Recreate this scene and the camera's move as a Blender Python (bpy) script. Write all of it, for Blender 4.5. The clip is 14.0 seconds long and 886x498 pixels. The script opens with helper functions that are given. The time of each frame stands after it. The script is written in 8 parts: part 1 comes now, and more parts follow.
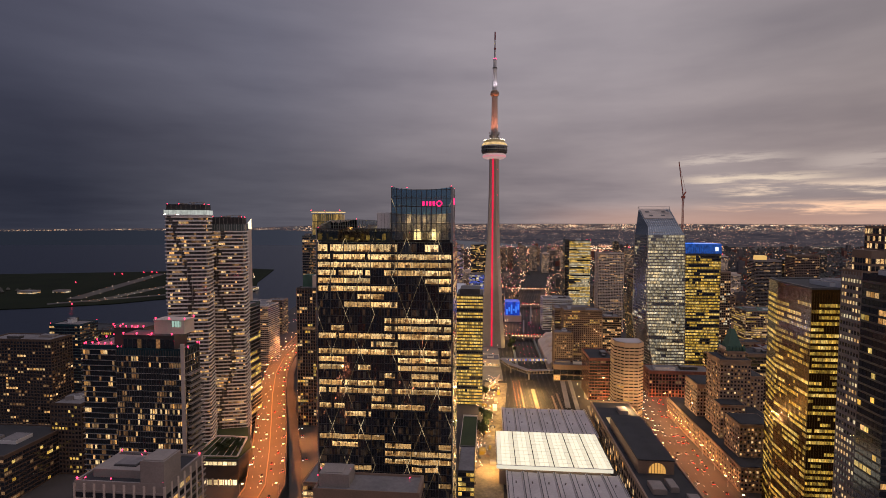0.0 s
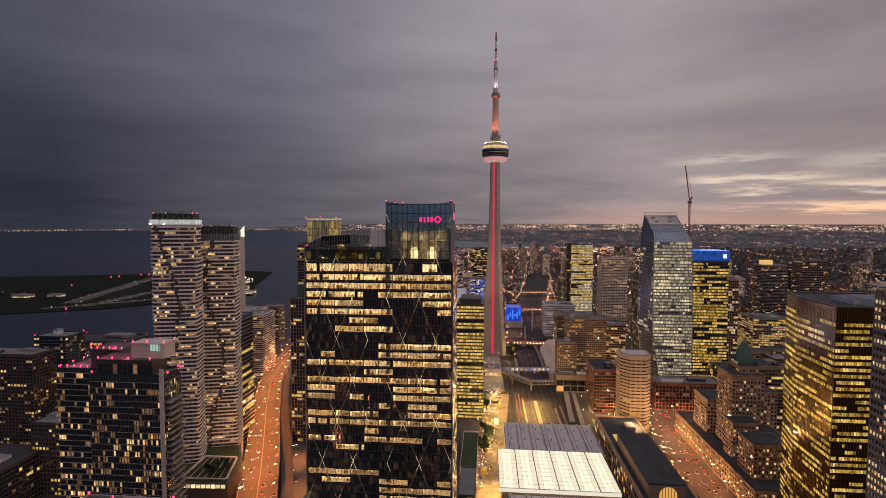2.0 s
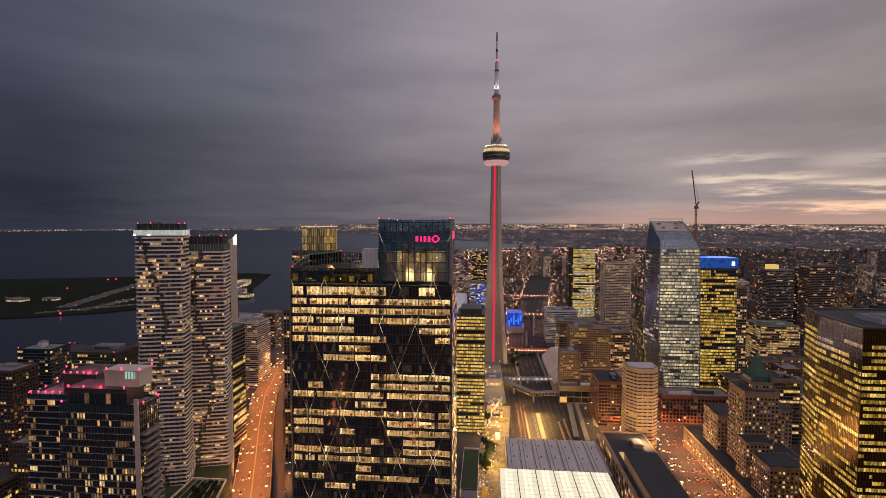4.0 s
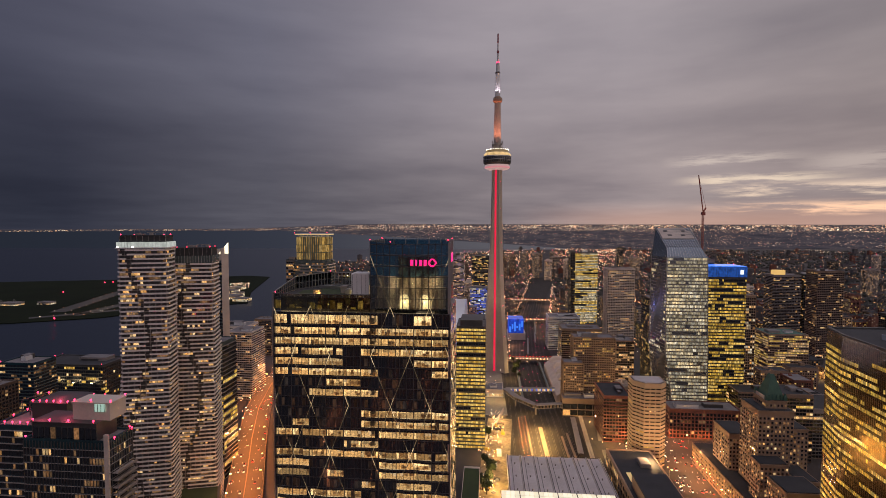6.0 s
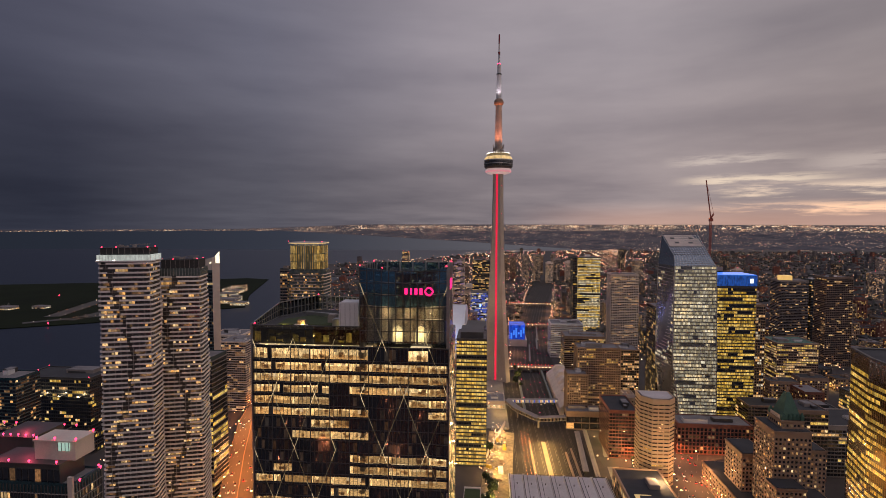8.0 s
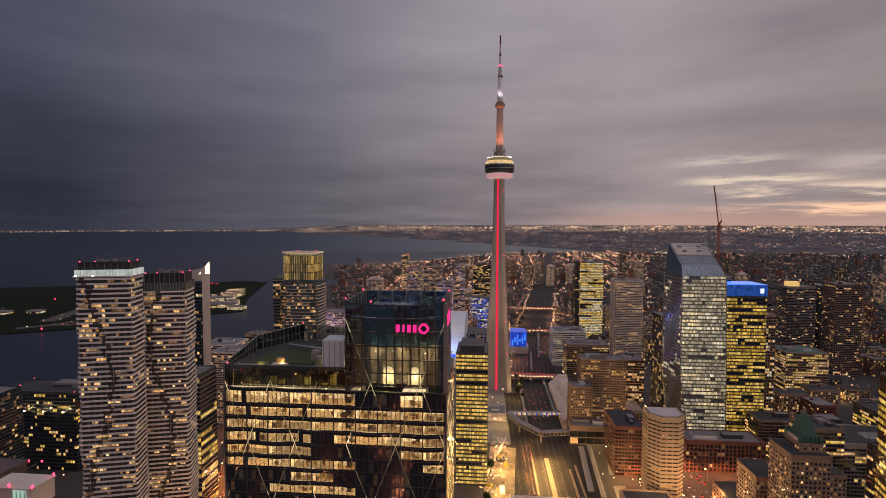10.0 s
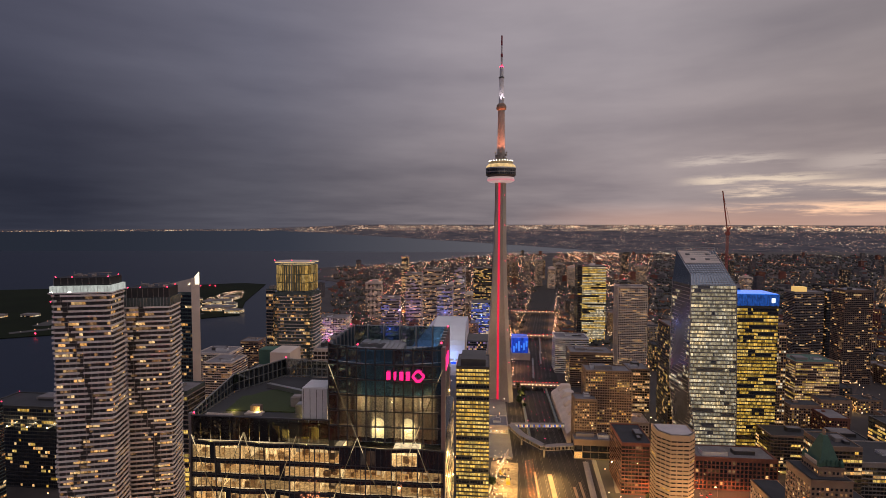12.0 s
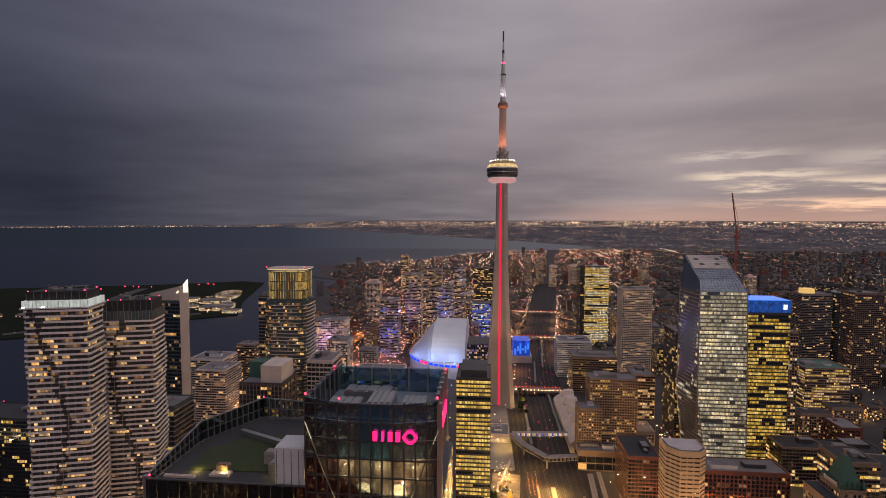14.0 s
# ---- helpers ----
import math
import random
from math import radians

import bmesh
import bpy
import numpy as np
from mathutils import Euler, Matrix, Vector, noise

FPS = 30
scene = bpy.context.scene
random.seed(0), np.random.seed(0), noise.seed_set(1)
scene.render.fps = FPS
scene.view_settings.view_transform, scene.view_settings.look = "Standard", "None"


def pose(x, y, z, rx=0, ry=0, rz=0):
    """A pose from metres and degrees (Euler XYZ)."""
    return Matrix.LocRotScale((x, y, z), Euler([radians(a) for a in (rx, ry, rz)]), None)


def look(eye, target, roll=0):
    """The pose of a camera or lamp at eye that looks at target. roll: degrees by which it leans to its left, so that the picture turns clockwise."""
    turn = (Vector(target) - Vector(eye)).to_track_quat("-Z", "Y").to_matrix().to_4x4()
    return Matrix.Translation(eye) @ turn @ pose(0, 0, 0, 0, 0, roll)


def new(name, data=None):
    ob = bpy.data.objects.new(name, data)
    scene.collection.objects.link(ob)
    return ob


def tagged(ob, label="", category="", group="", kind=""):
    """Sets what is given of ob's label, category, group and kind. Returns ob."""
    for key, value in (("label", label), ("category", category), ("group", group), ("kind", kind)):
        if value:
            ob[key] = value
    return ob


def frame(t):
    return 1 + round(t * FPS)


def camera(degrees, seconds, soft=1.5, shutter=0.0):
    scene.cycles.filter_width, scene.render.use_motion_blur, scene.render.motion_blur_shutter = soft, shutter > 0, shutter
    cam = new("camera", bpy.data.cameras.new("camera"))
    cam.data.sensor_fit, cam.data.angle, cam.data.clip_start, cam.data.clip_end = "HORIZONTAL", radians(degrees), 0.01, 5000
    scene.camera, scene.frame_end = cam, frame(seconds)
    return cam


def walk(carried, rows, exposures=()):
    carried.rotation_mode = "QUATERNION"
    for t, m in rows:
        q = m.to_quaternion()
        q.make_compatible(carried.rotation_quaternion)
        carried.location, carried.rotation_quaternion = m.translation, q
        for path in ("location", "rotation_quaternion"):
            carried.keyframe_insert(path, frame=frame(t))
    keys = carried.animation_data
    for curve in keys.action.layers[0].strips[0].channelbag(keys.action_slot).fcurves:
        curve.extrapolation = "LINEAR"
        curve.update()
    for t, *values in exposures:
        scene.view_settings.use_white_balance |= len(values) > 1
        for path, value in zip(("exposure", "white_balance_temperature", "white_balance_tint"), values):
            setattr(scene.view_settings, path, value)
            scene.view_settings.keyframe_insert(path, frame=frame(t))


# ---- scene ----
cam = camera(82.7, 14.0, soft=0.9)
METRES, EYE, TILT, LEAN, TURN = 157.6, 220.0, 0.0, 0.0, 5.0
ROWS = [
    (0.0, 0.0, 0.0, 0.0, 0.0, -2.92, -0.1),
    (0.5, 0.0006, 0.0336, 0.0127, -0.0, -2.9, -0.09),
    (1.0, 0.0016, 0.0664, 0.026, 0.0, -2.9, -0.09),
    (1.5, 0.0023, 0.0996, 0.0395, 0.01, -2.91, -0.09),
    (2.0, 0.0032, 0.133, 0.0525, 0.01, -2.9, -0.09),
    (2.5, 0.0041, 0.1661, 0.066, 0.01, -2.9, -0.08),
    (3.0, 0.0052, 0.1994, 0.0794, 0.01, -2.92, -0.07),
    (5.5, 0.014, 0.361, 0.147, 0.07, -2.88, -0.08),
    (6.0, 0.0153, 0.3941, 0.1601, 0.07, -2.86, -0.09),
    (6.5, 0.0166, 0.4273, 0.1728, 0.08, -2.85, -0.07),
    (7.0, 0.0182, 0.4603, 0.1858, 0.09, -2.85, -0.09),
    (7.5, 0.0189, 0.4934, 0.1991, 0.09, -2.85, -0.1),
    (8.0, 0.0205, 0.5267, 0.2129, 0.11, -2.83, -0.1),
    (10.5, 0.0283, 0.6938, 0.2799, 0.16, -2.76, -0.12),
    (11.0, 0.029, 0.7273, 0.2933, 0.17, -2.77, -0.12),
    (11.5, 0.0306, 0.7598, 0.3072, 0.18, -2.78, -0.12),
    (12.0, 0.0316, 0.7927, 0.321, 0.19, -2.81, -0.12),
    (12.5, 0.0338, 0.8254, 0.3344, 0.21, -2.91, -0.12),
    (13.0, 0.0345, 0.8585, 0.3478, 0.21, -3.02, -0.09),
    (13.5, 0.0355, 0.8927, 0.3616, 0.22, -3.15, -0.1),
    (14.0, 0.0372, 0.9262, 0.375, 0.24, -3.27, -0.11),
]
walk(cam, [(t, pose(0, 0, EYE, TILT, LEAN, TURN) @ pose(METRES * x, METRES * y, METRES * z, 90 + pitch, roll, yaw)) for t, x, y, z, yaw, pitch, roll in ROWS])

# ---------------- world: overcast dusk sky, glow in the west, far shore below the horizon ----------------
world = bpy.data.worlds.new("dusk_sky")
scene.world = world
world.use_nodes = True
WT = world.node_tree
WT.nodes.clear()


class G:
    """Short node-graph writer."""

    def __init__(self, tree):
        self.t = tree

    def n(self, kind, **props):
        node = self.t.nodes.new(kind)
        for k, v in props.items():
            setattr(node, k, v)
        return node

    def put(self, sock, v):
        if hasattr(v, "is_output"):
            self.t.links.new(v, sock)
        else:
            sock.default_value = v

    def m(self, op, a, b=0.0, c=0.0, clamp=False):
        node = self.n("ShaderNodeMath", operation=op, use_clamp=clamp)
        for i, v in enumerate((a, b, c)):
            self.put(node.inputs[i], v)
        return node.outputs[0]

    def dot(self, a, v):
        node = self.n("ShaderNodeVectorMath", operation="DOT_PRODUCT")
        self.put(node.inputs[0], a)
        node.inputs[1].default_value = v
        return node.outputs["Value"]

    def xyz(self, x, y, z):
        node = self.n("ShaderNodeCombineXYZ")
        for i, v in enumerate((x, y, z)):
            self.put(node.inputs[i], v)
        return node.outputs[0]

    def noise(self, vec, scale, detail=4.0, rough=0.55):
        node = self.n("ShaderNodeTexNoise")
        if vec is not None:
            self.put(node.inputs["Vector"], vec)
        node.inputs["Scale"].default_value = scale
        node.inputs["Detail"].default_value = detail
        node.inputs["Roughness"].default_value = rough
        return node.outputs[0]

    def step(self, v, lo, hi):
        node = self.n("ShaderNodeMapRange", interpolation_type="SMOOTHSTEP")
        self.put(node.inputs[0], v)
        node.inputs[1].default_value, node.inputs[2].default_value = lo, hi
        return node.outputs[0]

    def ramp(self, v, stops):
        node = self.n("ShaderNodeValToRGB")
        while len(node.color_ramp.elements) < len(stops):
            node.color_ramp.elements.new(0.5)
        for e, (p, c) in zip(node.color_ramp.elements, stops):
            e.position, e.color = p, (*c, 1)
        self.put(node.inputs[0], v)
        return node.outputs[0]

    def mix(self, fac, a, b, blend="MIX"):
        node = self.n("ShaderNodeMix", data_type="RGBA", blend_type=blend)
        self.put(node.inputs[0], fac)
        for i, v in ((6, a), (7, b)):
            self.put(node.inputs[i], v if hasattr(v, "is_output") else (*v, 1))
        return node.outputs[2]


def sky():
    g = G(WT)
    d = g.n("ShaderNodeTexCoord").outputs["Generated"]
    T5 = radians(TURN)
    side = g.dot(d, (math.cos(T5), math.sin(T5), 0))
    ahead = g.dot(d, (-math.sin(T5), math.cos(T5), 0))
    up = g.dot(d, (0, 0, 1))
    # cloud deck: plane overhead, seen in perspective
    h = g.m("ADD", g.m("ABSOLUTE", up), 0.09)
    cl = g.xyz(g.m("DIVIDE", side, h), g.m("DIVIDE", ahead, h), 0.0)
    big = g.noise(cl, 0.42, 6.0, 0.52)
    streak = g.noise(g.xyz(g.m("MULTIPLY", side, 1.6), g.m("MULTIPLY", up, 10.0), g.m("MULTIPLY", ahead, 1.6)), 1.0, 5.0, 0.5)
    az = g.m("ADD", g.m("MULTIPLY", side, 0.5), 0.5)
    base = g.ramp(az, SKY_STOPS)
    low = g.ramp(az, LOW_STOPS)
    col = g.mix(g.step(up, 0.02, 0.36), low, base)
    tone = g.m("ADD", g.m("MULTIPLY", big, 0.85), g.m("MULTIPLY", streak, 0.55))
    col = g.mix(1.0, col, g.ramp(tone, ((0.45, (0.62, 0.62, 0.67)), (0.95, (1.36, 1.34, 1.3)))), "MULTIPLY")
    lift = g.m("ADD", 1.0, g.m("MULTIPLY", g.step(up, 0.42, 0.75), 1.1))
    col = g.mix(1.0, col, g.xyz(lift, lift, lift), "MULTIPLY")
    # bright breaks in the cloud low in the west
    brk = g.noise(g.xyz(g.m("MULTIPLY", side, 9.0), g.m("MULTIPLY", up, 70.0), 0.3), 1.0, 5.0, 0.65)
    for mid, half, s0, s1, s2, s3, hue, much in ((0.027, 0.014, 0.42, 0.6, 0.9, 1.2, (1.25, 0.78, 0.5), 1.0), (0.058, 0.016, 0.44, 0.54, 0.7, 0.95, (0.95, 0.72, 0.54), 0.85),
                                                 (0.078, 0.01, 0.4, 0.48, 0.54, 0.66, (0.9, 0.72, 0.55), 0.75), (0.112, 0.012, 0.38, 0.46, 0.5, 0.6, (0.68, 0.57, 0.5), 0.6), (0.1, 0.02, 0.55, 0.62, 0.8, 1.0, (0.6, 0.5, 0.45), 0.5)):
        off = g.m("ABSOLUTE", g.m("SUBTRACT", g.m("ADD", up, g.m("MULTIPLY", g.m("SUBTRACT", brk, 0.5), 0.035)), mid))
        z = g.m("MULTIPLY", g.m("SUBTRACT", 1.0, g.step(off, half * 0.2, half)), g.m("MULTIPLY", g.step(side, s0, s1), g.m("SUBTRACT", 1.0, g.step(side, s2, s3))))
        z = g.m("MULTIPLY", g.m("MULTIPLY", z, g.step(brk, 0.36, 0.58)), much)
        col = g.mix(z, col, hue)
    rim = g.m("MULTIPLY", g.step(side, 0.1, 0.4), g.m("SUBTRACT", 1.0, g.step(up, 0.0, 0.05)))
    col = g.mix(g.m("MULTIPLY", rim, 0.6), col, (0.6, 0.34, 0.25))
    # below the horizon: lake to the south-west, then the far dark land
    edge = g.m("ADD", g.m("MULTIPLY", g.m("SUBTRACT", side, -0.42), -0.062), -0.006)
    edge = g.m("MINIMUM", edge, -0.0128)
    rise = g.m("ADD", g.m("MULTIPLY", g.step(side, -0.42, -0.1), 0.009), -0.0095)
    deep = g.m("SUBTRACT", up, rise)
    water = g.step(g.m("SUBTRACT", edge, up), -0.0006, 0.0006)
    water = g.m("MULTIPLY", water, g.m("SUBTRACT", 1.0, g.step(side, 0.26, 0.3)))
    wob = g.noise(g.xyz(g.m("MULTIPLY", side, 40.0), g.m("MULTIPLY", up, 300.0), 0.0), 1.0, 4.0)
    land = g.ramp(wob, ((0.3, (0.03, 0.028, 0.038)), (0.75, (0.072, 0.06, 0.07))))
    # far lake with the sky's reflection painted in, brighter toward the west
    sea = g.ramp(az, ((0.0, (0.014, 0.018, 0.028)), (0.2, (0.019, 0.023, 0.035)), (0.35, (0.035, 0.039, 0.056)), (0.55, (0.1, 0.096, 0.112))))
    # far lights: fine points in clusters along streets, and a few strong ones
    for fx, fy, seed, r0, r1, lo, hi, gain in ((640.0, 800.0, 0.0, 0.1, 0.6, 0.44, 0.66, 0.85), (300.0, 430.0, 5.0, 0.05, 0.28, 0.42, 0.6, 1.0)):
        vor = g.n("ShaderNodeTexVoronoi", feature="F1")
        g.put(vor.inputs["Vector"], g.xyz(g.m("MULTIPLY", side, fx), g.m("MULTIPLY", up, fy), seed))
        vor.inputs["Scale"].default_value = 1.0
        spot = g.m("SUBTRACT", 1.0, g.step(vor.outputs["Distance"], r0, r1))
        clump = g.step(g.noise(g.xyz(g.m("MULTIPLY", side, 14.0), g.m("MULTIPLY", up, 170.0), 4.0 + seed), 1.0, 5.0, 0.7), lo, hi)
        chance = g.dot(vor.outputs["Color"], (0, 1, 0))
        spot = g.m("MULTIPLY", g.m("MULTIPLY", spot, clump), g.m("MULTIPLY", g.step(chance, 0.62, 1.0), g.m("ADD", g.m("MULTIPLY", g.step(side, -0.45, 0.0), 0.7), 0.3)))
        tint = g.ramp(g.dot(vor.outputs["Color"], (1, 0, 0)), ((0.0, (2.0, 0.85, 0.5)), (0.5, (2.1, 1.25, 0.75)), (0.85, (2.2, 1.7, 1.3)), (1.0, (2.0, 0.45, 0.5))))
        land = g.mix(g.m("MULTIPLY", spot, gain, clamp=True), land, tint)
    # the line of lights just under the horizon, dense inland, sparse over the lake
    dots = g.n("ShaderNodeTexVoronoi", feature="F1")
    g.put(dots.inputs["Vector"], g.xyz(g.m("MULTIPLY", side, 560.0), g.m("MULTIPLY", up, 800.0), 7.0))
    dots.inputs["Scale"].default_value = 1.0
    patch = g.step(g.noise(g.xyz(g.m("MULTIPLY", side, 22.0), g.m("MULTIPLY", up, 260.0), 9.0), 1.0, 5.0, 0.7), 0.41, 0.6)
    line = g.m("MULTIPLY", g.m("MULTIPLY", g.step(deep, -0.014, -0.007), g.m("SUBTRACT", 1.0, g.step(deep, -0.002, 0.0))), g.m("ADD", g.m("MULTIPLY", g.step(side, -0.4, 0.2), 0.55), 0.45))
    line = g.m("MULTIPLY", line, g.step(g.dot(dots.outputs["Color"], (0, 1, 0)), 0.25, 0.9))
    line = g.m("MULTIPLY", g.m("MULTIPLY", line, patch), g.m("SUBTRACT", 1.0, g.step(dots.outputs["Distance"], 0.12, 0.7)))
    land = g.mix(line, land, g.ramp(g.dot(dots.outputs["Color"], (1, 0, 0)), ((0.0, (3.2, 1.4, 0.7)), (0.5, (3.4, 2.1, 1.2)), (0.9, (3.6, 2.8, 2.0)))))
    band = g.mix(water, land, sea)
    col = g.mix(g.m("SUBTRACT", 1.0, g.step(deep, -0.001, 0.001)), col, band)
    bg = g.n("ShaderNodeBackground")
    g.put(bg.inputs[0], col)
    bg.inputs[1].default_value = SKY_POWER
    out = g.n("ShaderNodeOutputWorld")
    WT.links.new(bg.outputs[0], out.inputs[0])


SKY_POWER = 1.05
SKY_STOPS = ((0.0, (0.057, 0.061, 0.092)), (0.18, (0.071, 0.074, 0.110)), (0.34, (0.152, 0.150, 0.195)), (0.5, (0.265, 0.239, 0.273)), (0.66, (0.325, 0.29, 0.316)), (0.82, (0.255, 0.224, 0.236)), (1.0, (0.33, 0.28, 0.276)))
LOW_STOPS = ((0.0, (0.023, 0.027, 0.042)), (0.2, (0.03, 0.033, 0.051)), (0.34, (0.092, 0.09, 0.113)), (0.5, (0.205, 0.18, 0.195)), (0.66, (0.315, 0.265, 0.272)), (0.8, (0.350, 0.285, 0.276)), (1.0, (0.400, 0.32, 0.29)))
sky()

# ---------------- lamps: sodium light over the roads, floodlights of the site, station and tower ----------------


def glow(name, x, y, z, watts, col, radius=0.6, label=""):
    lt = bpy.data.lights.new(name, "POINT")
    lt.energy, lt.color, lt.shadow_soft_size = watts, col, radius
    ob = new(name, lt)
    ob.location = (x, y, z)
    return ob


SODIUM = (1.0, 0.27, 0.04)


def street_spot(x, y, z, watts, col, wide=150):
    """A lamp that shines down on the street, as shaded road lamps do."""
    lt = bpy.data.lights.new("road_light", "SPOT")
    lt.energy, lt.color, lt.spot_size, lt.spot_blend, lt.shadow_soft_size = watts, col, radians(wide), 0.6, 0.5
    ob = new("road_light", lt)
    ob.matrix_world = pose(x, y, z, 0, 0, 0)
    return ob


for lx, ly in ((-152, 205), (-156, 240), (-161, 275), (-167, 310), (-172, 345), (-180, 385), (-195, 425), (-209, 462), (-224, 500), (-240, 538), (-256, 576), (-271, 614), (-286, 652), (-298, 692), (-308, 732), (-318, 780), (-326, 830), (-335, 890), (-344, 960)):
    street_spot(lx, ly, 30, 78000, SODIUM)
for lx, ly in ((-127, 190), (-128, 235), (-128, 280), (-129, 325), (-132, 370), (-156, 425), (-180, 480), (-205, 540), (-232, 610)):
    street_spot(lx, ly, 14, 42000, (1.0, 0.36, 0.1))
for lx, ly in ((182, 350), (183, 395), (184, 440), (187, 490), (191, 540), (198, 590), (206, 640), (220, 700), (230, 780), (150, 625), (240, 636), (300, 642)):
    street_spot(lx, ly, 16, 40000, (1.0, 0.32, 0.09))
for lx, ly in ((-176, 330), (-205, 430), (-245, 530), (-290, 640), (-322, 760)):
    glow("road_light", lx, ly, 38, 24000, (1.0, 0.42, 0.16))
for lx, ly in ((196, 480), (206, 570), (222, 690), (150, 610), (180, 800)):
    glow("road_light", lx, ly, 22, 9000, (1.0, 0.46, 0.2))
# added red-orange wash on the tracks, for the lights of a moving train
for lx, ly in ((40, 580), (40, 625), (41, 670)):
    street_spot(lx, ly, 9, 15000, (1.0, 0.25, 0.05), 120)
for lx, ly, lz, w, c in ((-212, 1128, 50, 9000, (0.42, 0.3, 1.0)), (-178, 1224, 80, 9000, (0.55, 0.3, 1.0)), (-108, 1282, 60, 14000, (0.25, 0.3, 1.0)), (-22, 1306, 50, 16000, (0.12, 0.25, 1.0)), (-318, 1066, 50, 20000, (0.8, 0.4, 0.8))):
    glow("facade_floodlight", lx, ly, lz, w, c, 1.5)
# fill lamps without fittings, added to gild the tan tower and hotel fronts
for lx, ly, lz, w in ((150, 538, 28, 38000), (192, 560, 30, 22000), (86, 688, 22, 5000), (184, 690, 24, 20000), (196, 836, 34, 16000)):
    glow("facade_fill", lx, ly, lz, w, (1.0, 0.6, 0.26))
for lx, ly in ((-250, 1085), (-215, 1105), (-255, 1190), (-170, 1190), (-215, 1290), (-130, 1380), (-250, 1420), (-60, 1470), (-190, 1560), (-20, 1260)):
    street_spot(lx, ly, 26, 150000, (1.0, 0.33, 0.2))
for lx, ly, w in ((57, 580, 52000), (57, 615, 52000), (58, 650, 52000), (66, 590, 7000), (66, 650, 7000), (50, 705, 9000), (36, 790, 9000), (118, 590, 9000), (120, 640, 9000), (122, 690, 9000), (130, 590, 16000), (134, 650, 16000), (290, 690, 16000), (320, 660, 16000), (420, 690, 14000), (380, 600, 14000), (350, 800, 16000), (14, 750, 18000), (-8, 800, 18000), (36, 850, 14000), (-20, 860, 14000), (8, 960, 16000), (440, 790, 16000), (520, 900, 20000)):
    street_spot(lx, ly, 14, w, (1.0, 0.58, 0.17))
for ly in (980, 1070, 1160, 1250, 1340, 1450, 1560, 1680):
    for off in (-50, 50):
        street_spot(64 + (ly - 760) * 0.075 + max(0, ly - 1330) * 0.06 + off, ly, 22, 70000, (1.0, 0.42, 0.16))
for ly in (430, 460, 490, 520, 550, 580):
    glow("wall_light", 203.5, ly, 8, 5200, (1.0, 0.42, 0.12), 0.3)
for lx, ly in ((4, 440), (6, 520), (8, 580), (12, 630), (14, 680)):
    glow("site_floodlight", lx, ly, 12, 34000, (1.0, 0.6, 0.2))
for lx, ly, w in ((40, 620, 9000), (58, 612, 14000), (62, 650, 14000), (128, 672, 7000), (130, 620, 6000), (35, 800, 6000), (44, 890, 5000), (450, 860, 24000)):
    glow("yard_light", lx, ly, 14, w * 2.2, (1.0, 0.6, 0.2))
# stadium edge lights, tower floodlights at the foot, crown and terrace lamps of the office tower
for lx, ly, lz, w, c in ((-150, 1035, 34, 18000, (0.25, 0.4, 1.0)), (-112, 1004, 36, 18000, (0.3, 0.45, 1.0)), (-70, 1000, 36, 18000, (0.3, 0.45, 1.0)), (-95, 985, 75, 30000, (0.8, 0.85, 1.0))):
    glow("stadium_floodlight", lx, ly, lz, w, c, 2.0)
for a in (200, 255, 310, 10):
    sp = bpy.data.lights.new("tower_floodlight", "SPOT")
    sp.energy, sp.color, sp.spot_size, sp.spot_blend, sp.shadow_soft_size = 170000, (1.0, 0.6, 0.36), radians(38), 0.8, 1.0
    o = new("tower_floodlight", sp)
    fx, fy = 12 + 62 * math.cos(radians(a)), 905 + 62 * math.sin(radians(a))
    o.matrix_world = look((fx, fy, 14), (12, 905, 250))
for lx, ly, lz, w in ((-36, 258.2, 214, 1500), (-27.7, 258.2, 214, 1500), (-40, 257.6, 222, 420), (-32, 257.6, 222, 420), (-24, 257.6, 222, 420)):
    glow("plant_room_lamp", lx, ly, lz, w, (1.0, 0.72, 0.36), 0.3)
for lx, ly, lz in ((-80, 263.5, 216.6), (-72, 262, 216.6), (-58, 263, 217), (-62, 284, 218), (-84, 258, 211), (-70, 258, 211), (-56, 258, 211)):
    glow("terrace_lamp", lx, ly, lz, 260, (1.0, 0.72, 0.2), 0.2)
for lx, ly in ((-330, 1180), (-318, 1230), (-298, 1300), (-284, 1370), (-268, 1440), (-262, 1520), (-262, 1620)):
    street_spot(lx, ly, 26, 240000, SODIUM)
for a in (190, 260, 330):
    for lz, tz, w, c in ((368.5, 455, 120000, (1.0, 0.3, 0.17)), (455, 500, 22000, (0.98, 0.82, 0.95))):
        sp = bpy.data.lights.new("mast_floodlight", "SPOT")
        sp.energy, sp.color, sp.spot_size, sp.spot_blend, sp.shadow_soft_size = w, c, radians(50), 0.9, 0.5
        o = new("mast_floodlight", sp)
        rr = 16.5 if lz < 400 else 7.3
        fx, fy = 12 + rr * math.cos(radians(a)), 905 + rr * math.sin(radians(a))
        o.matrix_world = look((fx, fy, lz), (12, 905, tz))
for lx in (-512, -490, -468, -446):
    glow("facade_floodlight", lx, 584, 66, 2500, (1.0, 0.75, 0.4), 0.5)

# ---------------- materials ----------------


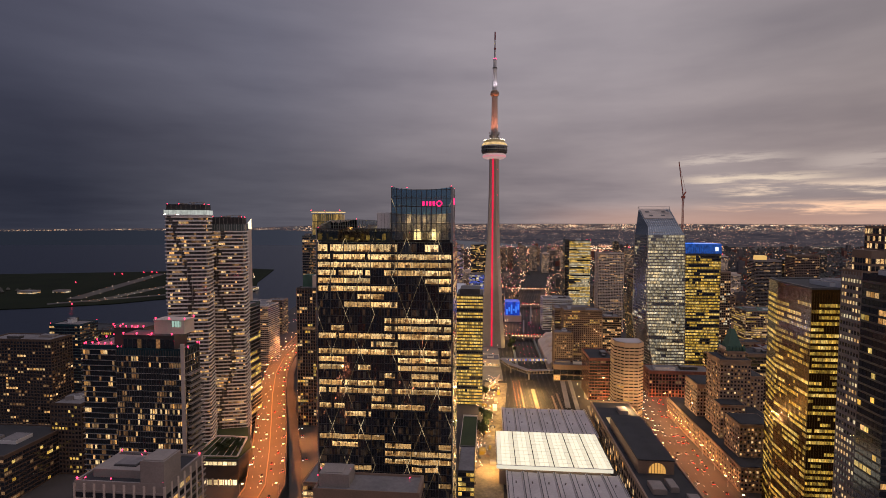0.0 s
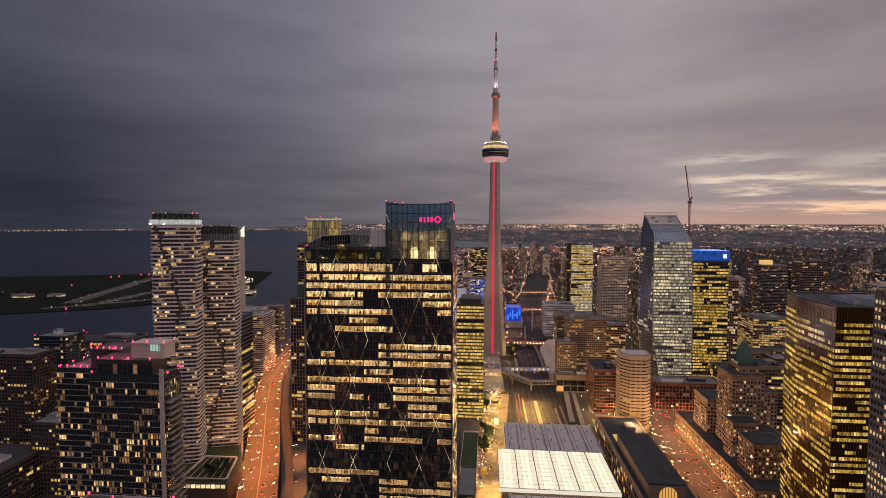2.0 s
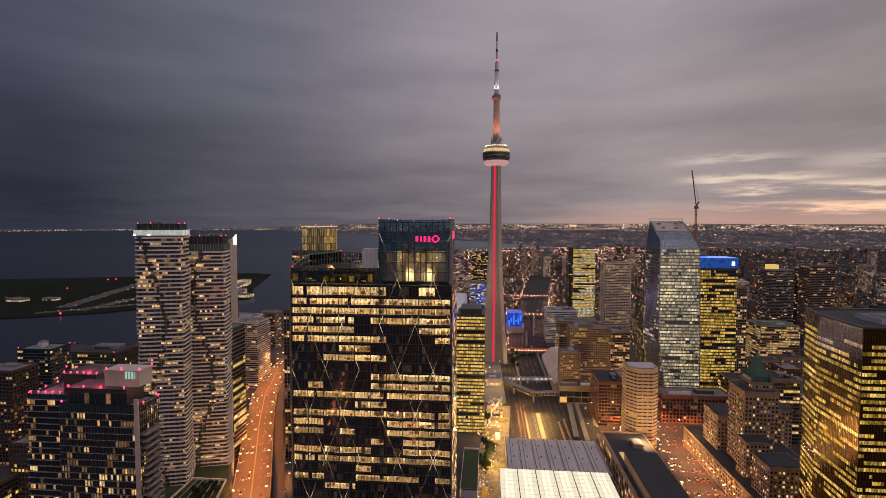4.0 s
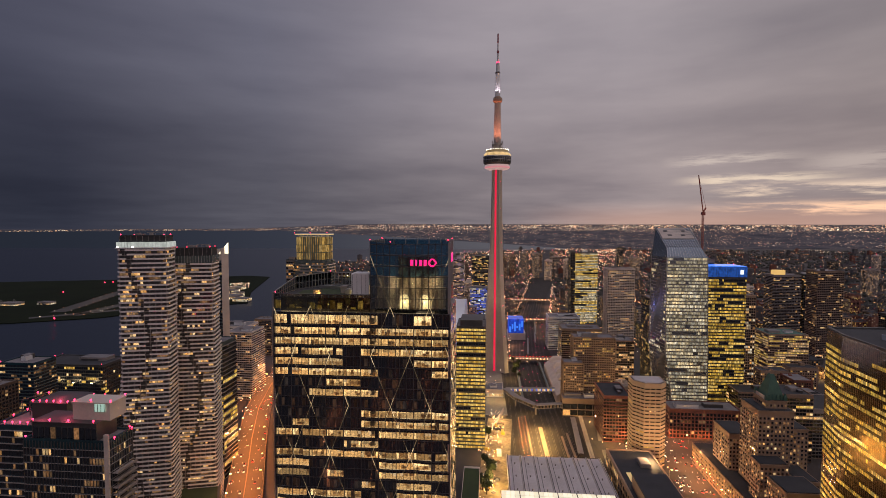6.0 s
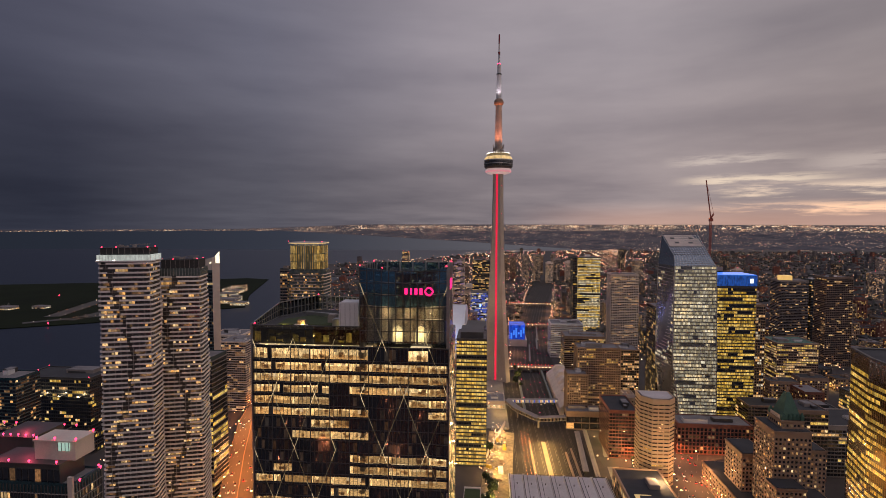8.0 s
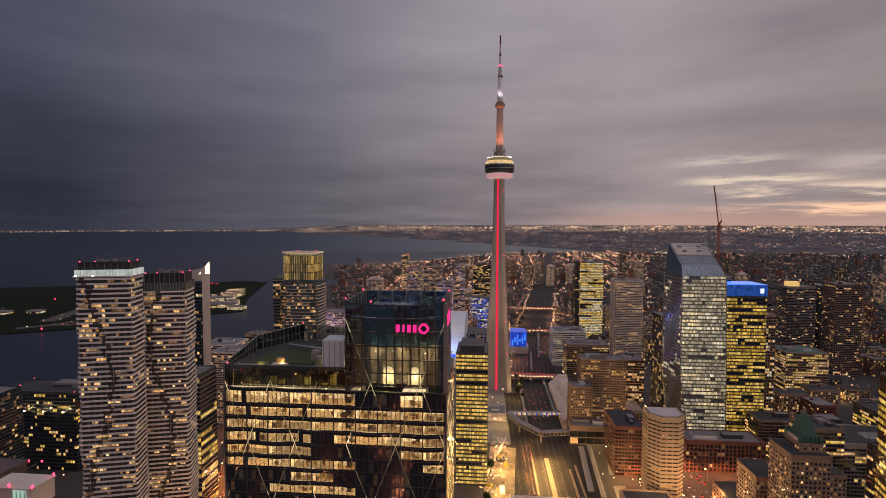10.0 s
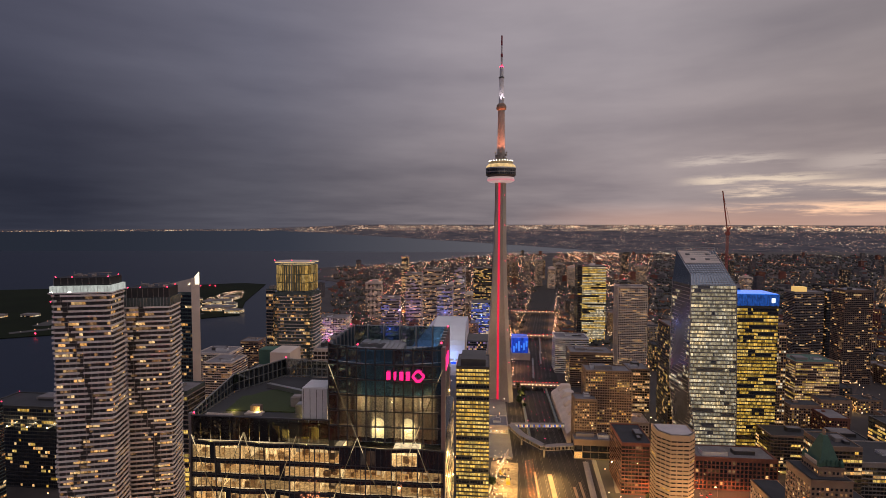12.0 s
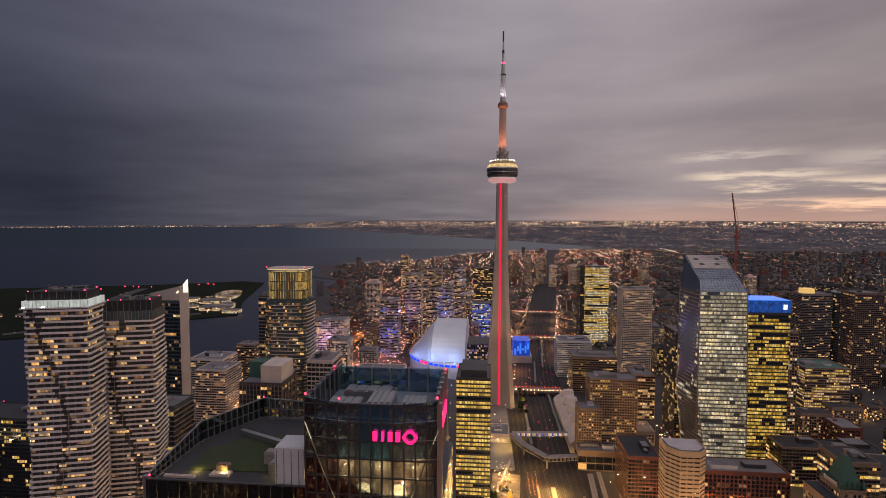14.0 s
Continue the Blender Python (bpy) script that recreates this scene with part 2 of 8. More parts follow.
def surface(name, col, col2=None, rough=0.8, metal=0.0, grain=1.5, stain=0.08, bump=0.15, spec=0.5, vary=0.0):
    """Paint, stone, metal: two scales of variation, fine relief."""
    mt = bpy.data.materials.new(name)
    mt.use_nodes = True
    g = G(mt.node_tree)
    bs = mt.node_tree.nodes["Principled BSDF"]
    pos = g.n("ShaderNodeTexCoord").outputs["Object"]
    col2 = col2 or tuple(c * 0.6 for c in col)
    fine, wide = g.noise(pos, grain, 5.0, 0.6), g.noise(pos, stain, 3.0, 0.5)
    t = g.m("ADD", g.m("MULTIPLY", fine, 0.55), g.m("MULTIPLY", wide, 0.65))
    if vary:
        r = g.n("ShaderNodeNewGeometry").outputs["Random Per Island"]
        o = g.n("ShaderNodeObjectInfo").outputs["Random"]
        t = g.m("ADD", t, g.m("MULTIPLY", g.m("SUBTRACT", g.m("FRACT", g.m("ADD", r, o)), 0.5), vary))
    c = g.ramp(t, ((0.35, col2), (0.8, col)))
    g.put(bs.inputs["Base Color"], c)
    g.put(bs.inputs["Roughness"], g.m("ADD", g.m("MULTIPLY", fine, 0.25), max(0.02, rough - 0.12), clamp=True))
    bs.inputs["Metallic"].default_value = metal
    bs.inputs["Specular IOR Level"].default_value = spec
    if bump:
        b = g.n("ShaderNodeBump")
        b.inputs["Strength"].default_value = bump
        b.inputs["Distance"].default_value = 0.3
        g.put(b.inputs["Height"], fine)
        g.put(bs.inputs["Normal"], b.outputs[0])
    return mt


def glass(name, col, rough=0.06, metal=0.0, spec=0.7, warp=0.02):
    """Dark facade glass: smooth, mirror-like, a little uneven from pane to pane."""
    mt = bpy.data.materials.new(name)
    mt.use_nodes = True
    g = G(mt.node_tree)
    bs = mt.node_tree.nodes["Principled BSDF"]
    pos = g.n("ShaderNodeTexCoord").outputs["Object"]
    n1, n2 = g.noise(pos, 0.35, 3.0), g.noise(pos, 0.05, 2.0)
    g.put(bs.inputs["Base Color"], g.ramp(g.m("ADD", g.m("MULTIPLY", n1, 0.5), g.m("MULTIPLY", n2, 0.5)), ((0.3, tuple(c * 0.55 for c in col)), (0.75, col))))
    g.put(bs.inputs["Roughness"], g.m("ADD", g.m("MULTIPLY", n1, 0.08), rough))
    bs.inputs["Metallic"].default_value = metal
    bs.inputs["Specular IOR Level"].default_value = spec
    b = g.n("ShaderNodeBump")
    b.inputs["Strength"].default_value = 0.25
    b.inputs["Distance"].default_value = warp * 10
    g.put(b.inputs["Height"], n1)
    g.put(bs.inputs["Normal"], b.outputs[0])
    return mt


def lit_room(name, c1, c2, power, cell=0.9, dark=0.25):
    """A lit room behind glass, or a lit surface, given as glow: each pane has its own level and tint, with darker
    furniture and blinds in it.
    """
    mt = bpy.data.materials.new(name)
    mt.use_nodes = True
    mt.cycles.emission_sampling = "NONE"
    g = G(mt.node_tree)
    bs = mt.node_tree.nodes["Principled BSDF"]
    geo = g.n("ShaderNodeNewGeometry")
    r = g.m("FRACT", g.m("ADD", geo.outputs["Random Per Island"], g.n("ShaderNodeObjectInfo").outputs["Random"]))
    pos = g.n("ShaderNodeTexCoord").outputs["Object"]
    sp = g.n("ShaderNodeSeparateXYZ")
    g.put(sp.inputs[0], pos)
    n1 = g.noise(g.xyz(g.m("MULTIPLY", sp.outputs[0], 1.7), g.m("MULTIPLY", sp.outputs[1], 1.7), g.m("MULTIPLY", sp.outputs[2], 0.75)), cell, 3.0, 0.7)
    lvl = g.m("MULTIPLY", g.m("ADD", g.m("MULTIPLY", r, 1.1), 0.35), g.m("ADD", g.m("MULTIPLY", g.step(n1, 0.3, 0.7), 1.0 - dark), dark))
    tint = g.ramp(g.m("FRACT", g.m("MULTIPLY", r, 7.31)), ((0.0, c1), (1.0, c2)))
    bs.inputs["Base Color"].default_value = (0.02, 0.02, 0.02, 1)
    bs.inputs["Roughness"].default_value = 0.12
    g.put(bs.inputs["Emission Color"], tint)
    g.put(bs.inputs["Emission Strength"], g.m("MULTIPLY", lvl, power))
    return mt


def lamp_mat(name, col, power, sampled=False):
    mt = bpy.data.materials.new(name)
    mt.use_nodes = True
    if not sampled:
        mt.cycles.emission_sampling = "NONE"
    bs = mt.node_tree.nodes["Principled BSDF"]
    bs.inputs["Base Color"].default_value = (*[0.4 * c for c in col], 1)
    bs.inputs["Emission Color"].default_value = (*col, 1)
    bs.inputs["Emission Strength"].default_value = power
    return mt


M_CONC = surface("pale_concrete", (0.72, 0.61, 0.53), (0.5, 0.42, 0.37), 0.85, vary=0.2)
M_CONCD = surface("grey_concrete", (0.36, 0.31, 0.285), (0.22, 0.19, 0.175), 0.9)
M_TOWER = surface("tower_concrete", (0.5, 0.44, 0.38), (0.36, 0.31, 0.27), 0.9, grain=0.4, stain=0.03)
M_TAN = surface("tan_precast", (0.6, 0.44, 0.3), (0.44, 0.32, 0.22), 0.85)
M_STONE = surface("buff_limestone", (0.39, 0.265, 0.19), (0.26, 0.18, 0.13), 0.9, vary=0.2)
M_BRICK = surface("red_brick", (0.26, 0.1, 0.07), (0.15, 0.06, 0.045), 0.9, grain=4.0)
M_BROWN = surface("brown_precast", (0.3, 0.205, 0.15), (0.19, 0.135, 0.1), 0.9)
# brown brick darkened to carry the shade of the street canyon
M_SHADEBR = surface("shade_darkened_brick", (0.13, 0.088, 0.065), (0.075, 0.05, 0.04), 0.9, grain=3.0)
M_WHITE = surface("white_metal_panel", (0.78, 0.76, 0.75), (0.6, 0.58, 0.58), 0.45)
M_DARK = surface("dark_metal", (0.09, 0.085, 0.085), (0.045, 0.042, 0.042), 0.5, 0.1)
M_STEEL = surface("brushed_steel", (0.5, 0.49, 0.48), (0.34, 0.33, 0.33), 0.35, 0.8)
M_ROOF = surface("grey_roof_membrane", (0.26, 0.24, 0.24), (0.13, 0.12, 0.125), 0.95, grain=0.5, stain=0.06)
M_ROOFD = surface("dark_roof_membrane", (0.055, 0.055, 0.06), (0.03, 0.03, 0.034), 0.9, grain=0.5)
M_SHED = surface("shed_roof_sheet", (0.62, 0.56, 0.55), (0.42, 0.37, 0.36), 0.7, grain=0.7, stain=0.05)
M_COPPER = surface("green_copper", (0.08, 0.17, 0.125), (0.04, 0.09, 0.07), 0.7)
M_ASPH = surface("asphalt", (0.085, 0.078, 0.072), (0.045, 0.042, 0.04), 0.85, grain=0.8, stain=0.03)
M_PAVE = surface("concrete_pavement", (0.3, 0.27, 0.24), (0.18, 0.16, 0.145), 0.9, grain=0.5, stain=0.05)
M_BALLAST = surface("rail_ballast", (0.05, 0.042, 0.036), (0.022, 0.02, 0.018), 0.95, grain=0.8, stain=0.04)
M_DIRT = surface("building_site_sand", (0.42, 0.32, 0.2), (0.07, 0.055, 0.04), 0.95, grain=0.35, stain=0.09, bump=0.8)
M_GRASS = surface("grass", (0.055, 0.075, 0.025), (0.025, 0.035, 0.014), 0.95, grain=1.2, stain=0.05, bump=0.5)
M_LEAF = surface("leaves", (0.05, 0.075, 0.025), (0.02, 0.03, 0.012), 0.8, grain=2.0, vary=0.5)
M_BARK = surface("bark", (0.1, 0.07, 0.05), None, 0.95, grain=6.0)
M_CITY = surface("city_ground", (0.095, 0.08, 0.075), (0.038, 0.034, 0.034), 0.95, grain=0.06, stain=0.008)
M_BLACKG = glass("black_facade_glass", (0.024, 0.03, 0.042), 0.05, 0.0, 1.0)
M_GREYG = glass("grey_balcony_glass", (0.09, 0.085, 0.085), 0.1, 0.0, 0.9)
M_TEAL = glass("teal_facade_glass", (0.02, 0.06, 0.075), 0.05, 0.0, 0.9)
M_GOLDG = glass("gold_facade_glass", (0.21, 0.11, 0.024), 0.1, 0.92, 0.8, 0.05)
M_BLUEG = glass("silver_blue_glass", (0.3, 0.33, 0.37), 0.12, 0.6, 0.8)
M_GREENG = glass("green_grey_glass", (0.12, 0.155, 0.155), 0.12)
M_WARM = lit_room("warm_rooms", (1.0, 0.46, 0.12), (1.0, 0.7, 0.34), 1.15)
M_WARMD = lit_room("dim_warm_rooms", (0.9, 0.4, 0.15), (1.0, 0.6, 0.3), 0.28)
M_OFFICE = lit_room("office_rooms", (1.0, 0.53, 0.19), (1.0, 0.7, 0.35), 1.15, 1.0, 0.12)
M_DIMO = lit_room("dim_office_rooms", (1.0, 0.45, 0.2), (0.6, 0.5, 0.45), 0.05, 0.75, 0.1)
L_CEIL = lit_room("ceiling_light_row", (1.0, 0.68, 0.32), (1.0, 0.78, 0.44), 1.8, 0.6, 0.5)
M_YELL = lit_room("yellow_office_rooms", (1.0, 0.55, 0.08), (1.0, 0.7, 0.2), 1.05, 0.6, 0.25)
M_COOL = lit_room("pale_office_rooms", (1.0, 0.76, 0.42), (0.95, 0.86, 0.66), 0.95, 0.4, 0.3)
M_GOLDR = lit_room("gold_office_rooms", (0.9, 0.48, 0.05), (1.0, 0.66, 0.12), 0.75, 0.6, 0.1)
M_BLUEL = lit_room("blue_lit_panels", (0.06, 0.12, 1.0), (0.2, 0.3, 1.0), 0.8)
M_PURP = lit_room("violet_lit_rooms", (0.55, 0.35, 1.0), (1.0, 0.7, 0.8), 0.5)
L_RED = lamp_mat("red_beacon_light", (1.0, 0.03, 0.09), 6.0)
L_WARM = lamp_mat("sodium_lamp", (1.0, 0.55, 0.2), 14.0)
L_WHITE = lamp_mat("white_lamp", (1.0, 0.9, 0.72), 6.0)
L_CROWN = lit_room("white_crown_light", (0.95, 1.0, 0.9), (0.9, 0.95, 0.9), 0.5, 0.25, 0.6)
L_MAG = lamp_mat("magenta_sign_light", (1.0, 0.015, 0.16), 1.9)
L_FLOOD = lamp_mat("yellow_flood_lamp", (1.0, 0.76, 0.3), 6.0)
L_BLUE = lamp_mat("blue_sign_light", (0.01, 0.06, 1.0), 1.3)
L_LED = lamp_mat("red_led_strip", (1.0, 0.022, 0.08), 0.75)
L_TAIL = lamp_mat("tail_light", (1.0, 0.02, 0.02), 4.0)
L_HEAD = lamp_mat("head_light", (1.0, 0.92, 0.75), 5.0)

# ---------------- mesh helpers ----------------


class MB:
    """A mesh in the making: vertices, faces, material slots."""

    def __init__(self):
        self.v, self.f, self.m = [], [], []

    def face(self, pts, mi=0):
        k = len(self.v)
        self.v += [tuple(p) for p in pts]
        self.f.append(tuple(range(k, k + len(pts))))
        self.m.append(mi)

    def box(self, x0, y0, z0, x1, y1, z1, mi=0, top=None):
        k = len(self.v)
        self.v += [(x0, y0, z0), (x1, y0, z0), (x1, y1, z0), (x0, y1, z0), (x0, y0, z1), (x1, y0, z1), (x1, y1, z1), (x0, y1, z1)]
        for f in ((3, 2, 1, 0), (4, 5, 6, 7), (0, 1, 5, 4), (1, 2, 6, 5), (2, 3, 7, 6), (3, 0, 4, 7)):
            self.f.append(tuple(k + i for i in f))
            self.m.append(mi)
        if top is not None:
            self.m[-5] = top

    def prism(self, poly, z0, z1, mi=0, top=None, grow=0.0, poly2=None):
        """An upright prism; poly runs counter-clockwise seen from above; poly2: another outline at the top."""
        n, k = len(poly), len(self.v)
        up = poly2 or poly
        z0s = [p[2] if len(p) > 2 else z0 for p in poly]
        z1s = [p[2] if len(p) > 2 else z1 for p in up]
        self.v += [(p[0], p[1], z) for p, z in zip(poly, z0s)] + [(p[0], p[1], z) for p, z in zip(up, z1s)]
        for i in range(n):
            j = (i + 1) % n
            self.f.append((k + i, k + j, k + n + j, k + n + i))
            self.m.append(mi)
        self.f.append(tuple(k + n + i for i in range(n)))
        self.m.append(mi if top is None else top)
        self.f.append(tuple(k + n - 1 - i for i in range(n)))
        self.m.append(mi)

    def lathe(self, prof, n=24, cx=0.0, cy=0.0, mis=None):
        """Rings of (radius, z), closed at both ends."""
        k = len(self.v)
        for r, z in prof:
            self.v += [(cx + r * math.cos(2 * math.pi * i / n), cy + r * math.sin(2 * math.pi * i / n), z) for i in range(n)]
        for a in range(len(prof) - 1):
            for i in range(n):
                j = (i + 1) % n
                self.f.append((k + a * n + i, k + a * n + j, k + (a + 1) * n + j, k + (a + 1) * n + i))
                self.m.append(mis[a] if mis else 0)
        self.f.append(tuple(k + n - 1 - i for i in range(n)))
        self.m.append(mis[0] if mis else 0)
        e = k + (len(prof) - 1) * n
        self.f.append(tuple(e + i for i in range(n)))
        self.m.append(mis[-1] if mis else 0)

    def bar(self, a, b, w, mi=0):
        """A square bar from a to b."""
        a, b = Vector(a), Vector(b)
        d = (b - a).normalized()
        s = d.cross(Vector((0, 0, 1)) if abs(d.z) < 0.9 else Vector((1, 0, 0))).normalized() * w / 2
        t = d.cross(s).normalized() * w / 2
        k = len(self.v)
        for p in (a, b):
            self.v += [tuple(p + s + t), tuple(p - s + t), tuple(p - s - t), tuple(p + s - t)]
        for f in ((0, 1, 2, 3), (7, 6, 5, 4), (0, 4, 5, 1), (1, 5, 6, 2), (2, 6, 7, 3), (3, 7, 4, 0)):
            self.f.append(tuple(k + i for i in f))
            self.m.append(mi)

    def ball(self, c, r, mi=0):
        k = len(self.v)
        x, y, z = c
        self.v += [(x + r, y, z), (x - r, y, z), (x, y + r, z), (x, y - r, z), (x, y, z + r), (x, y, z - r)]
        for f in ((0, 2, 4), (2, 1, 4), (1, 3, 4), (3, 0, 4), (2, 0, 5), (1, 2, 5), (3, 1, 5), (0, 3, 5)):
            self.f.append(tuple(k + i for i in f))
            self.m.append(mi)

    def data(self, name, mats, smooth=False):
        me = bpy.data.meshes.new(name)
        me.from_pydata(self.v, [], self.f)
        for mt in (mats if isinstance(mats, (list, tuple)) else [mats]):
            me.materials.append(mt)
        me.polygons.foreach_set("material_index", self.m)
        if smooth:
            me.polygons.foreach_set("use_smooth", [True] * len(self.f))
        me.update()
        return me


def part(name, mb, mats, parent=None, label="", kind="", smooth=False):
    """Links a mesh in the making as one object, under a thing or a part."""
    me = mb.data(name, mats, smooth) if isinstance(mb, MB) else mb
    ob = new(name, me)
    ob.parent = parent
    if label or kind:
        tagged(ob, label, kind=kind)
    return ob


def thing(name, label, category, x, y, z=0.0, yaw=0.0, group="", kind=""):
    ob = new(name)
    ob.matrix_world = pose(x, y, z, 0, 0, yaw)
    ob.empty_display_size = 2.0
    return tagged(ob, label, category, group, kind)


def solo(name, mb, mats, label, category="", kind="", group="", smooth=False):
    ob = new(name, mb.data(name, mats, smooth))
    return tagged(ob, label, category, group, kind)


def rounded(w, d, r, n=4, ox=0.0, oy=0.0):
    """A rectangle centred at ox, oy with round corners, counter-clockwise."""
    out = []
    for cx, cy, a0 in ((w / 2 - r, -d / 2 + r, -90), (w / 2 - r, d / 2 - r, 0), (-w / 2 + r, d / 2 - r, 90), (-w / 2 + r, -d / 2 + r, 180)):
        for i in range(n + 1):
            a = radians(a0 + 90 * i / n)
            out.append((ox + cx + r * math.cos(a), oy + cy + r * math.sin(a)))
    return out


def rect(w, d):
    return [(-w / 2, -d / 2), (w / 2, -d / 2), (w / 2, d / 2), (-w / 2, d / 2)]


PANE = {}


def pane_mesh(w, h, mt):
    """A thin window pane with its edges, standing in the xz plane, facing -y; shared by all panes of that size."""
    key = (round(w, 2), round(h, 2), mt.name)
    if key not in PANE:
        b = MB()
        b.box(-w / 2, -0.06, 0, w / 2, 0.04, h)
        PANE[key] = b.data("window", mt)
    return PANE[key]


def glaze(root, poly, z0, z1, floor, bay, mats, odds, sill=0.9, head=0.35, gap=0.35, off=0.08, picks=0, run=0.0, rows=None, skip=(), seed=1, front=0):
    """Windows on every side of an outline: lit or dark by chance, with neighbours alike (run). The first `picks` of them, from the top of
    the front downwards, are window objects; the others stay joined. mats: dark pane first, then the lit kinds."""
    r = random.Random(seed)
    b = MB()
    n = len(poly)
    count = max(1, int((z1 - z0) / floor))
    sides = list(range(n))
    sides.sort(key=lambda i: 0 if i == front else 1)
    for s in sides:
        if s in skip:
            continue
        p, q = Vector(poly[s][:2]), Vector(poly[(s + 1) % n][:2])
        length = (q - p).length
        if length < bay * 0.8:
            continue
        u = (q - p) / length
        nrm = Vector((u.y, -u.x))
        k = max(1, round(length / bay))
        w = length / k
        ang = math.degrees(math.atan2(u.y, u.x))
        for f in reversed(range(count)):
            za, zb = z0 + f * floor + sill, z0 + (f + 1) * floor - head
            prob = rows(f / count, r) if rows else odds
            state = 0
            for j in range(k):
                if not (run and j and r.random() < run):
                    state = 1 + r.randrange(len(mats) - 1) if r.random() < prob else 0
                a, c = p + u * (j * w + gap / 2) + nrm * off, p + u * ((j + 1) * w - gap / 2) + nrm * off
                if picks > 0:
                    picks -= 1
                    mid = (a + c) / 2
                    o = new("window", pane_mesh(w - gap, zb - za, mats[state]))
                    o.parent = root
                    o.matrix_local = pose(mid.x, mid.y, za, 0, 0, ang)
                else:
                    b.face(((a.x, a.y, za), (c.x, c.y, za), (c.x, c.y, zb), (a.x, a.y, zb)), state)
    if b.f:
        part("glazing", b, mats, root, kind="stuff")


def bands(root, poly, z0, z1, floor, mt, out=0.25, height=0.9, low=0.0, name="floor_band"):
    """One proud band at each floor, all round."""
    cx, cy = sum(p[0] for p in poly) / len(poly), sum(p[1] for p in poly) / len(poly)
    b = MB()
    grown = [(p[0] + math.copysign(out, p[0] - cx), p[1] + math.copysign(out, p[1] - cy)) for p in poly]
    b.prism(grown, 0, height)
    me = b.data(name, mt)
    for f in range(int((z1 - z0) / floor) + 1):
        o = new(name, me)
        o.parent = root
        o.matrix_local = Matrix.Translation((0, 0, z0 + f * floor + low))


def piers(root, poly, z0, z1, bay, mt, size=0.5, out=0.3, name="pier", skip=()):
    """Upright piers between the bays."""
    b = MB()
    b.box(-size / 2, -out, z0, size / 2, 0.3, z1)
    me = b.data(name, mt)
    n = len(poly)
    for s in range(n):
        if s in skip:
            continue
        p, q = Vector(poly[s][:2]), Vector(poly[(s + 1) % n][:2])
        length = (q - p).length
        if length < bay * 0.8:
            continue
        u = (q - p) / length
        k = max(1, round(length / bay))
        for j in range(k + 1):
            c = p + u * (length * j / k)
            o = new(name, me)
            o.parent = root
            o.matrix_local = pose(c.x, c.y, 0, 0, 0, math.degrees(math.atan2(u.y, u.x)))


def roof_kit(root, poly, z, mt=None, wall=None, plant=True, seed=1, beacons=0, rise=1.1):
    """Parapet, roof deck and plant boxes."""
    r = random.Random(seed)
    mt, wall = mt or M_ROOF, wall or M_CONCD
    cx, cy = sum(p[0] for p in poly) / len(poly), sum(p[1] for p in poly) / len(poly)
    n = len(poly)
    b = MB()
    for i in range(n):
        p, q = poly[i], poly[(i + 1) % n]
        pi = (p[0] + (cx - p[0]) * 0.05, p[1] + (cy - p[1]) * 0.05)
        qi = (q[0] + (cx - q[0]) * 0.05, q[1] + (cy - q[1]) * 0.05)
        b.prism([p[:2], q[:2], qi, pi], z, z + rise)
    part("parapet", b, wall, root)
    d = MB()
    d.prism([(cx + (p[0] - cx) * 0.96, cy + (p[1] - cy) * 0.96) for p in poly], z - 0.2, z + 0.15)
    part("roof_deck", d, mt, root)
    w, dd = max(p[0] for p in poly) - min(p[0] for p in poly), max(p[1] for p in poly) - min(p[1] for p in poly)
    if plant:
        for i in range(2):
            pw, pd, ph = w * r.uniform(0.12, 0.4), dd * r.uniform(0.15, 0.4), r.uniform(2, 4.5)
            px, py = cx + r.uniform(-0.25, 0.25) * w, cy + r.uniform(-0.2, 0.25) * dd
            e = MB()
            e.box(px - pw / 2, py - pd / 2, z + 0.1, px + pw / 2, py + pd / 2, z + ph, 0)
            e.box(px - pw / 2 + 0.4, py - pd / 2 + 0.4, z + ph, px + pw / 2 - 0.4, py + pd / 2 - 0.4, z + ph + 0.3, 1)
            part("plant_room", e, [r.choice((M_CONCD, M_WHITE, M_DARK)), M_ROOF], root)
    for i in range(beacons):
        p = poly[i * n // max(1, beacons) % n]
        e = MB()
        e.ball((p[0] * 0.96 + cx * 0.04, p[1] * 0.96 + cy * 0.04, z + rise + 0.7), 0.6)
        part("beacon", e, L_RED, root, "red aircraft warning light")


def clear_glass(name, tint, gloss=0.03, coat=0.04, sheen=(1.0, 1.0, 1.0)):
    """Thin see-through glass: tinted, with a mirror sheen that grows at grazing angles."""
    mt = bpy.data.materials.new(name)
    mt.use_nodes = True
    g = G(mt.node_tree)
    mt.node_tree.nodes.clear()
    tr, gl, mx, fr = g.n("ShaderNodeBsdfTransparent"), g.n("ShaderNodeBsdfGlossy"), g.n("ShaderNodeMixShader"), g.n("ShaderNodeFresnel")
    tr.inputs[0].default_value = (*tint, 1)
    gl.inputs[0].default_value = (*sheen, 1)
    gl.inputs["Roughness"].default_value = gloss
    fr.inputs[0].default_value = 1.9
    g.put(mx.inputs[0], g.m("ADD", fr.outputs[0], coat, clamp=True))
    g.put(mx.inputs[1], tr.outputs[0])
    g.put(mx.inputs[2], gl.outputs[0])
    g.put(g.n("ShaderNodeOutputMaterial").inputs[0], mx.outputs[0])
    return mt


FOOT = []


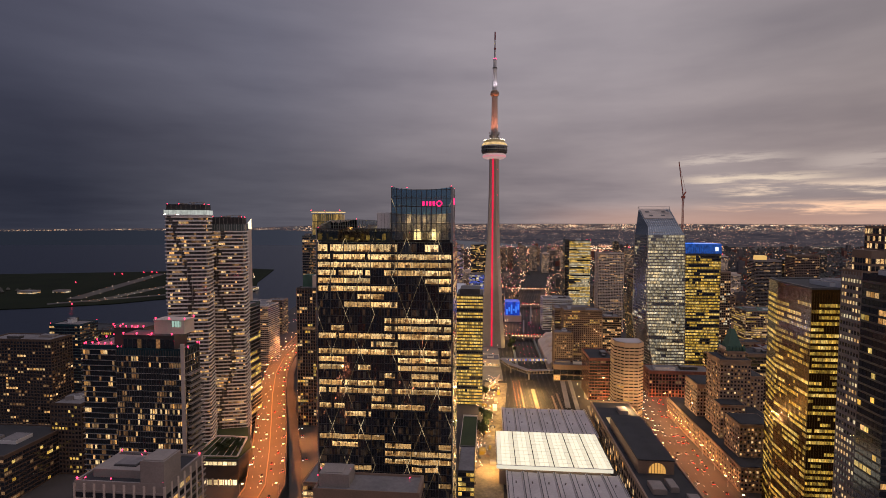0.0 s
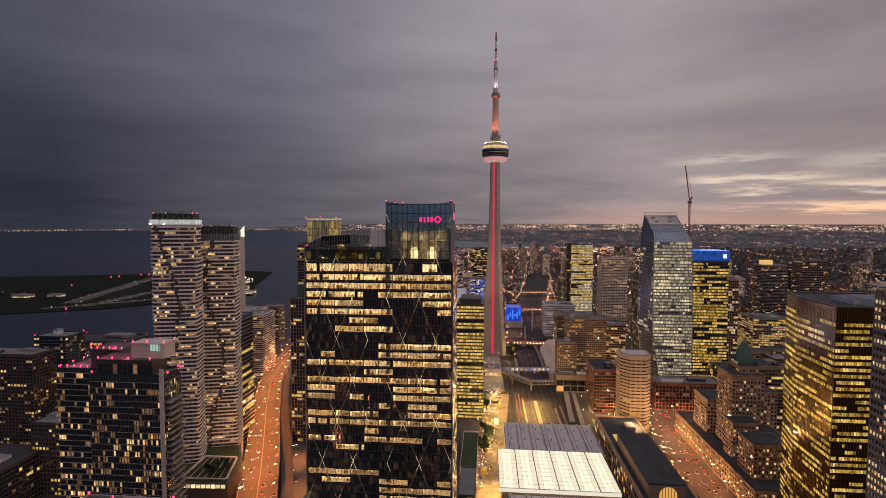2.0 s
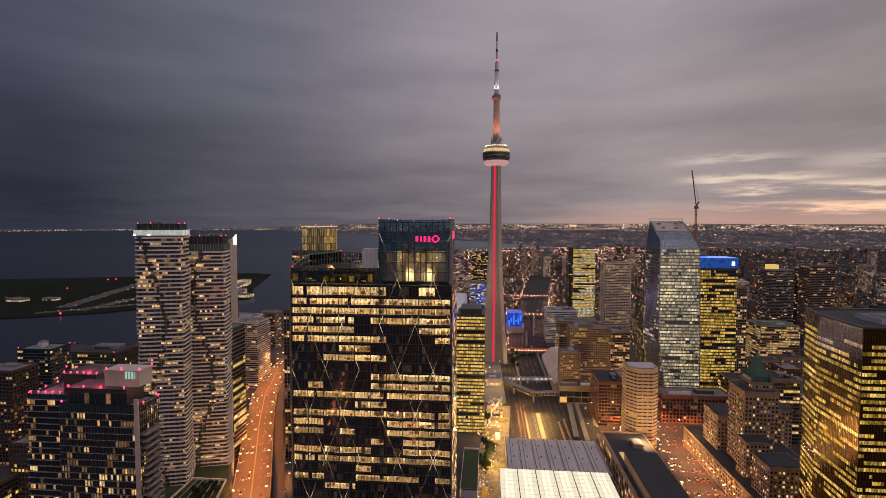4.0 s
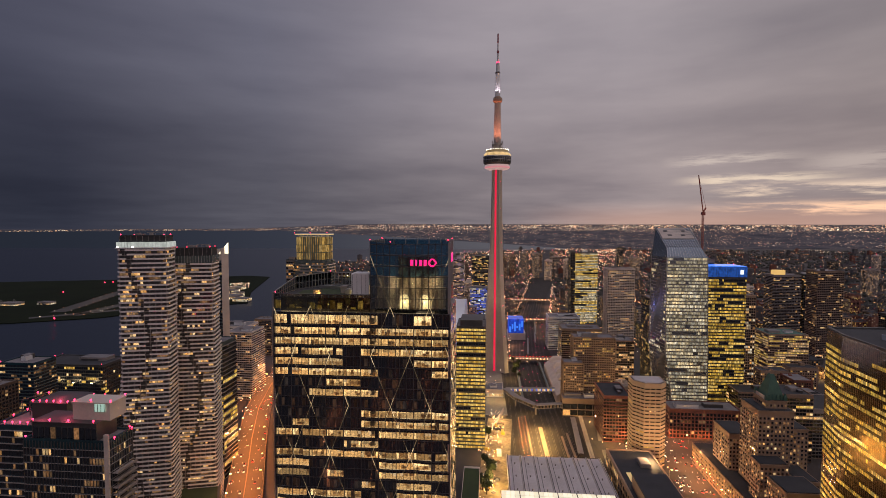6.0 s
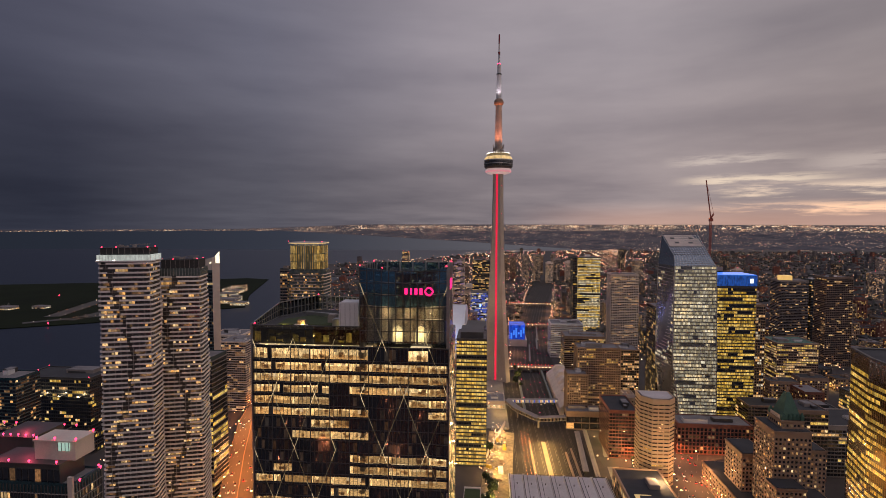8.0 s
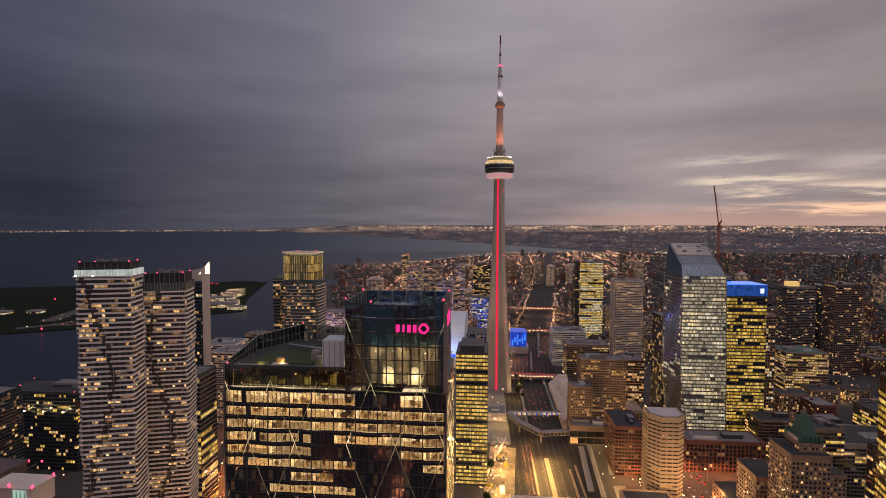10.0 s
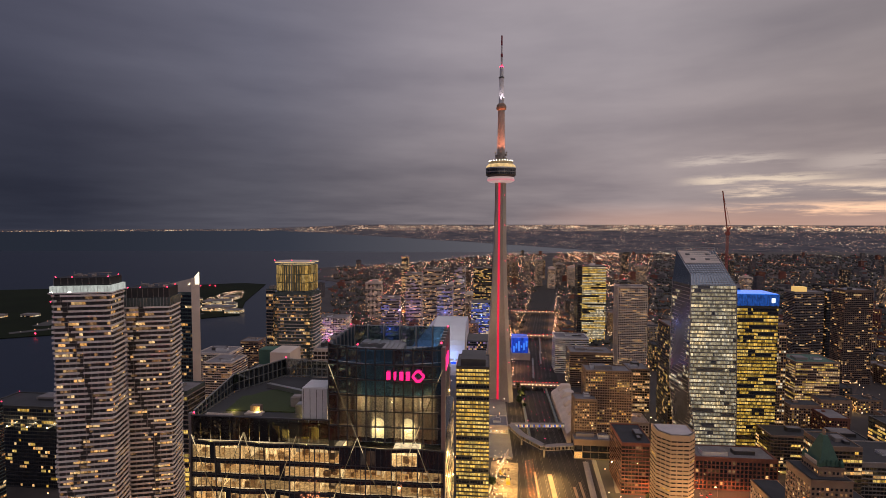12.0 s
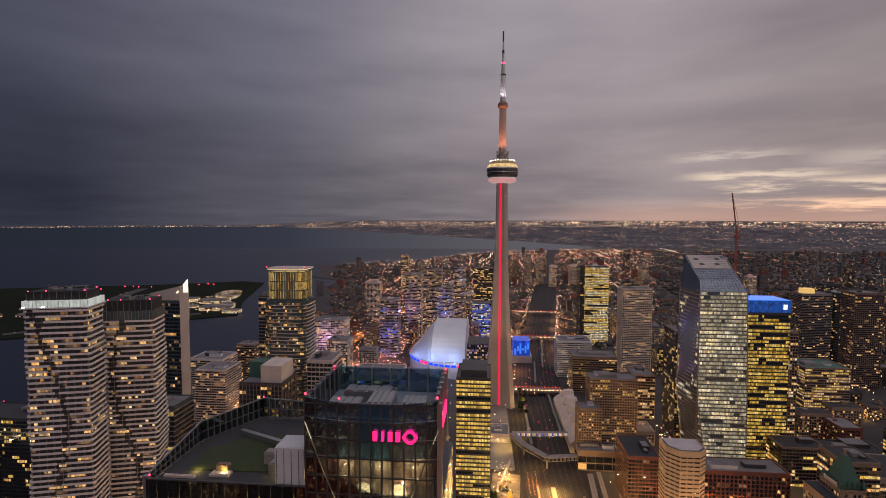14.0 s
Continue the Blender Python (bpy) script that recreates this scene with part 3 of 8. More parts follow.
def block(name, label, x0, x1, y0, depth, h, wall, dark, lits, odds, floor=3.6, bay=3.4, yaw=0.0, z0=0.0, band=None, bandh=0.9, bandout=0.25, pier=None, piersize=0.5,
          picks=0, run=0.4, seed=1, sill=0.9, head=0.35, gap=0.35, roof=None, beacons=0, plant=True, group="", poly=None, rows=None, category="building", skip=()):
    """An upright building of storeys with windows, bands, piers and a roof."""
    w = x1 - x0
    FOOT.append((x0, x1, y0, y0 + depth))
    root = thing(name, label, category, (x0 + x1) / 2, y0 + depth / 2, z0, yaw, group)
    poly = poly or rect(w, depth)
    b = MB()
    b.prism(poly, -1.0, h)
    far = y0 > 500 or not picks
    bb, pp = MB(), MB()
    if far and band:
        cx, cy = sum(p[0] for p in poly) / len(poly), sum(p[1] for p in poly) / len(poly)
        grown = [(p[0] + math.copysign(bandout, p[0] - cx), p[1] + math.copysign(bandout, p[1] - cy)) for p in poly]
        for f in range(int((h - floor * 0.5) / floor) + 1):
            bb.prism(grown, 0.5 + f * floor, 0.5 + f * floor + bandh)
    if far and pier:
        for s in range(len(poly)):
            p, q = Vector(poly[s]), Vector(poly[(s + 1) % len(poly)])
            k = max(1, round((q - p).length / bay))
            u = (q - p).normalized()
            n2 = Vector((u.y, -u.x)) * 0.3
            for j in range(k + 1):
                c = p.lerp(q, j / k)
                pp.prism([tuple(c - u * piersize / 2 + n2), tuple(c + u * piersize / 2 + n2), tuple(c + u * piersize / 2 - n2), tuple(c - u * piersize / 2 - n2)], 0, h)
    part("wall", b, wall, root)
    if bb.f:
        part("storey_edge", bb, band, root, kind="stuff")
    if pp.f:
        part("upright", pp, pier, root, kind="stuff")
    glaze(root, poly, 0.5, h - 0.5, floor, bay, [dark, *lits], odds, sill, head, gap, picks=picks, run=run, seed=seed, rows=rows, skip=skip)
    if band and not far:
        bands(root, poly, 0.5, h - floor * 0.5, floor, band, bandout, bandh)
    if pier and not far:
        piers(root, poly, 0, h, bay, pier, piersize)
    roof_kit(root, poly, h, roof, wall, plant, seed, beacons)
    return root


def ribbon(pts, width, z=None):
    """A strip of road along points (x, y, z): left and right edges mitred."""
    out = []
    for i, p in enumerate(pts):
        a, c = Vector(pts[max(0, i - 1)]), Vector(pts[min(len(pts) - 1, i + 1)])
        d = (c - a)
        d.z = 0
        d.normalize()
        s = Vector((-d.y, d.x, 0)) * width / 2
        out.append((Vector(p) + s, Vector(p) - s))
    return out


def along(pts, step):
    """Points and headings every `step` metres along a line."""
    out, rest = [], 0.0
    for a, c in zip(pts, pts[1:]):
        a, c = Vector(a), Vector(c)
        length = (c - a).length
        s = rest
        while s < length:
            out.append((a.lerp(c, s / length), (c - a).normalized()))
            s += step
        rest = s - length
    return out

# ---------------- ground, lake, roads, railway ----------------
b = MB()
b.face([(-9000, -1500, -1.5), (9000, -1500, -1.5), (9000, 11000, -1.5), (-9000, 11000, -1.5)])
M_WATER = glass("lake_water", (0.024, 0.033, 0.055), 0.3, 0.0, 0.14, 0.08)
M_WATER.node_tree.nodes["Principled BSDF"].inputs["Specular Tint"].default_value = (0.29, 0.44, 0.76, 1)
solo("water", b, M_WATER, "dark calm lake water at dusk", kind="structure")

SHORE = [(9000, -1400), (9000, 10500), (1400, 10500), (1033, 5297), (200, 4650), (-172, 4303), (-420, 3700), (-620, 3411), (-1010, 3190), (-1064, 3130), (-960, 2930),
         (-881, 2546), (-640, 2380), (-700, 2200), (-600, 1800), (-520, 1400), (-480, 1100), (-520, 1010), (-470, 900), (-480, 700), (-560, 520), (-640, 300), (-700, -1400)]
b = MB()
b.prism(SHORE, -3, 0)
solo("ground", b, M_CITY, "dark built-up city ground between the streets", kind="structure")

GARD = [(-144, 120, 12), (-158, 260, 12), (-174, 375, 12), (-196, 432, 12), (-222, 495, 12), (-257, 578, 12), (-291, 667, 12), (-314, 755, 12), (-327, 845, 12), (-346, 980, 10), (-336, 1120, 10), (-302, 1280, 10), (-268, 1450, 9), (-262, 1700, 8), (-330, 2100, 8), (-420, 2700, 6)]


def elevated_road():
    root = thing("expressway", "elevated expressway of six lanes in orange light", "road", 0, 0, kind="structure")
    e = ribbon(GARD, 31)
    b = MB()
    for (a, c), (d, f) in zip(e, e[1:]):
        b.face((a, c, f, d))
        lo = Vector((0, 0, -1.6))
        b.face((c + lo, a + lo, d + lo, f + lo))
        b.face((a + lo, a, d, d + lo))
        b.face((c, c + lo, f + lo, f))
    part("deck", b, M_ASPH, root)
    for off, w, h, nm in ((15.2, 0.5, 1.1, "barrier"), (-15.2, 0.5, 1.1, "barrier"), (0.0, 0.7, 1.0, "median")):
        b = MB()
        c0 = [((a + c) / 2 + (a - c).normalized() * off) for a, c in e]
        for p, q in zip(c0, c0[1:]):
            s = (q - p).cross(Vector((0, 0, 1))).normalized() * w / 2
            b.prism([(p - s)[:2], (p + s)[:2], (q + s)[:2], (q - s)[:2]], p.z, p.z + h)
        part(nm, b, M_BROWN, root)
    me = MB()
    me.box(-0.1, -1.5, 0.02, 0.1, 1.5, 0.04)
    dash = me.data("lane_mark", M_WHITE)
    for p, d in along(GARD[2:9], 18):
        s = Vector((-d.y, d.x, 0))
        for off in (-10.6, -5.6, 5.6, 10.6):
            o = new("lane_mark", dash)
            o.parent = root
            o.matrix_local = Matrix.Translation(p + s * off) @ pose(0, 0, 0, 0, 0, math.degrees(math.atan2(d.y, d.x)) - 90)
    me = MB()
    me.box(-11, -1, 0, 11, 1, 1.5)
    me.box(-8, -0.8, -11, -6.4, 0.8, 0)
    me.box(6.4, -0.8, -11, 8, 0.8, 0)
    bent = me.data("bent", M_CONCD)
    for p, d in along(GARD[1:10], 38):
        o = new("bent", bent)
        o.parent = root
        o.matrix_local = Matrix.Translation((p.x, p.y, p.z - 3.2)) @ pose(0, 0, 0, 0, 0, math.degrees(math.atan2(d.y, d.x)) - 90)


elevated_road()


def ramp():
    """Slip road that climbs beside the expressway and joins it."""
    pts = [(-124, 200, 0.3), (-134, 320, 1.2), (-149, 375, 3.0), (-172, 432, 7.0), (-199, 495, 10.6), (-235, 578, 11.9), (-270, 667, 11.9), (-294, 755, 11.9)]
    root = thing("slip_road", "two-lane slip road climbing to the expressway in orange light", "road", 0, 0, kind="structure")
    e = ribbon(pts, 10)
    b, w = MB(), MB()
    for (a, c), (d, f) in zip(e, e[1:]):
        lo = Vector((0, 0, -1.2))
        b.face((a, c, f, d))
        b.face((c + lo, a + lo, d + lo, f + lo))
        b.face((a + lo, a, d, d + lo))
        b.face((c, c + lo, f + lo, f))
        up = Vector((0, 0, 0.9))
        for p, q in ((a, d), (c, f)):
            w.face((p, q, q + up, p + up))
            w.face((p + up, q + up, q, p))
    part("deck", b, M_ASPH, root)
    part("barrier", w, M_BROWN, root)
    for x, y, z in pts[2:]:
        b = MB()
        b.box(x - 1, y - 1, -0.5, x + 1, y + 1, z - 1.2)
        part("column", b, M_CONCD, root)


ramp()


def flat_strip(name, label, pts, width, mt, z=0.06, kind="structure"):
    b = MB()
    e = ribbon([(x, y, z) for x, y in pts], width)
    for (a, c), (d, f) in zip(e, e[1:]):
        b.face((a, c, f, d))
    return solo(name, b, mt, label, kind=kind)


flat_strip("road", "lower boulevard beside the expressway in orange light", [(-128, 150), (-130, 360), (-170, 450), (-212, 560), (-262, 680), (-296, 800)], 17, M_ASPH)
flat_strip("road", "boulevard on the lake side of the expressway", [(-190, 150), (-192, 330), (-228, 450), (-268, 560), (-316, 690), (-350, 800)], 14, M_ASPH)
FRONT = [(181, 250), (183, 430), (190, 540), (204, 640), (225, 760), (238, 860), (250, 1100), (270, 1500)]
flat_strip("road", "wide downtown street full of cars beside the station", FRONT, 40, M_ASPH, 0.06)
flat_strip("pavement", "paved forecourt beside the railway station", [(168, 330), (170, 560)], 16, M_PAVE, 0.05)
flat_strip("road", "cross street in front of the brick warehouse", [(118, 622), (205, 632), (300, 640), (420, 652)], 22, M_ASPH, 0.10)
flat_strip("road", "lit side street between the tracks and the hotel", [(124, 560), (130, 640), (140, 700), (175, 760)], 12, M_PAVE, 0.08)
flat_strip("road", "west side avenue with traffic", [(560, 900), (600, 1400), (700, 2400), (900, 4200)], 26, M_ASPH, 0.07)
flat_strip("road", "lit avenue running inland", [(40, 1330), (330, 1420), (900, 1500), (2400, 1700)], 20, M_ASPH, 0.07)
flat_strip("pavement", "paved verge between the boulevard and the office tower", [(-108, 150), (-110, 380), (-118, 440)], 22, M_PAVE, 0.05)
flat_strip("pavement", "paved plaza at the foot of the tower", [(6, 700), (4, 800), (2, 950)], 36, M_PAVE, 0.05)
flat_strip("plaza", "lit paved plaza with trees", [(440, 830), (446, 900)], 60, M_PAVE, 0.05)

me = MB()
me.box(-0.1, -1.5, 0, 0.1, 1.5, 0.02)
dash = me.data("lane_mark", M_WHITE)
LM = thing("lane_marks", "worn white lane marks on the station street", "road marks", 0, 0, 0.08, kind="structure")
for p, d in along([(x, y, 0) for x, y in FRONT[:5]], 20):
    for off in (-10.8, -6.2, 0.0, 6.2, 10.8):
        o = new("lane_mark", dash)
        o.parent = LM
        o.matrix_local = Matrix.Translation(p + Vector((-d.y, d.x, 0)) * off) @ pose(0, 0, 0, 0, 0, math.degrees(math.atan2(d.y, d.x)) - 90)

# railway corridor
flat_strip("railway", "dark ballast of the railway corridor", [(64, 560), (64, 760), (70, 960), (92, 1330), (140, 1700), (260, 2400)], 86, M_BALLAST, 0.04)
flat_strip("pavement", "sandy building site beside the railway", [(-2, 330), (2, 480), (8, 600), (14, 690)], 30, M_DIRT, 0.08)


M_RAIL = surface("worn_rail_steel", (0.16, 0.12, 0.09), (0.08, 0.06, 0.045), 0.5, 0.4)


def rails():
    b = MB()
    b.box(-0.09, 0, 0, 0.09, 1, 0.2)
    me = b.data("rail", M_RAIL)
    root = thing("rail_track", "parallel steel rails of the railway corridor", "railway", 0, 0, 0.06)
    for x in (28, 35, 42, 49, 56, 66, 73, 80, 87, 94):
        for s in (-0.72, 0.72):
            o = new("rail", me)
            o.parent = root
            o.matrix_local = Matrix.Translation((x + s, 563, 0)) @ Matrix.Diagonal((1, 400, 1, 1))
    for x0, x1, y0, y1 in ((44.3, 46.8, 563, 668), (59, 63.5, 563, 664), (82.3, 84.6, 563, 640), (89.4, 91.6, 563, 650)):
        b = MB()
        b.box(x0, y0, 0, x1, y1, 1.1)
        b.box(x0 - 0.1, y0, 1.1, x1 + 0.1, y1, 1.25)
        solo("platform", b, M_BROWN, "long concrete railway platform", "platform", group="station platforms")


rails()


def far_rails():
    b = MB()
    line = [(64, 963), (70, 1000), (92, 1330), (140, 1700), (260, 2400)]
    for k in range(10):
        for s in (-0.72, 0.72):
            off = (28, 35, 42, 49, 56, 66, 73, 80, 87, 94)[k] - 61 + s
            for p, q in zip(line, line[1:]):
                b.bar((p[0] + off, p[1], 0.15), (q[0] + off, q[1], 0.15), 0.2)
    tagged(new("far_rails", b.data("far_rails", M_RAIL)), "steel rails running on westwards", "railway", kind="stuff")
    for k, (x, y, n) in enumerate(((47, 770, 5), (88, 800, 6), (74, 1010, 5), (104, 1180, 6), (96, 1100, 4))):
        for j in range(n):
            t = MB()
            t.prism(rounded(3.0, 25, 0.6, 2), 0.9, 4.6)
            t.box(-1.3, -11, 0.15, 1.3, 11, 0.9)
            train = solo("rail_carriage", t, M_TRAIN, "double-deck passenger carriage standing on the tracks", "train", group="carriages on the tracks")
            train.matrix_world = pose(x + (j * 26) * 0.075 * (y > 960), y + j * 26, 0.1, 0, 0, -4 if y > 960 else 0)


M_TRAIN = surface("carriage_paint", (0.2, 0.22, 0.2), (0.1, 0.11, 0.1), 0.5)
far_rails()


# ---------------- communications tower ----------------
M_MASTR = surface("mast_red_paint", (0.3, 0.03, 0.05), (0.16, 0.02, 0.03), 0.6)


def comm_tower(x, y):
    root = thing("communications_tower", "tall tapering concrete tower with round observation pod and red light strip", "tower", x, y, 0, 12)
    # shaft: hexagonal core with three tapering wings
    prof = []
    for z in (0, 15, 40, 80, 130, 180, 240, 300, 335):
        t = z / 335
        prof.append((z, 17 * (1 - t) ** 2.1 + 9.4 - 1.2 * t, 8.8 - 1.8 * t, 4.4 - 1.1 * t))

    def outline(wing, core, half):
        out = []
        for k in range(3):
            a = radians(120 * k - 60)
            u, v = Vector((math.cos(a), math.sin(a))), Vector((-math.sin(a), math.cos(a)))
            out += [tuple(u * wing - v * half), tuple(u * wing + v * half)]
            a2 = a + radians(60)
            c = Vector((math.cos(a2), math.sin(a2)))
            d = Vector((-math.sin(a2), math.cos(a2)))
            out += [tuple(c * core - d * half * 0.7), tuple(c * core + d * half * 0.7)]
        return out
    b = MB()
    for (z0, w0, c0, h0), (z1, w1, c1, h1) in zip(prof, prof[1:]):
        lo, hi = outline(w0, c0, h0), outline(w1, c1, h1)
        for i in range(len(lo)):
            k = (i + 1) % len(lo)
            b.face(((*lo[i], z0), (*lo[k], z0), (*hi[k], z1), (*hi[i], z1)))
    part("shaft", b, M_TOWER, root)
    strip = MB()
    for (z0, w0, c0, h0), (z1, w1, c1, h1) in zip(prof, prof[1:]):
        for k in (2,):
            a = radians(120 * k)
            u, v = Vector((math.cos(a), math.sin(a))), Vector((-math.sin(a), math.cos(a)))
            p, q = u * (c0 + 0.15), u * (c1 + 0.15)
            strip.face(((*(p - v * 1.7), z0), (*(p + v * 1.7), z0), (*(q + v * 1.55), z1), (*(q - v * 1.55), z1)))
    part("light_strip", strip, L_LED, root, "glowing red strip in the tower shaft")
    # radome, upper deck and pod roof emit in place of light cast on them
    for nm, prf, mt, lb in (
        ("radome", [(9, 334), (16, 334.6), (19.2, 336.2), (20.4, 338.4), (20.4, 341.2), (19.4, 342.4)], lamp_mat("glowing_radome", (1.0, 0.68, 0.66), 0.36), "white ring under the pod, its pink light given as glow"),
        ("pink_light_ring", [(20.0, 336.6), (20.9, 337.6), (21.0, 338.8), (20.4, 339.4)], lamp_mat("pink_ring_light", (1.0, 0.4, 0.45), 0.5), "pink light ring"),
        ("pod_lower_deck", [(18.8, 342.2), (21.6, 344.2), (22.6, 345.6), (22.4, 346.4)], M_DARK, ""),
        ("pod_glass", [(21.4, 346.2), (22.2, 347.6), (22.4, 349.4)], M_BLACKG, ""),
        ("pod_gallery", [(23.0, 349.3), (23.4, 349.7), (23.2, 350.2)], M_STEEL, ""),
        ("pod_upper_glass", [(22.2, 350.1), (22.6, 351.8), (22.4, 354.6)], M_BLACKG, ""),
        ("pod_rim", [(22.8, 354.5), (23.4, 355.2), (22.9, 356.6)], M_STEEL, ""),
        ("pod_upper_deck", [(22.6, 356.5), (21.9, 359.6), (20.0, 361.8)], lit_room("glowing_pod_deck", (1.0, 0.6, 0.22), (1.0, 0.66, 0.28), 0.8, 0.15, 0.45), "upper deck of the pod, its warm light given as glow"),
        ("pod_roof", [(19.6, 361.7), (18.8, 362.4), (18.4, 366.0), (14.0, 366.8)], lit_room("glowing_pod_roof", (1.0, 0.6, 0.25), (1.0, 0.7, 0.34), 0.55, 0.2, 0.4), "stepped roof of the pod, its warm light given as glow"),
        ("upper_shaft", [(7.6, 362), (5.8, 380), (5.0, 446)], M_TOWER, ""),
        ("upper_pod", [(5.0, 443.5), (7.2, 445.5), (7.7, 448), (7.0, 451.4), (4.6, 454)], M_STONE, "small upper observation pod"),
        ("mast_base", [(4.2, 454), (3.9, 466), (3.4, 492)], M_WHITE, "white antenna mast"),
        ("mast_collar", [(4.0, 491.6), (4.2, 492.4), (4.0, 493.6)], M_DARK, ""),
        ("mast_middle", [(2.9, 493.5), (2.7, 508.5)], M_WHITE, ""),
        ("mast_ring", [(2.9, 508.4), (2.9, 509.6)], L_RED, ""),
        ("mast_upper", [(1.6, 509.5), (1.5, 524)], M_WHITE, ""),
        ("mast_band", [(1.7, 523.8), (1.7, 528)], M_MASTR, "dark red band"),
        ("mast_top", [(1.3, 527.8), (1.1, 541)], M_WHITE, ""),
        ("mast_tip", [(1.25, 540.8), (1.1, 555.4)], M_MASTR, "dark red mast tip")):
        c = MB()
        c.lathe(prf, 28)
        part(nm, c, mt, root, lb, smooth=False)
    for k in range(26):
        a = 2 * math.pi * k / 26
        c = MB()
        c.ball((18.0 * math.cos(a), 18.0 * math.sin(a), 366.9), 0.75)
        part("roof_light", c, L_WHITE, root, "bright lamp on the pod roof")
    for k in range(40):
        a = 2 * math.pi * k / 40
        c = MB()
        c.box(-0.18, -0.2, 346.2, 0.18, 0.3, 354.6)
        o = part("window_mullion", c, M_STEEL, root)
        o.matrix_local = Matrix.Rotation(a, 4, "Z") @ Matrix.Translation((0, -22.6, 0))
    for k, (z, r) in enumerate(((372, 8.0), (376, 7.7), (380, 7.6))):
        for a in (20, 110, 200, 290):
            c = MB()
            c.box(r - 0.6, -1.6, z - 1.4, r + 1.4, 1.6, z + 1.4)
            o = part("antenna_panel", c, M_CONCD, root)
            o.matrix_local = Matrix.Rotation(radians(a + 30 * k), 4, "Z")
    for z in (60, 110, 160, 215, 270, 315):
        c = MB()
        w = 17 * (1 - z / 335) ** 2.1 + 9.6 - 1.2 * z / 335
        c.ball((0.5 * w, -0.866 * w, z), 0.7)
        part("beacon", c, L_RED, root, "red aircraft warning light")


comm_tower(12, 905)

# ---------------- faceted black glass office tower with the magenta sign ----------------
CX0, CX1, CY0, CY1, CLOW, CTOP = -88.5, -17.5, 256.0, 299.0, 207.5, 238.5
ROW0, TER, SCR = 210.0, 215.4, 217.2


FOLD_Z, FOLD_H = 12.1, 20.05


def facet(u, z):
    """Depth of the folded glass skin: nodes of a triangle lattice stand proud in turn; the core bay between the two halves is flat."""
    if 30.4 <= u <= 39.3:
        return 0.1
    a = (u + 0.4) / 7.7 if u < 30.4 else (u - 39.5) / 7.85 + 1
    c = (z - FOLD_Z) / FOLD_H
    return 0.5 * abs((a + c) % 2 - 1) + 0.5 * abs((a - c) % 2 - 1) - 0.5


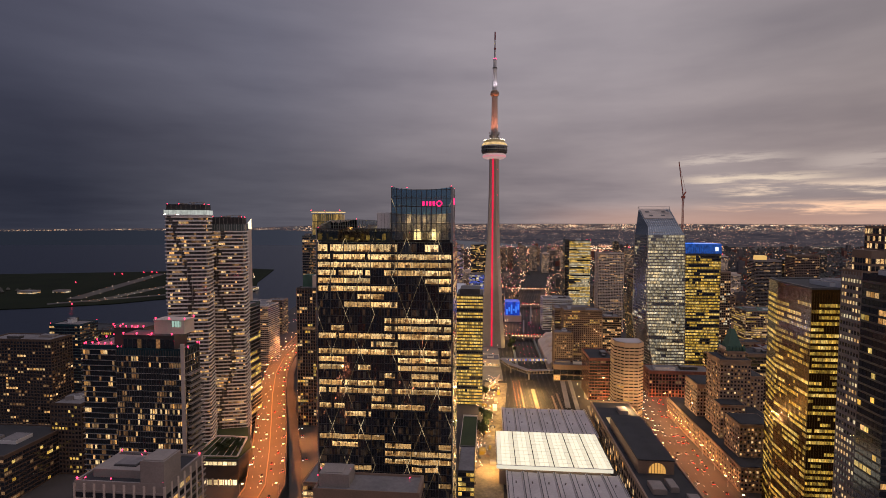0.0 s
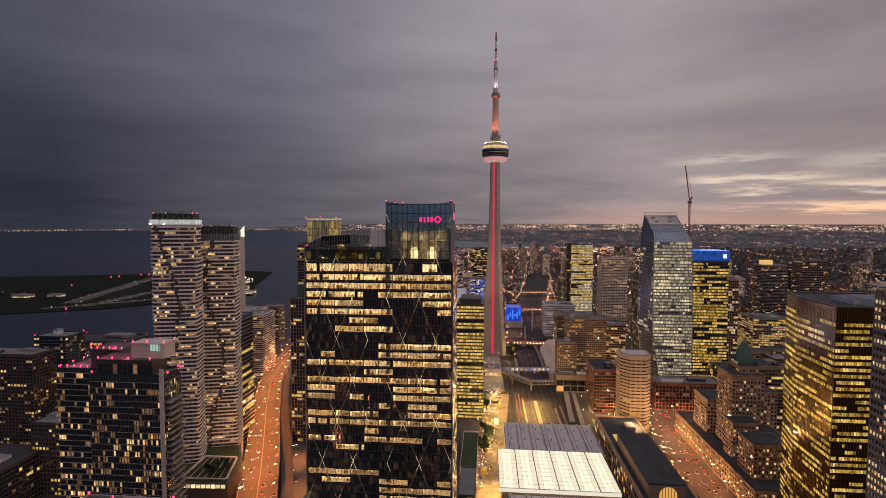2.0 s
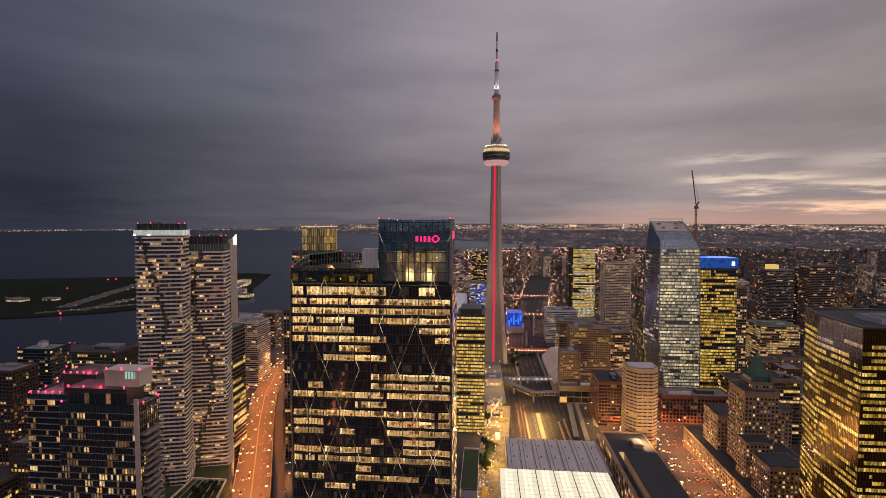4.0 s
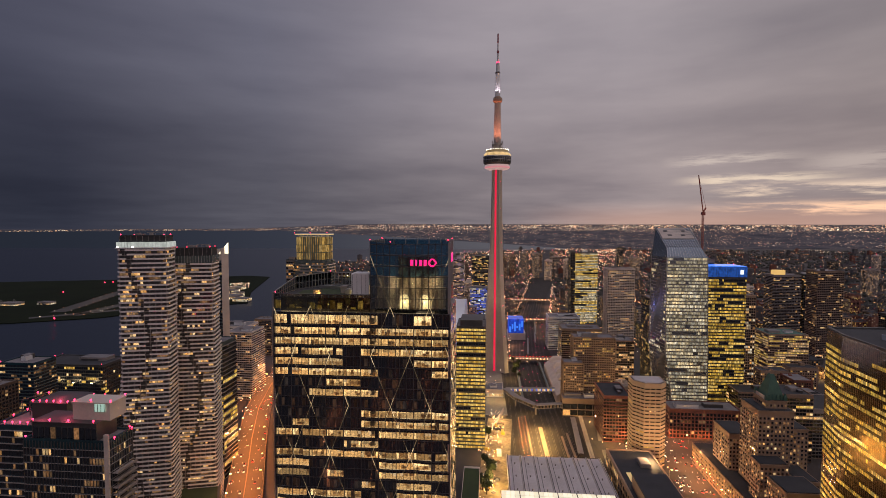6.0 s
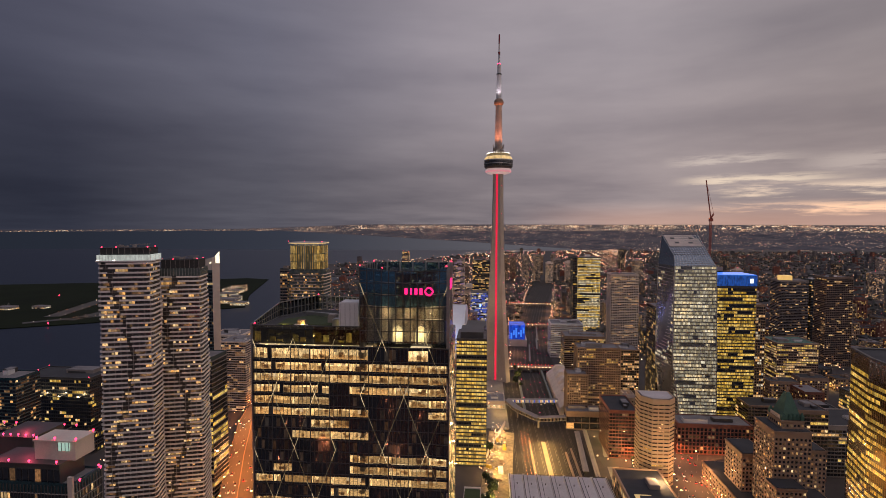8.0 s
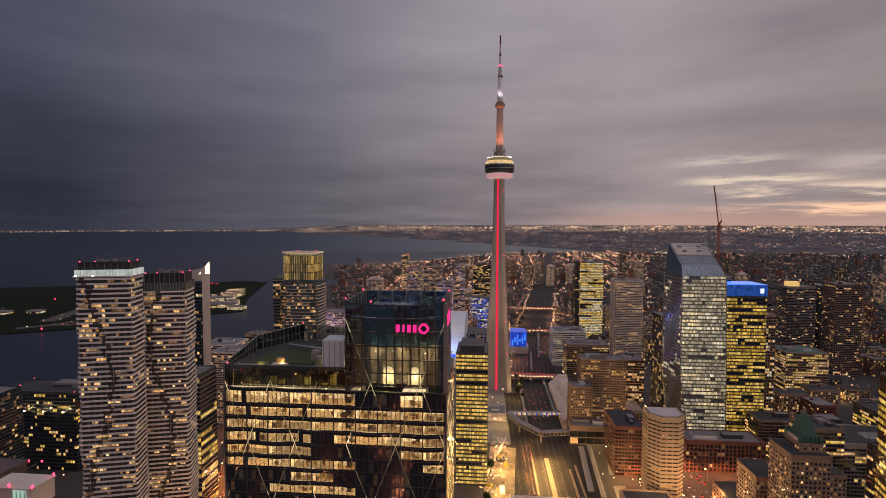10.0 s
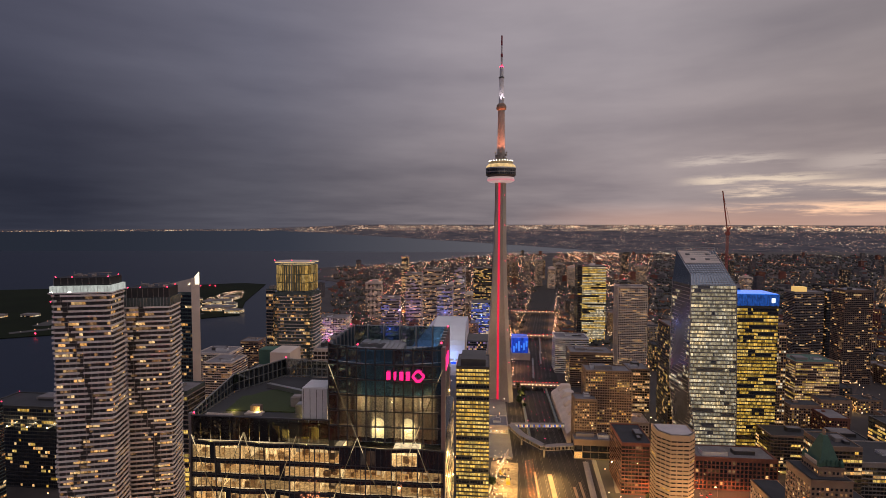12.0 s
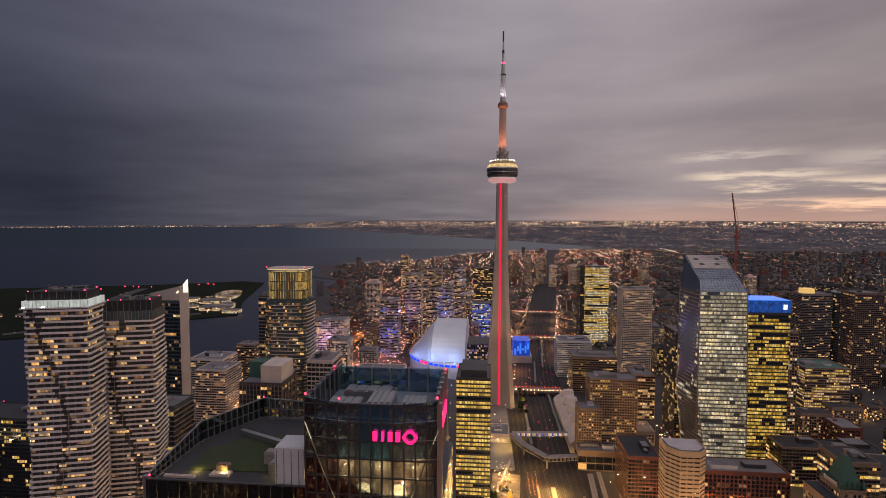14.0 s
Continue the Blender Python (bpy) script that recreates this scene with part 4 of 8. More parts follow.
def office_tower():
    root = thing("office_tower", "black glass office tower with folded diamond facade and lit floors", "office tower", (CX0 + CX1) / 2, CY0, 0)
    ox = (CX0 + CX1) / 2
    x0, x1, d = CX0 - ox, CX1 - ox, CY1 - CY0
    mid = -49.0 - ox
    b = MB()
    b.prism([(x0, 7.2), (mid - 0.8, 7.2), (mid - 0.8, d), (x0, d)], -1, TER)
    part("lower_block", b, M_BLACKG, root)
    b = MB()
    b.prism([(mid + 0.8, 7.2), (x1 - 0.3, 7.2), (x1 - 0.3, d), (mid + 0.8, d)], -1, ROW0)
    b.prism([(mid + 0.8, 5.6), (x1 - 1.5, 5.6), (x1 - 1.5, d), (mid + 0.8, d)], ROW0, CLOW + 13)
    part("upper_block", b, M_BLACKG, root)
    b = MB()
    b.prism([(mid - 0.8, 2.4), (mid + 0.8, 2.4), (mid + 0.8, d - 1), (mid - 0.8, d - 1)], -1, ROW0 + 4)
    part("recess", b, M_DARK, root)
    fh, pw = 4.15, 1.42
    cols = int((x1 - x0) / pw)
    r = random.Random(21)
    picks = 120
    skin, rest, room = MB(), MB(), MB()
    floors = 49
    # share of lit bays on each floor: left half, core, right half
    plan = {0: (1, 1, 0.05), 1: (0.4, 0.3, 0.95), 2: (0.9, 0.9, 1), 3: (1, 0.9, 1), 4: (0.65, 0.3, 0.6), 5: (1, 1, 0.1), 6: (0.15, 1, 0.05), 7: (0.1, 1, 0.03), 8: (0.1, 1, 0.03), 9: (0.05, 0.8, 1),
            10: (0.1, 0.8, 0.75), 11: (0.8, 0.5, 0.5), 12: (0.1, 0.6, 0.1), 13: (0.95, 1, 1), 14: (0.3, 0.4, 1), 15: (0.95, 0.5, 0.45), 16: (0.1, 0.8, 0.6), 17: (0.75, 0.9, 0.8), 18: (0.85, 0.8, 0.85),
            19: (0.05, 0.6, 0.05), 20: (0.9, 0.8, 0.9), 21: (0.1, 0.4, 0.15), 22: (0.05, 0.5, 0.05), 23: (0.03, 0.3, 0.03), 24: (0.95, 0.6, 0.1), 25: (0.1, 0.3, 0.3), 26: (0.05, 0.6, 1), 27: (0.05, 0.5, 0.9)}

    def level(f):
        return (ROW0 - 5.1, ROW0) if f == 0 else (ROW0 - 5.1 - fh * f, ROW0 - 5.1 - fh * (f - 1))

    def sheet(mb, u0, u1, za, zb, out, mi=0):
        """One pane that follows the folded skin."""
        q = [(u, facet(u - x0, z) - out, z) for u, z in ((u0, za), (u1, za), (u1, zb), (u0, zb))]
        mb.face(q, mi)
        return q
    for f in range(floors):
        z0, z1 = level(f)
        odds = plan.get(f, ((0.8, 0.5, 0.12), (0.06, 0.3, 0.06), (0.1, 0.5, 0.7), (0.05, 0.2, 0.05))[f % 4])
        j = 0
        while j < cols:
            n = min(10 if r.random() < 0.5 else 5, cols - j)
            um = j * pw + n * pw / 2
            lit = r.random() < odds[0 if um < 29 else 1 if um < 40 else 2]
            ua, ub = x0 + j * pw, x0 + (j + n) * pw
            for k in range(j, j + n):
                u0, u1 = x0 + k * pw, x0 + (k + 1) * pw
                if not lit or r.random() < 0.03:
                    sheet(skin, u0, u1, z0, z1, 0)
                    if r.random() < 0.25:
                        sheet(rest, u0 + 0.07, u1 - 0.07, z0 + 0.35, z1 - 0.7, 0.1, 1)
                    continue
                sheet(skin, u0, u1, z0, z0 + 0.5, 0)
                sheet(skin, u0, u1, z1 - 1.0, z1, 0)
                g = 0.05
                if picks > 0:
                    picks -= 1
                    w = MB()
                    quad = sheet(w, u0 + g, u1 - g, z0 + 0.5, z1 - 1.0, 0.04)
                    back = [(p[0], p[1] + 0.06, p[2]) for p in quad]
                    for e in range(4):
                        w.face((quad[e], back[e], back[(e + 1) % 4], quad[(e + 1) % 4]))
                    part("window", w, M_CLEAR, root)
                else:
                    sheet(rest, u0 + g, u1 - g, z0 + 0.5, z1 - 1.0, 0.04, 0)
                if r.random() < 0.16:
                    drop = r.uniform(0.5, 1.8)
                    room.face(((u0 + 0.1, 0.72, z1 - 1.0 - drop), (u1 - 0.1, 0.72, z1 - 1.0 - drop), (u1 - 0.1, 0.72, z1 - 0.8), (u0 + 0.1, 0.72, z1 - 0.8)), 5)
            if lit:
                # the room: self-glowing floor, ceiling, back and end walls; desks, partitions, hanging lamps
                deep = r.choice((4.2, 6.4, 6.4, 6.8))
                zf, zc = z0 + 0.3, z1 - 0.95
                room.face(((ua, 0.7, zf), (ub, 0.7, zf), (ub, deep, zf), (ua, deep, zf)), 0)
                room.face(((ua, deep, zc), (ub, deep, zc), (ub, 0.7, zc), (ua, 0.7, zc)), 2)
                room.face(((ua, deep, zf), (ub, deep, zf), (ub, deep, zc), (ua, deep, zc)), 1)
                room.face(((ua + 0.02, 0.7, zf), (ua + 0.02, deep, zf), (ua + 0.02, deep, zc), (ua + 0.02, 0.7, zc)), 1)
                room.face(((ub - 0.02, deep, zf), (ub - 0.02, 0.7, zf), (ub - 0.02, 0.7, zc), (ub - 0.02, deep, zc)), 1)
                room.box(ua + 0.1, 1.15, zc - 0.2, ub - 0.1, 1.4, zc - 0.02, 4)
                if r.random() < 0.6:
                    room.box(ua + 0.1, 0.95, zf, ua + 0.7, 1.6, zc, 1)
                for q in range(r.randint(3, 6)):
                    x, y, w2 = r.uniform(ua + 0.2, ub - 1.8), r.uniform(0.9, deep - 1), r.uniform(0.7, 1.7)
                    h = r.choice((0.75, 0.75, 0.75, 1.1, 1.5))
                    room.box(x, y, zf, min(ub - 0.1, x + w2), y + r.uniform(0.5, 0.9), zf + h, 3)
                if r.random() < 0.4:
                    x = r.uniform(ua + 1, ub - 1)
                    room.box(x, 1.6, zf, x + 0.12, deep, zc, 1)
            j += n
    part("folded_glass_skin", skin, M_BLACKG, root, "dark folded glass skin", "stuff")
    part("glazing", rest, [M_CLEAR, M_DIMO], root, kind="stuff")
    part("office_rooms", room, [M_OFLOOR, M_OWALL, M_OCEIL, M_DESK, L_CEIL, M_BLIND], root, "office rooms with desks behind the glass, lamplight given as surface glow", "stuff")
    # floor edges and mullions
    for f in range(floors + 1):
        z = level(f)[1]
        b = MB()
        for j in range(cols):
            u0, u1 = x0 + j * pw, x0 + (j + 1) * pw
            a, c = facet(u0 - x0, z) - 0.12, facet(u1 - x0, z) - 0.12
            b.prism([(u0, a), (u1, c), (u1, c + 0.5), (u0, a + 0.5)], z - 0.14, z + 0.14)
        part("floor_edge", b, M_DARK, root)
    b = MB()
    for j in range(cols + 1):
        for f in range(floors):
            z0, z1 = level(f)
            u = min(x1, x0 + j * pw)
            b.bar((u, facet(u - x0, z0) - 0.08, z0), (u, facet(u - x0, z1) - 0.08, z1), 0.12 if j % 5 else 0.3)
    part("mullions", b, M_DARK, root, kind="stuff")
    # diagonal metal folds: their glint is emission, stronger at the nodes
    for ub, du, n, odd in ((-0.4, 7.7, 4, 0), (39.5, 7.85, 4, 1)):
        for k in range(11):
            for i in range(n + 1):
                for s in (-1, 1):
                    if (i + k) % 2 != odd or not 0 <= i + s <= n or (k == 10 and (not odd or i + s == 2)):
                        continue
                    z, zz = FOLD_Z + k * FOLD_H, FOLD_Z + (k + 1) * FOLD_H
                    u, uu = ub + i * du, ub + (i + s) * du
                    m = MB()
                    for q in range(5):
                        ta, tb = q / 5, (q + 1) / 5
                        pa, pb = (u + (uu - u) * ta, z + (zz - z) * ta), (u + (uu - u) * tb, z + (zz - z) * tb)
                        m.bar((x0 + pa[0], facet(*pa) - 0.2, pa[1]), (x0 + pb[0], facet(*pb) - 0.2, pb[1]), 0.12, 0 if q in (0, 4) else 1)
                    part("fold_strip", m, [M_FOLD, M_FOLDD], root, "metal strip along a fold of the facade, its glint given as glow")
    # sides: mullioned dark glass with some lit floors
    side = [(x1 - 0.3, 1.4), (x1 - 0.3, d)]
    sd = MB()
    for f in range(floors):
        z = level(f)[1]
        for j in range(14):
            a, c = 1.6 + j * 2.95, 1.6 + (j + 1) * 2.95
            lit = r.random() < (0.5 if f % 3 else 0.15)
            sd.face(((x1 - 0.2, a + 0.2, z - fh + 0.5), (x1 - 0.2, c - 0.2, z - fh + 0.5), (x1 - 0.2, c - 0.2, z - 1), (x1 - 0.2, a + 0.2, z - 1)), int(lit))
            lit = r.random() < 0.4
            sd.face(((x0 - 0.02, c - 0.2, z - fh + 0.5), (x0 - 0.02, a + 0.2, z - fh + 0.5), (x0 - 0.02, a + 0.2, z - 1), (x0 - 0.02, c - 0.2, z - 1)), int(lit))
    part("side_glazing", sd, [M_BLACKG, M_OFFICE], root, kind="stuff")
    for x in (x0 - 0.2, x1 - 0.2):
        b = MB()
        b.box(x - 0.55, 0.2, -1, x + 0.55, 1.5, CTOP - 0.5 if x > 0 else SCR + 0.5)
        part("corner_fin", b, M_STEEL, root, "steel fin at the corner")
    # crown: four glass screens round an open plant floor
    ct, zb = CTOP, ROW0 + 1.5
    m = MB()
    n = 12
    w = (x1 - 0.6) - mid
    for j in range(n):
        for k in range(6):
            ua, ub = mid + w * j / n, mid + w * (j + 1) / n

            def top(u):
                return ct - 1.3 * math.sin(math.pi * (u - mid) / w)
            za0, za1 = zb + (top(ua) - zb) * k / 6, zb + (top(ua) - zb) * (k + 1) / 6
            zb0, zb1 = zb + (top(ub) - zb) * k / 6, zb + (top(ub) - zb) * (k + 1) / 6
            g = 0.12
            pn = MB()
            q = ((ua + g, 0.3, za0 + g), (ub - g, 0.3, zb0 + g), (ub - g, 0.3, zb1 - g), (ua + g, 0.3, za1 - g))
            pn.face(q)
            bk = [(p[0], 0.5, p[2]) for p in q]
            pn.face(bk[::-1])
            for e in range(4):
                pn.face((q[e], bk[e], bk[(e + 1) % 4], q[(e + 1) % 4]))
            part("crown_pane", pn, M_CROWNB if k >= 3 else M_CROWNG, root)
    for j in range(n + 1):
        fr = MB()
        u = mid + w * j / n
        fr.box(u - 0.14, 0.25, zb, u + 0.14, 0.8, ct - 1.3 * math.sin(math.pi * j / n))
        part("crown_mullion", fr, M_DARK, root)
    for k in range(1, 7):
        fr = MB()
        fr.box(mid, 0.25, zb + (ct - 1.4 - zb) * k / 6 - 0.14, x1 - 0.6, 0.8, zb + (ct - 1.4 - zb) * k / 6 + 0.14)
        part("crown_transom", fr, M_DARK, root)
    for nm, pl in (("crown_wall_west", [(mid, 24), (x1 - 0.6, 24), (x1 - 0.6, 25), (mid, 25)]), ("crown_wall_south", [(mid, 0.8), (mid + 0.8, 0.8), (mid + 0.8, 24), (mid, 24)]),
                   ("crown_wall_north", [(x1 - 1.4, 0.8), (x1 - 0.6, 0.8), (x1 - 0.6, 24), (x1 - 1.4, 24)])):
        b = MB()
        b.prism(pl, CLOW + 13, ct)
        part(nm[:10], b, M_SCREEN, root, "blue-green glass screen of the crown")
        for j in range(7):
            b = MB()
            a, c = pl[0], pl[2]
            t = j / 6
            if nm.endswith("west"):
                xx = a[0] + (c[0] - a[0]) * t
                b.box(xx - 0.2, 23.7, CLOW + 13, xx + 0.2, 25.3, ct + 0.3)
            else:
                yy = a[1] + (c[1] - a[1]) * t
                b.box(a[0] - 0.25, yy - 0.2, CLOW + 13, a[0] + 1.05, yy + 0.2, ct + 0.3)
            part("crown_post", b, M_STEEL, root)
    for px, py, pw2, pd, ph in ((mid + 4, 6, 9, 12, 5), (mid + 16, 5, 11, 7, 6), (mid + 15, 14, 10, 7, 4)):
        b = MB()
        b.box(px, py, CLOW + 13, px + pw2, py + pd, CLOW + 13.5 + ph)
        b.box(px + 1, py + 1, CLOW + 13.5 + ph, px + pw2 - 1, py + pd - 1, CLOW + 14 + ph)
        part("plant_unit", b, M_TEALP, root, "blue-grey plant unit inside the crown")
    b = MB()
    b.box(mid + 1, 4.4, CTOP - 6.6, x1 - 1.6, 23.8, CTOP - 6.2)
    deck = part("plant_deck", b, M_DECK, root, "blue-grey roof deck inside the crown")
    for px, py, pw2, pd, ph in ((mid + 3, 7, 8, 5, 2.2), (mid + 13, 6, 6, 9, 3.0), (mid + 21, 9, 6, 6, 2.0), (mid + 5, 15, 12, 5, 2.6)):
        b = MB()
        b.box(px, py, CTOP - 6.2, px + pw2, py + pd, CTOP - 6.2 + ph)
        for k in range(4):
            b.box(px + 0.3 + k * pw2 / 4, py + 0.3, CTOP - 6.2 + ph, px + (k + 0.8) * pw2 / 4, py + pd - 0.3, CTOP - 5.9 + ph)
        part("cooling_unit", b, M_STEEL, deck)
    for a, c in (((mid + 3, 2, CLOW + 22), (mid + 10, 22, CLOW + 24)), ((mid + 12, 2, CLOW + 24), (mid + 20, 22, CLOW + 22)), ((mid + 22, 2, CLOW + 25), (mid + 27, 22, CLOW + 23))):
        b = MB()
        b.bar(a, c, 1.2)
        part("roof_beam", b, M_CONCD, root)
    b = MB()
    b.box(mid + 1.2, 3.6, zb, x1 - 2, 4.2, CTOP - 6)
    part("plant_wall", b, M_CONC, root, "pale plant room wall behind the crown glass")
    for k in range(7):
        b = MB()
        xx = mid + 2 + k * (w - 4) / 6
        b.box(xx - 0.25, 3.0, zb, xx + 0.25, 3.5, CTOP - 6)
        part("plant_column", b, M_STEEL, root)
    # two bright lamps behind the crown glass
    for u in (0.42, 0.69):
        b = MB()
        xx = mid + w * u
        pts = [(xx + 2.0 * math.cos(radians(a)), 3.4, 214.6 + 2.6 * max(0.0, math.sin(radians(a)))) for a in range(0, 181, 15)]
        b.face([(xx - 2.0, 3.4, 211.4), (xx + 2.0, 3.4, 211.4)] + pts)
        part("arched_light", b, L_ARCH, root, "lit opening behind the crown glass")
    # sign: plain shapes
    sx, sz = mid + 16.6, CTOP - 8.4
    for k in range(4):
        b = MB()
        b.prism(rounded(1.05 if k != 1 else 0.6, 0.5, 0.2, 3, sx + k * 1.75, -0.25), sz - 1.05, sz + 1.05)
        part("sign_block", b, L_MAG, root, "glowing magenta sign shape")
    for a0, a1 in (((0, 1), (-1.1, 0)), ((-1.1, 0), (0, -1)), ((0.9, 1), (2.0, 0)), ((2.0, 0), (0.9, -1)), ((0, 1), (0.9, 1)), ((0, -1), (0.9, -1))):
        b = MB()
        b.bar((sx + 7.6 + a0[0] * 1.0, -0.25, sz + a0[1] * 1.3), (sx + 7.6 + a1[0] * 1.0, -0.25, sz + a1[1] * 1.3), 0.5)
        part("sign_diamond", b, L_MAG, root, "glowing magenta diamond outline")
    b = MB()
    b.box(x1 - 0.2, 6, CTOP - 8.5, x1 + 0.1, 16, CTOP - 5.2)
    part("side_sign", b, L_MAG, root, "glowing magenta side sign")
    # tall dark storey under the terrace, with a see-through front
    for k in range(14):
        ua, ub = x0 + (mid - x0) * k / 14 + 0.08, x0 + (mid - x0) * (k + 1) / 14 - 0.08
        b = MB()
        b.box(ua, 0.2, ROW0 + 0.5, ub, 0.35, SCR - 0.2)
        part("terrace_glass", b, M_TERG, root, "dark glass front of the terrace")
        if k % 3 != 1:
            b = MB()
            b.box(ua + 0.3, 1.2, ROW0 + 1.2, ub - 0.3, 1.3, SCR - 2.6 - (k % 4) * 0.9)
            part("terrace_room", b, M_YELL if k % 3 == 0 else M_GOLDR, root, "dimly lit room behind the terrace glass")
    b = MB()
    b.box(x0, 0.1, SCR - 0.2, mid, 0.6, SCR + 0.1)
    part("terrace_coping", b, M_DARK, root)
    # roof terrace: dark lawn, paving, lit strips, plant, stair enclosure
    b = MB()
    b.prism([(x0 + 0.6, 1.6), (mid - 1, 1.6), (mid - 1, d - 1), (x0 + 0.6, d - 1)], TER, TER + 0.25)
    part("roof_terrace", b, M_ROOFD, root)
    b = MB()
    lawn = [(x0 + 6 + 0.0, 8)] + [(x0 + 20 + 13 * math.cos(radians(q)), 18 + 11 * math.sin(radians(q))) for q in range(-60, 170, 16)] + [(x0 + 5, 20)]
    b.prism(lawn, TER + 0.25, TER + 0.6)
    part("roof_lawn", b, M_GRASS, root, "dark lawn on the roof terrace")
    for qx, qy, w2, d2, h2, mt in ((x0 + 13, 5.2, 5, 2.4, 0.5, M_CONC), (x0 + 14, 6.8, 3, 1.6, 2.2, M_BROWN), (x0 + 27, 8, 4.5, 3, 2.4, M_STEEL), (x0 + 24, 12, 3, 3, 3.2, M_CONCD), (x0 + 27.5, 12.5, 3.4, 2, 2, M_STEEL), (x0 + 2, 4, 8, 0.8, 0.5, M_CONC)):
        b = MB()
        b.box(qx, qy, TER + 0.2, qx + w2, qy + d2, TER + 0.3 + h2)
        b.box(qx + 0.3, qy + 0.3, TER + 0.3 + h2, qx + w2 - 0.3, qy + d2 - 0.3, TER + 0.5 + h2)
        part("terrace_unit", b, mt, root)
    b = MB()
    b.bar((x0 + 9, 30, TER + 1), (mid - 10, 20, TER + 1.6), 1.4)
    part("roof_duct", b, M_STEEL, root)
    b = MB()
    b.box(mid - 8, 1.8, TER, mid - 0.9, 9, TER + 10)
    b.box(mid - 7.6, 2.2, TER + 10, mid - 1.3, 8.6, TER + 10.2)
    stair = part("stair_tower", b, M_WHITE, root, "pale stair enclosure beside the crown")
    for q in range(4):
        b = MB()
        b.box(mid - 7.6 + q * 1.8, 1.7, TER + 0.3, mid - 7.5 + q * 1.8, 1.8, TER + 9.6)
        part("panel_joint", b, M_DARK, stair)
    # steel wind screens along the south and west edges
    for (ax, ay), (bx, by), h0, h1 in (((x0 + 0.2, 1.5), (x0 + 0.2, d * 0.55), 2.5, 6.0), ((x0 + 0.2, d * 0.55), (x0 + 10, d - 0.5), 6.0, 6.5), ((x0 + 10, d - 0.5), (mid - 1, d - 0.5), 6.5, 5.0)):
        length = math.hypot(bx - ax, by - ay)
        k = max(2, int(length / 1.9))
        for t0, t1, wdt in ((0.0, 1.0, 0.35), (0.0, 0.5, 0.18), (0.0, 0.06, 0.3)):
            b = MB()
            b.bar((ax, ay, TER + 0.2 + h0 * t1), (bx, by, TER + 0.2 + h1 * t1), wdt)
            part("screen_rail", b, M_STEEL, root)
        for j in range(k + 1):
            t = j / k
            b = MB()
            xx, yy = ax + (bx - ax) * t, ay + (by - ay) * t
            b.box(xx - 0.14, yy - 0.14, TER, xx + 0.14, yy + 0.14, TER + 0.2 + h0 + (h1 - h0) * t)
            part("screen_post", b, M_STEEL, root)
        b = MB()
        nx, ny = -(by - ay) / length * 0.05, (bx - ax) / length * 0.05
        b.prism([(ax - nx, ay - ny, TER + 0.5), (bx - nx, by - ny, TER + 0.5), (bx + nx, by + ny, TER + 0.5), (ax + nx, ay + ny, TER + 0.5)], 0, 0,
                poly2=[(ax - nx, ay - ny, TER + h0), (bx - nx, by - ny, TER + h1), (bx + nx, by + ny, TER + h1), (ax + nx, ay + ny, TER + h0)])
        part("glass_screen", b, M_CROWNG, root)
    for px, py, pz in ((x0 + 0.5, 1, SCR + 0.8), (mid, 1.0, CTOP + 0.8), (x1 - 0.8, 1.0, CTOP + 0.8), (x1 - 0.8, 23, CTOP + 0.8), (mid, 23, CTOP + 0.8), (mid + 8, 0.8, CTOP), (x0 + 10, d - 0.5, TER + 7.4)):
        b = MB()
        b.ball((px, py, pz - 0.3), 0.32)
        part("beacon", b, L_RED, root, "red aircraft warning light")


# glint of the metal folds as glow: weak mid-strip, strong at the ends
M_FOLDD = lit_room("faint_glow_fold", (1.0, 0.66, 0.32), (1.0, 0.76, 0.42), 0.32, 0.12, 0.12)
M_FOLD = lit_room("glowing_fold_strip", (1.0, 0.7, 0.36), (1.0, 0.78, 0.46), 1.1, 0.12, 0.3)
M_CLEAR = clear_glass("clear_office_glass", (0.9, 0.88, 0.84), 0.02)
# room surfaces emit softly in place of lamplight falling on them
M_OFLOOR = lit_room("glowing_office_floor", (1.0, 0.5, 0.16), (1.0, 0.6, 0.24), 0.8, 0.7, 0.25)
M_OWALL = lit_room("glowing_office_wall", (1.0, 0.56, 0.2), (1.0, 0.7, 0.34), 1.8, 0.8, 0.2)
M_OCEIL = lit_room("glowing_office_ceiling", (1.0, 0.7, 0.38), (1.0, 0.76, 0.45), 0.9, 0.5, 0.5)
M_BLIND = lit_room("glowing_roller_blind", (1.0, 0.62, 0.3), (1.0, 0.72, 0.42), 0.7, 0.2, 0.8)
M_DESK = surface("office_furniture", (0.8, 0.62, 0.44), (0.3, 0.2, 0.13), 0.6, vary=0.9)
M_TERG = clear_glass("dark_terrace_glass", (0.5, 0.5, 0.44))
M_CROWNG = clear_glass("crown_glass", (0.66, 0.68, 0.66), 0.03, 0.1, (0.85, 0.93, 1.0))
M_CROWNB = clear_glass("blue_crown_glass", (0.3, 0.5, 0.62), 0.03, 0.22, (0.6, 0.85, 1.0))
M_SCREEN = clear_glass("blue_screen_glass", (0.32, 0.5, 0.62))
M_DECK = surface("blue_grey_deck", (0.22, 0.27, 0.31), (0.13, 0.16, 0.19), 0.8, grain=0.8, stain=0.1)
M_TEALP = surface("blue_grey_plant_panel", (0.18, 0.24, 0.28), (0.1, 0.14, 0.17), 0.5, 0.3)
L_ARCH = lamp_mat("arched_opening_light", (1.0, 0.8, 0.45), 1.6)
office_tower()


# ---------------- two condominium towers with wavy balcony bands ----------------
M_BALC = surface("pale_balcony_concrete", (0.86, 0.79, 0.75), (0.68, 0.62, 0.58), 0.8, vary=0.15)


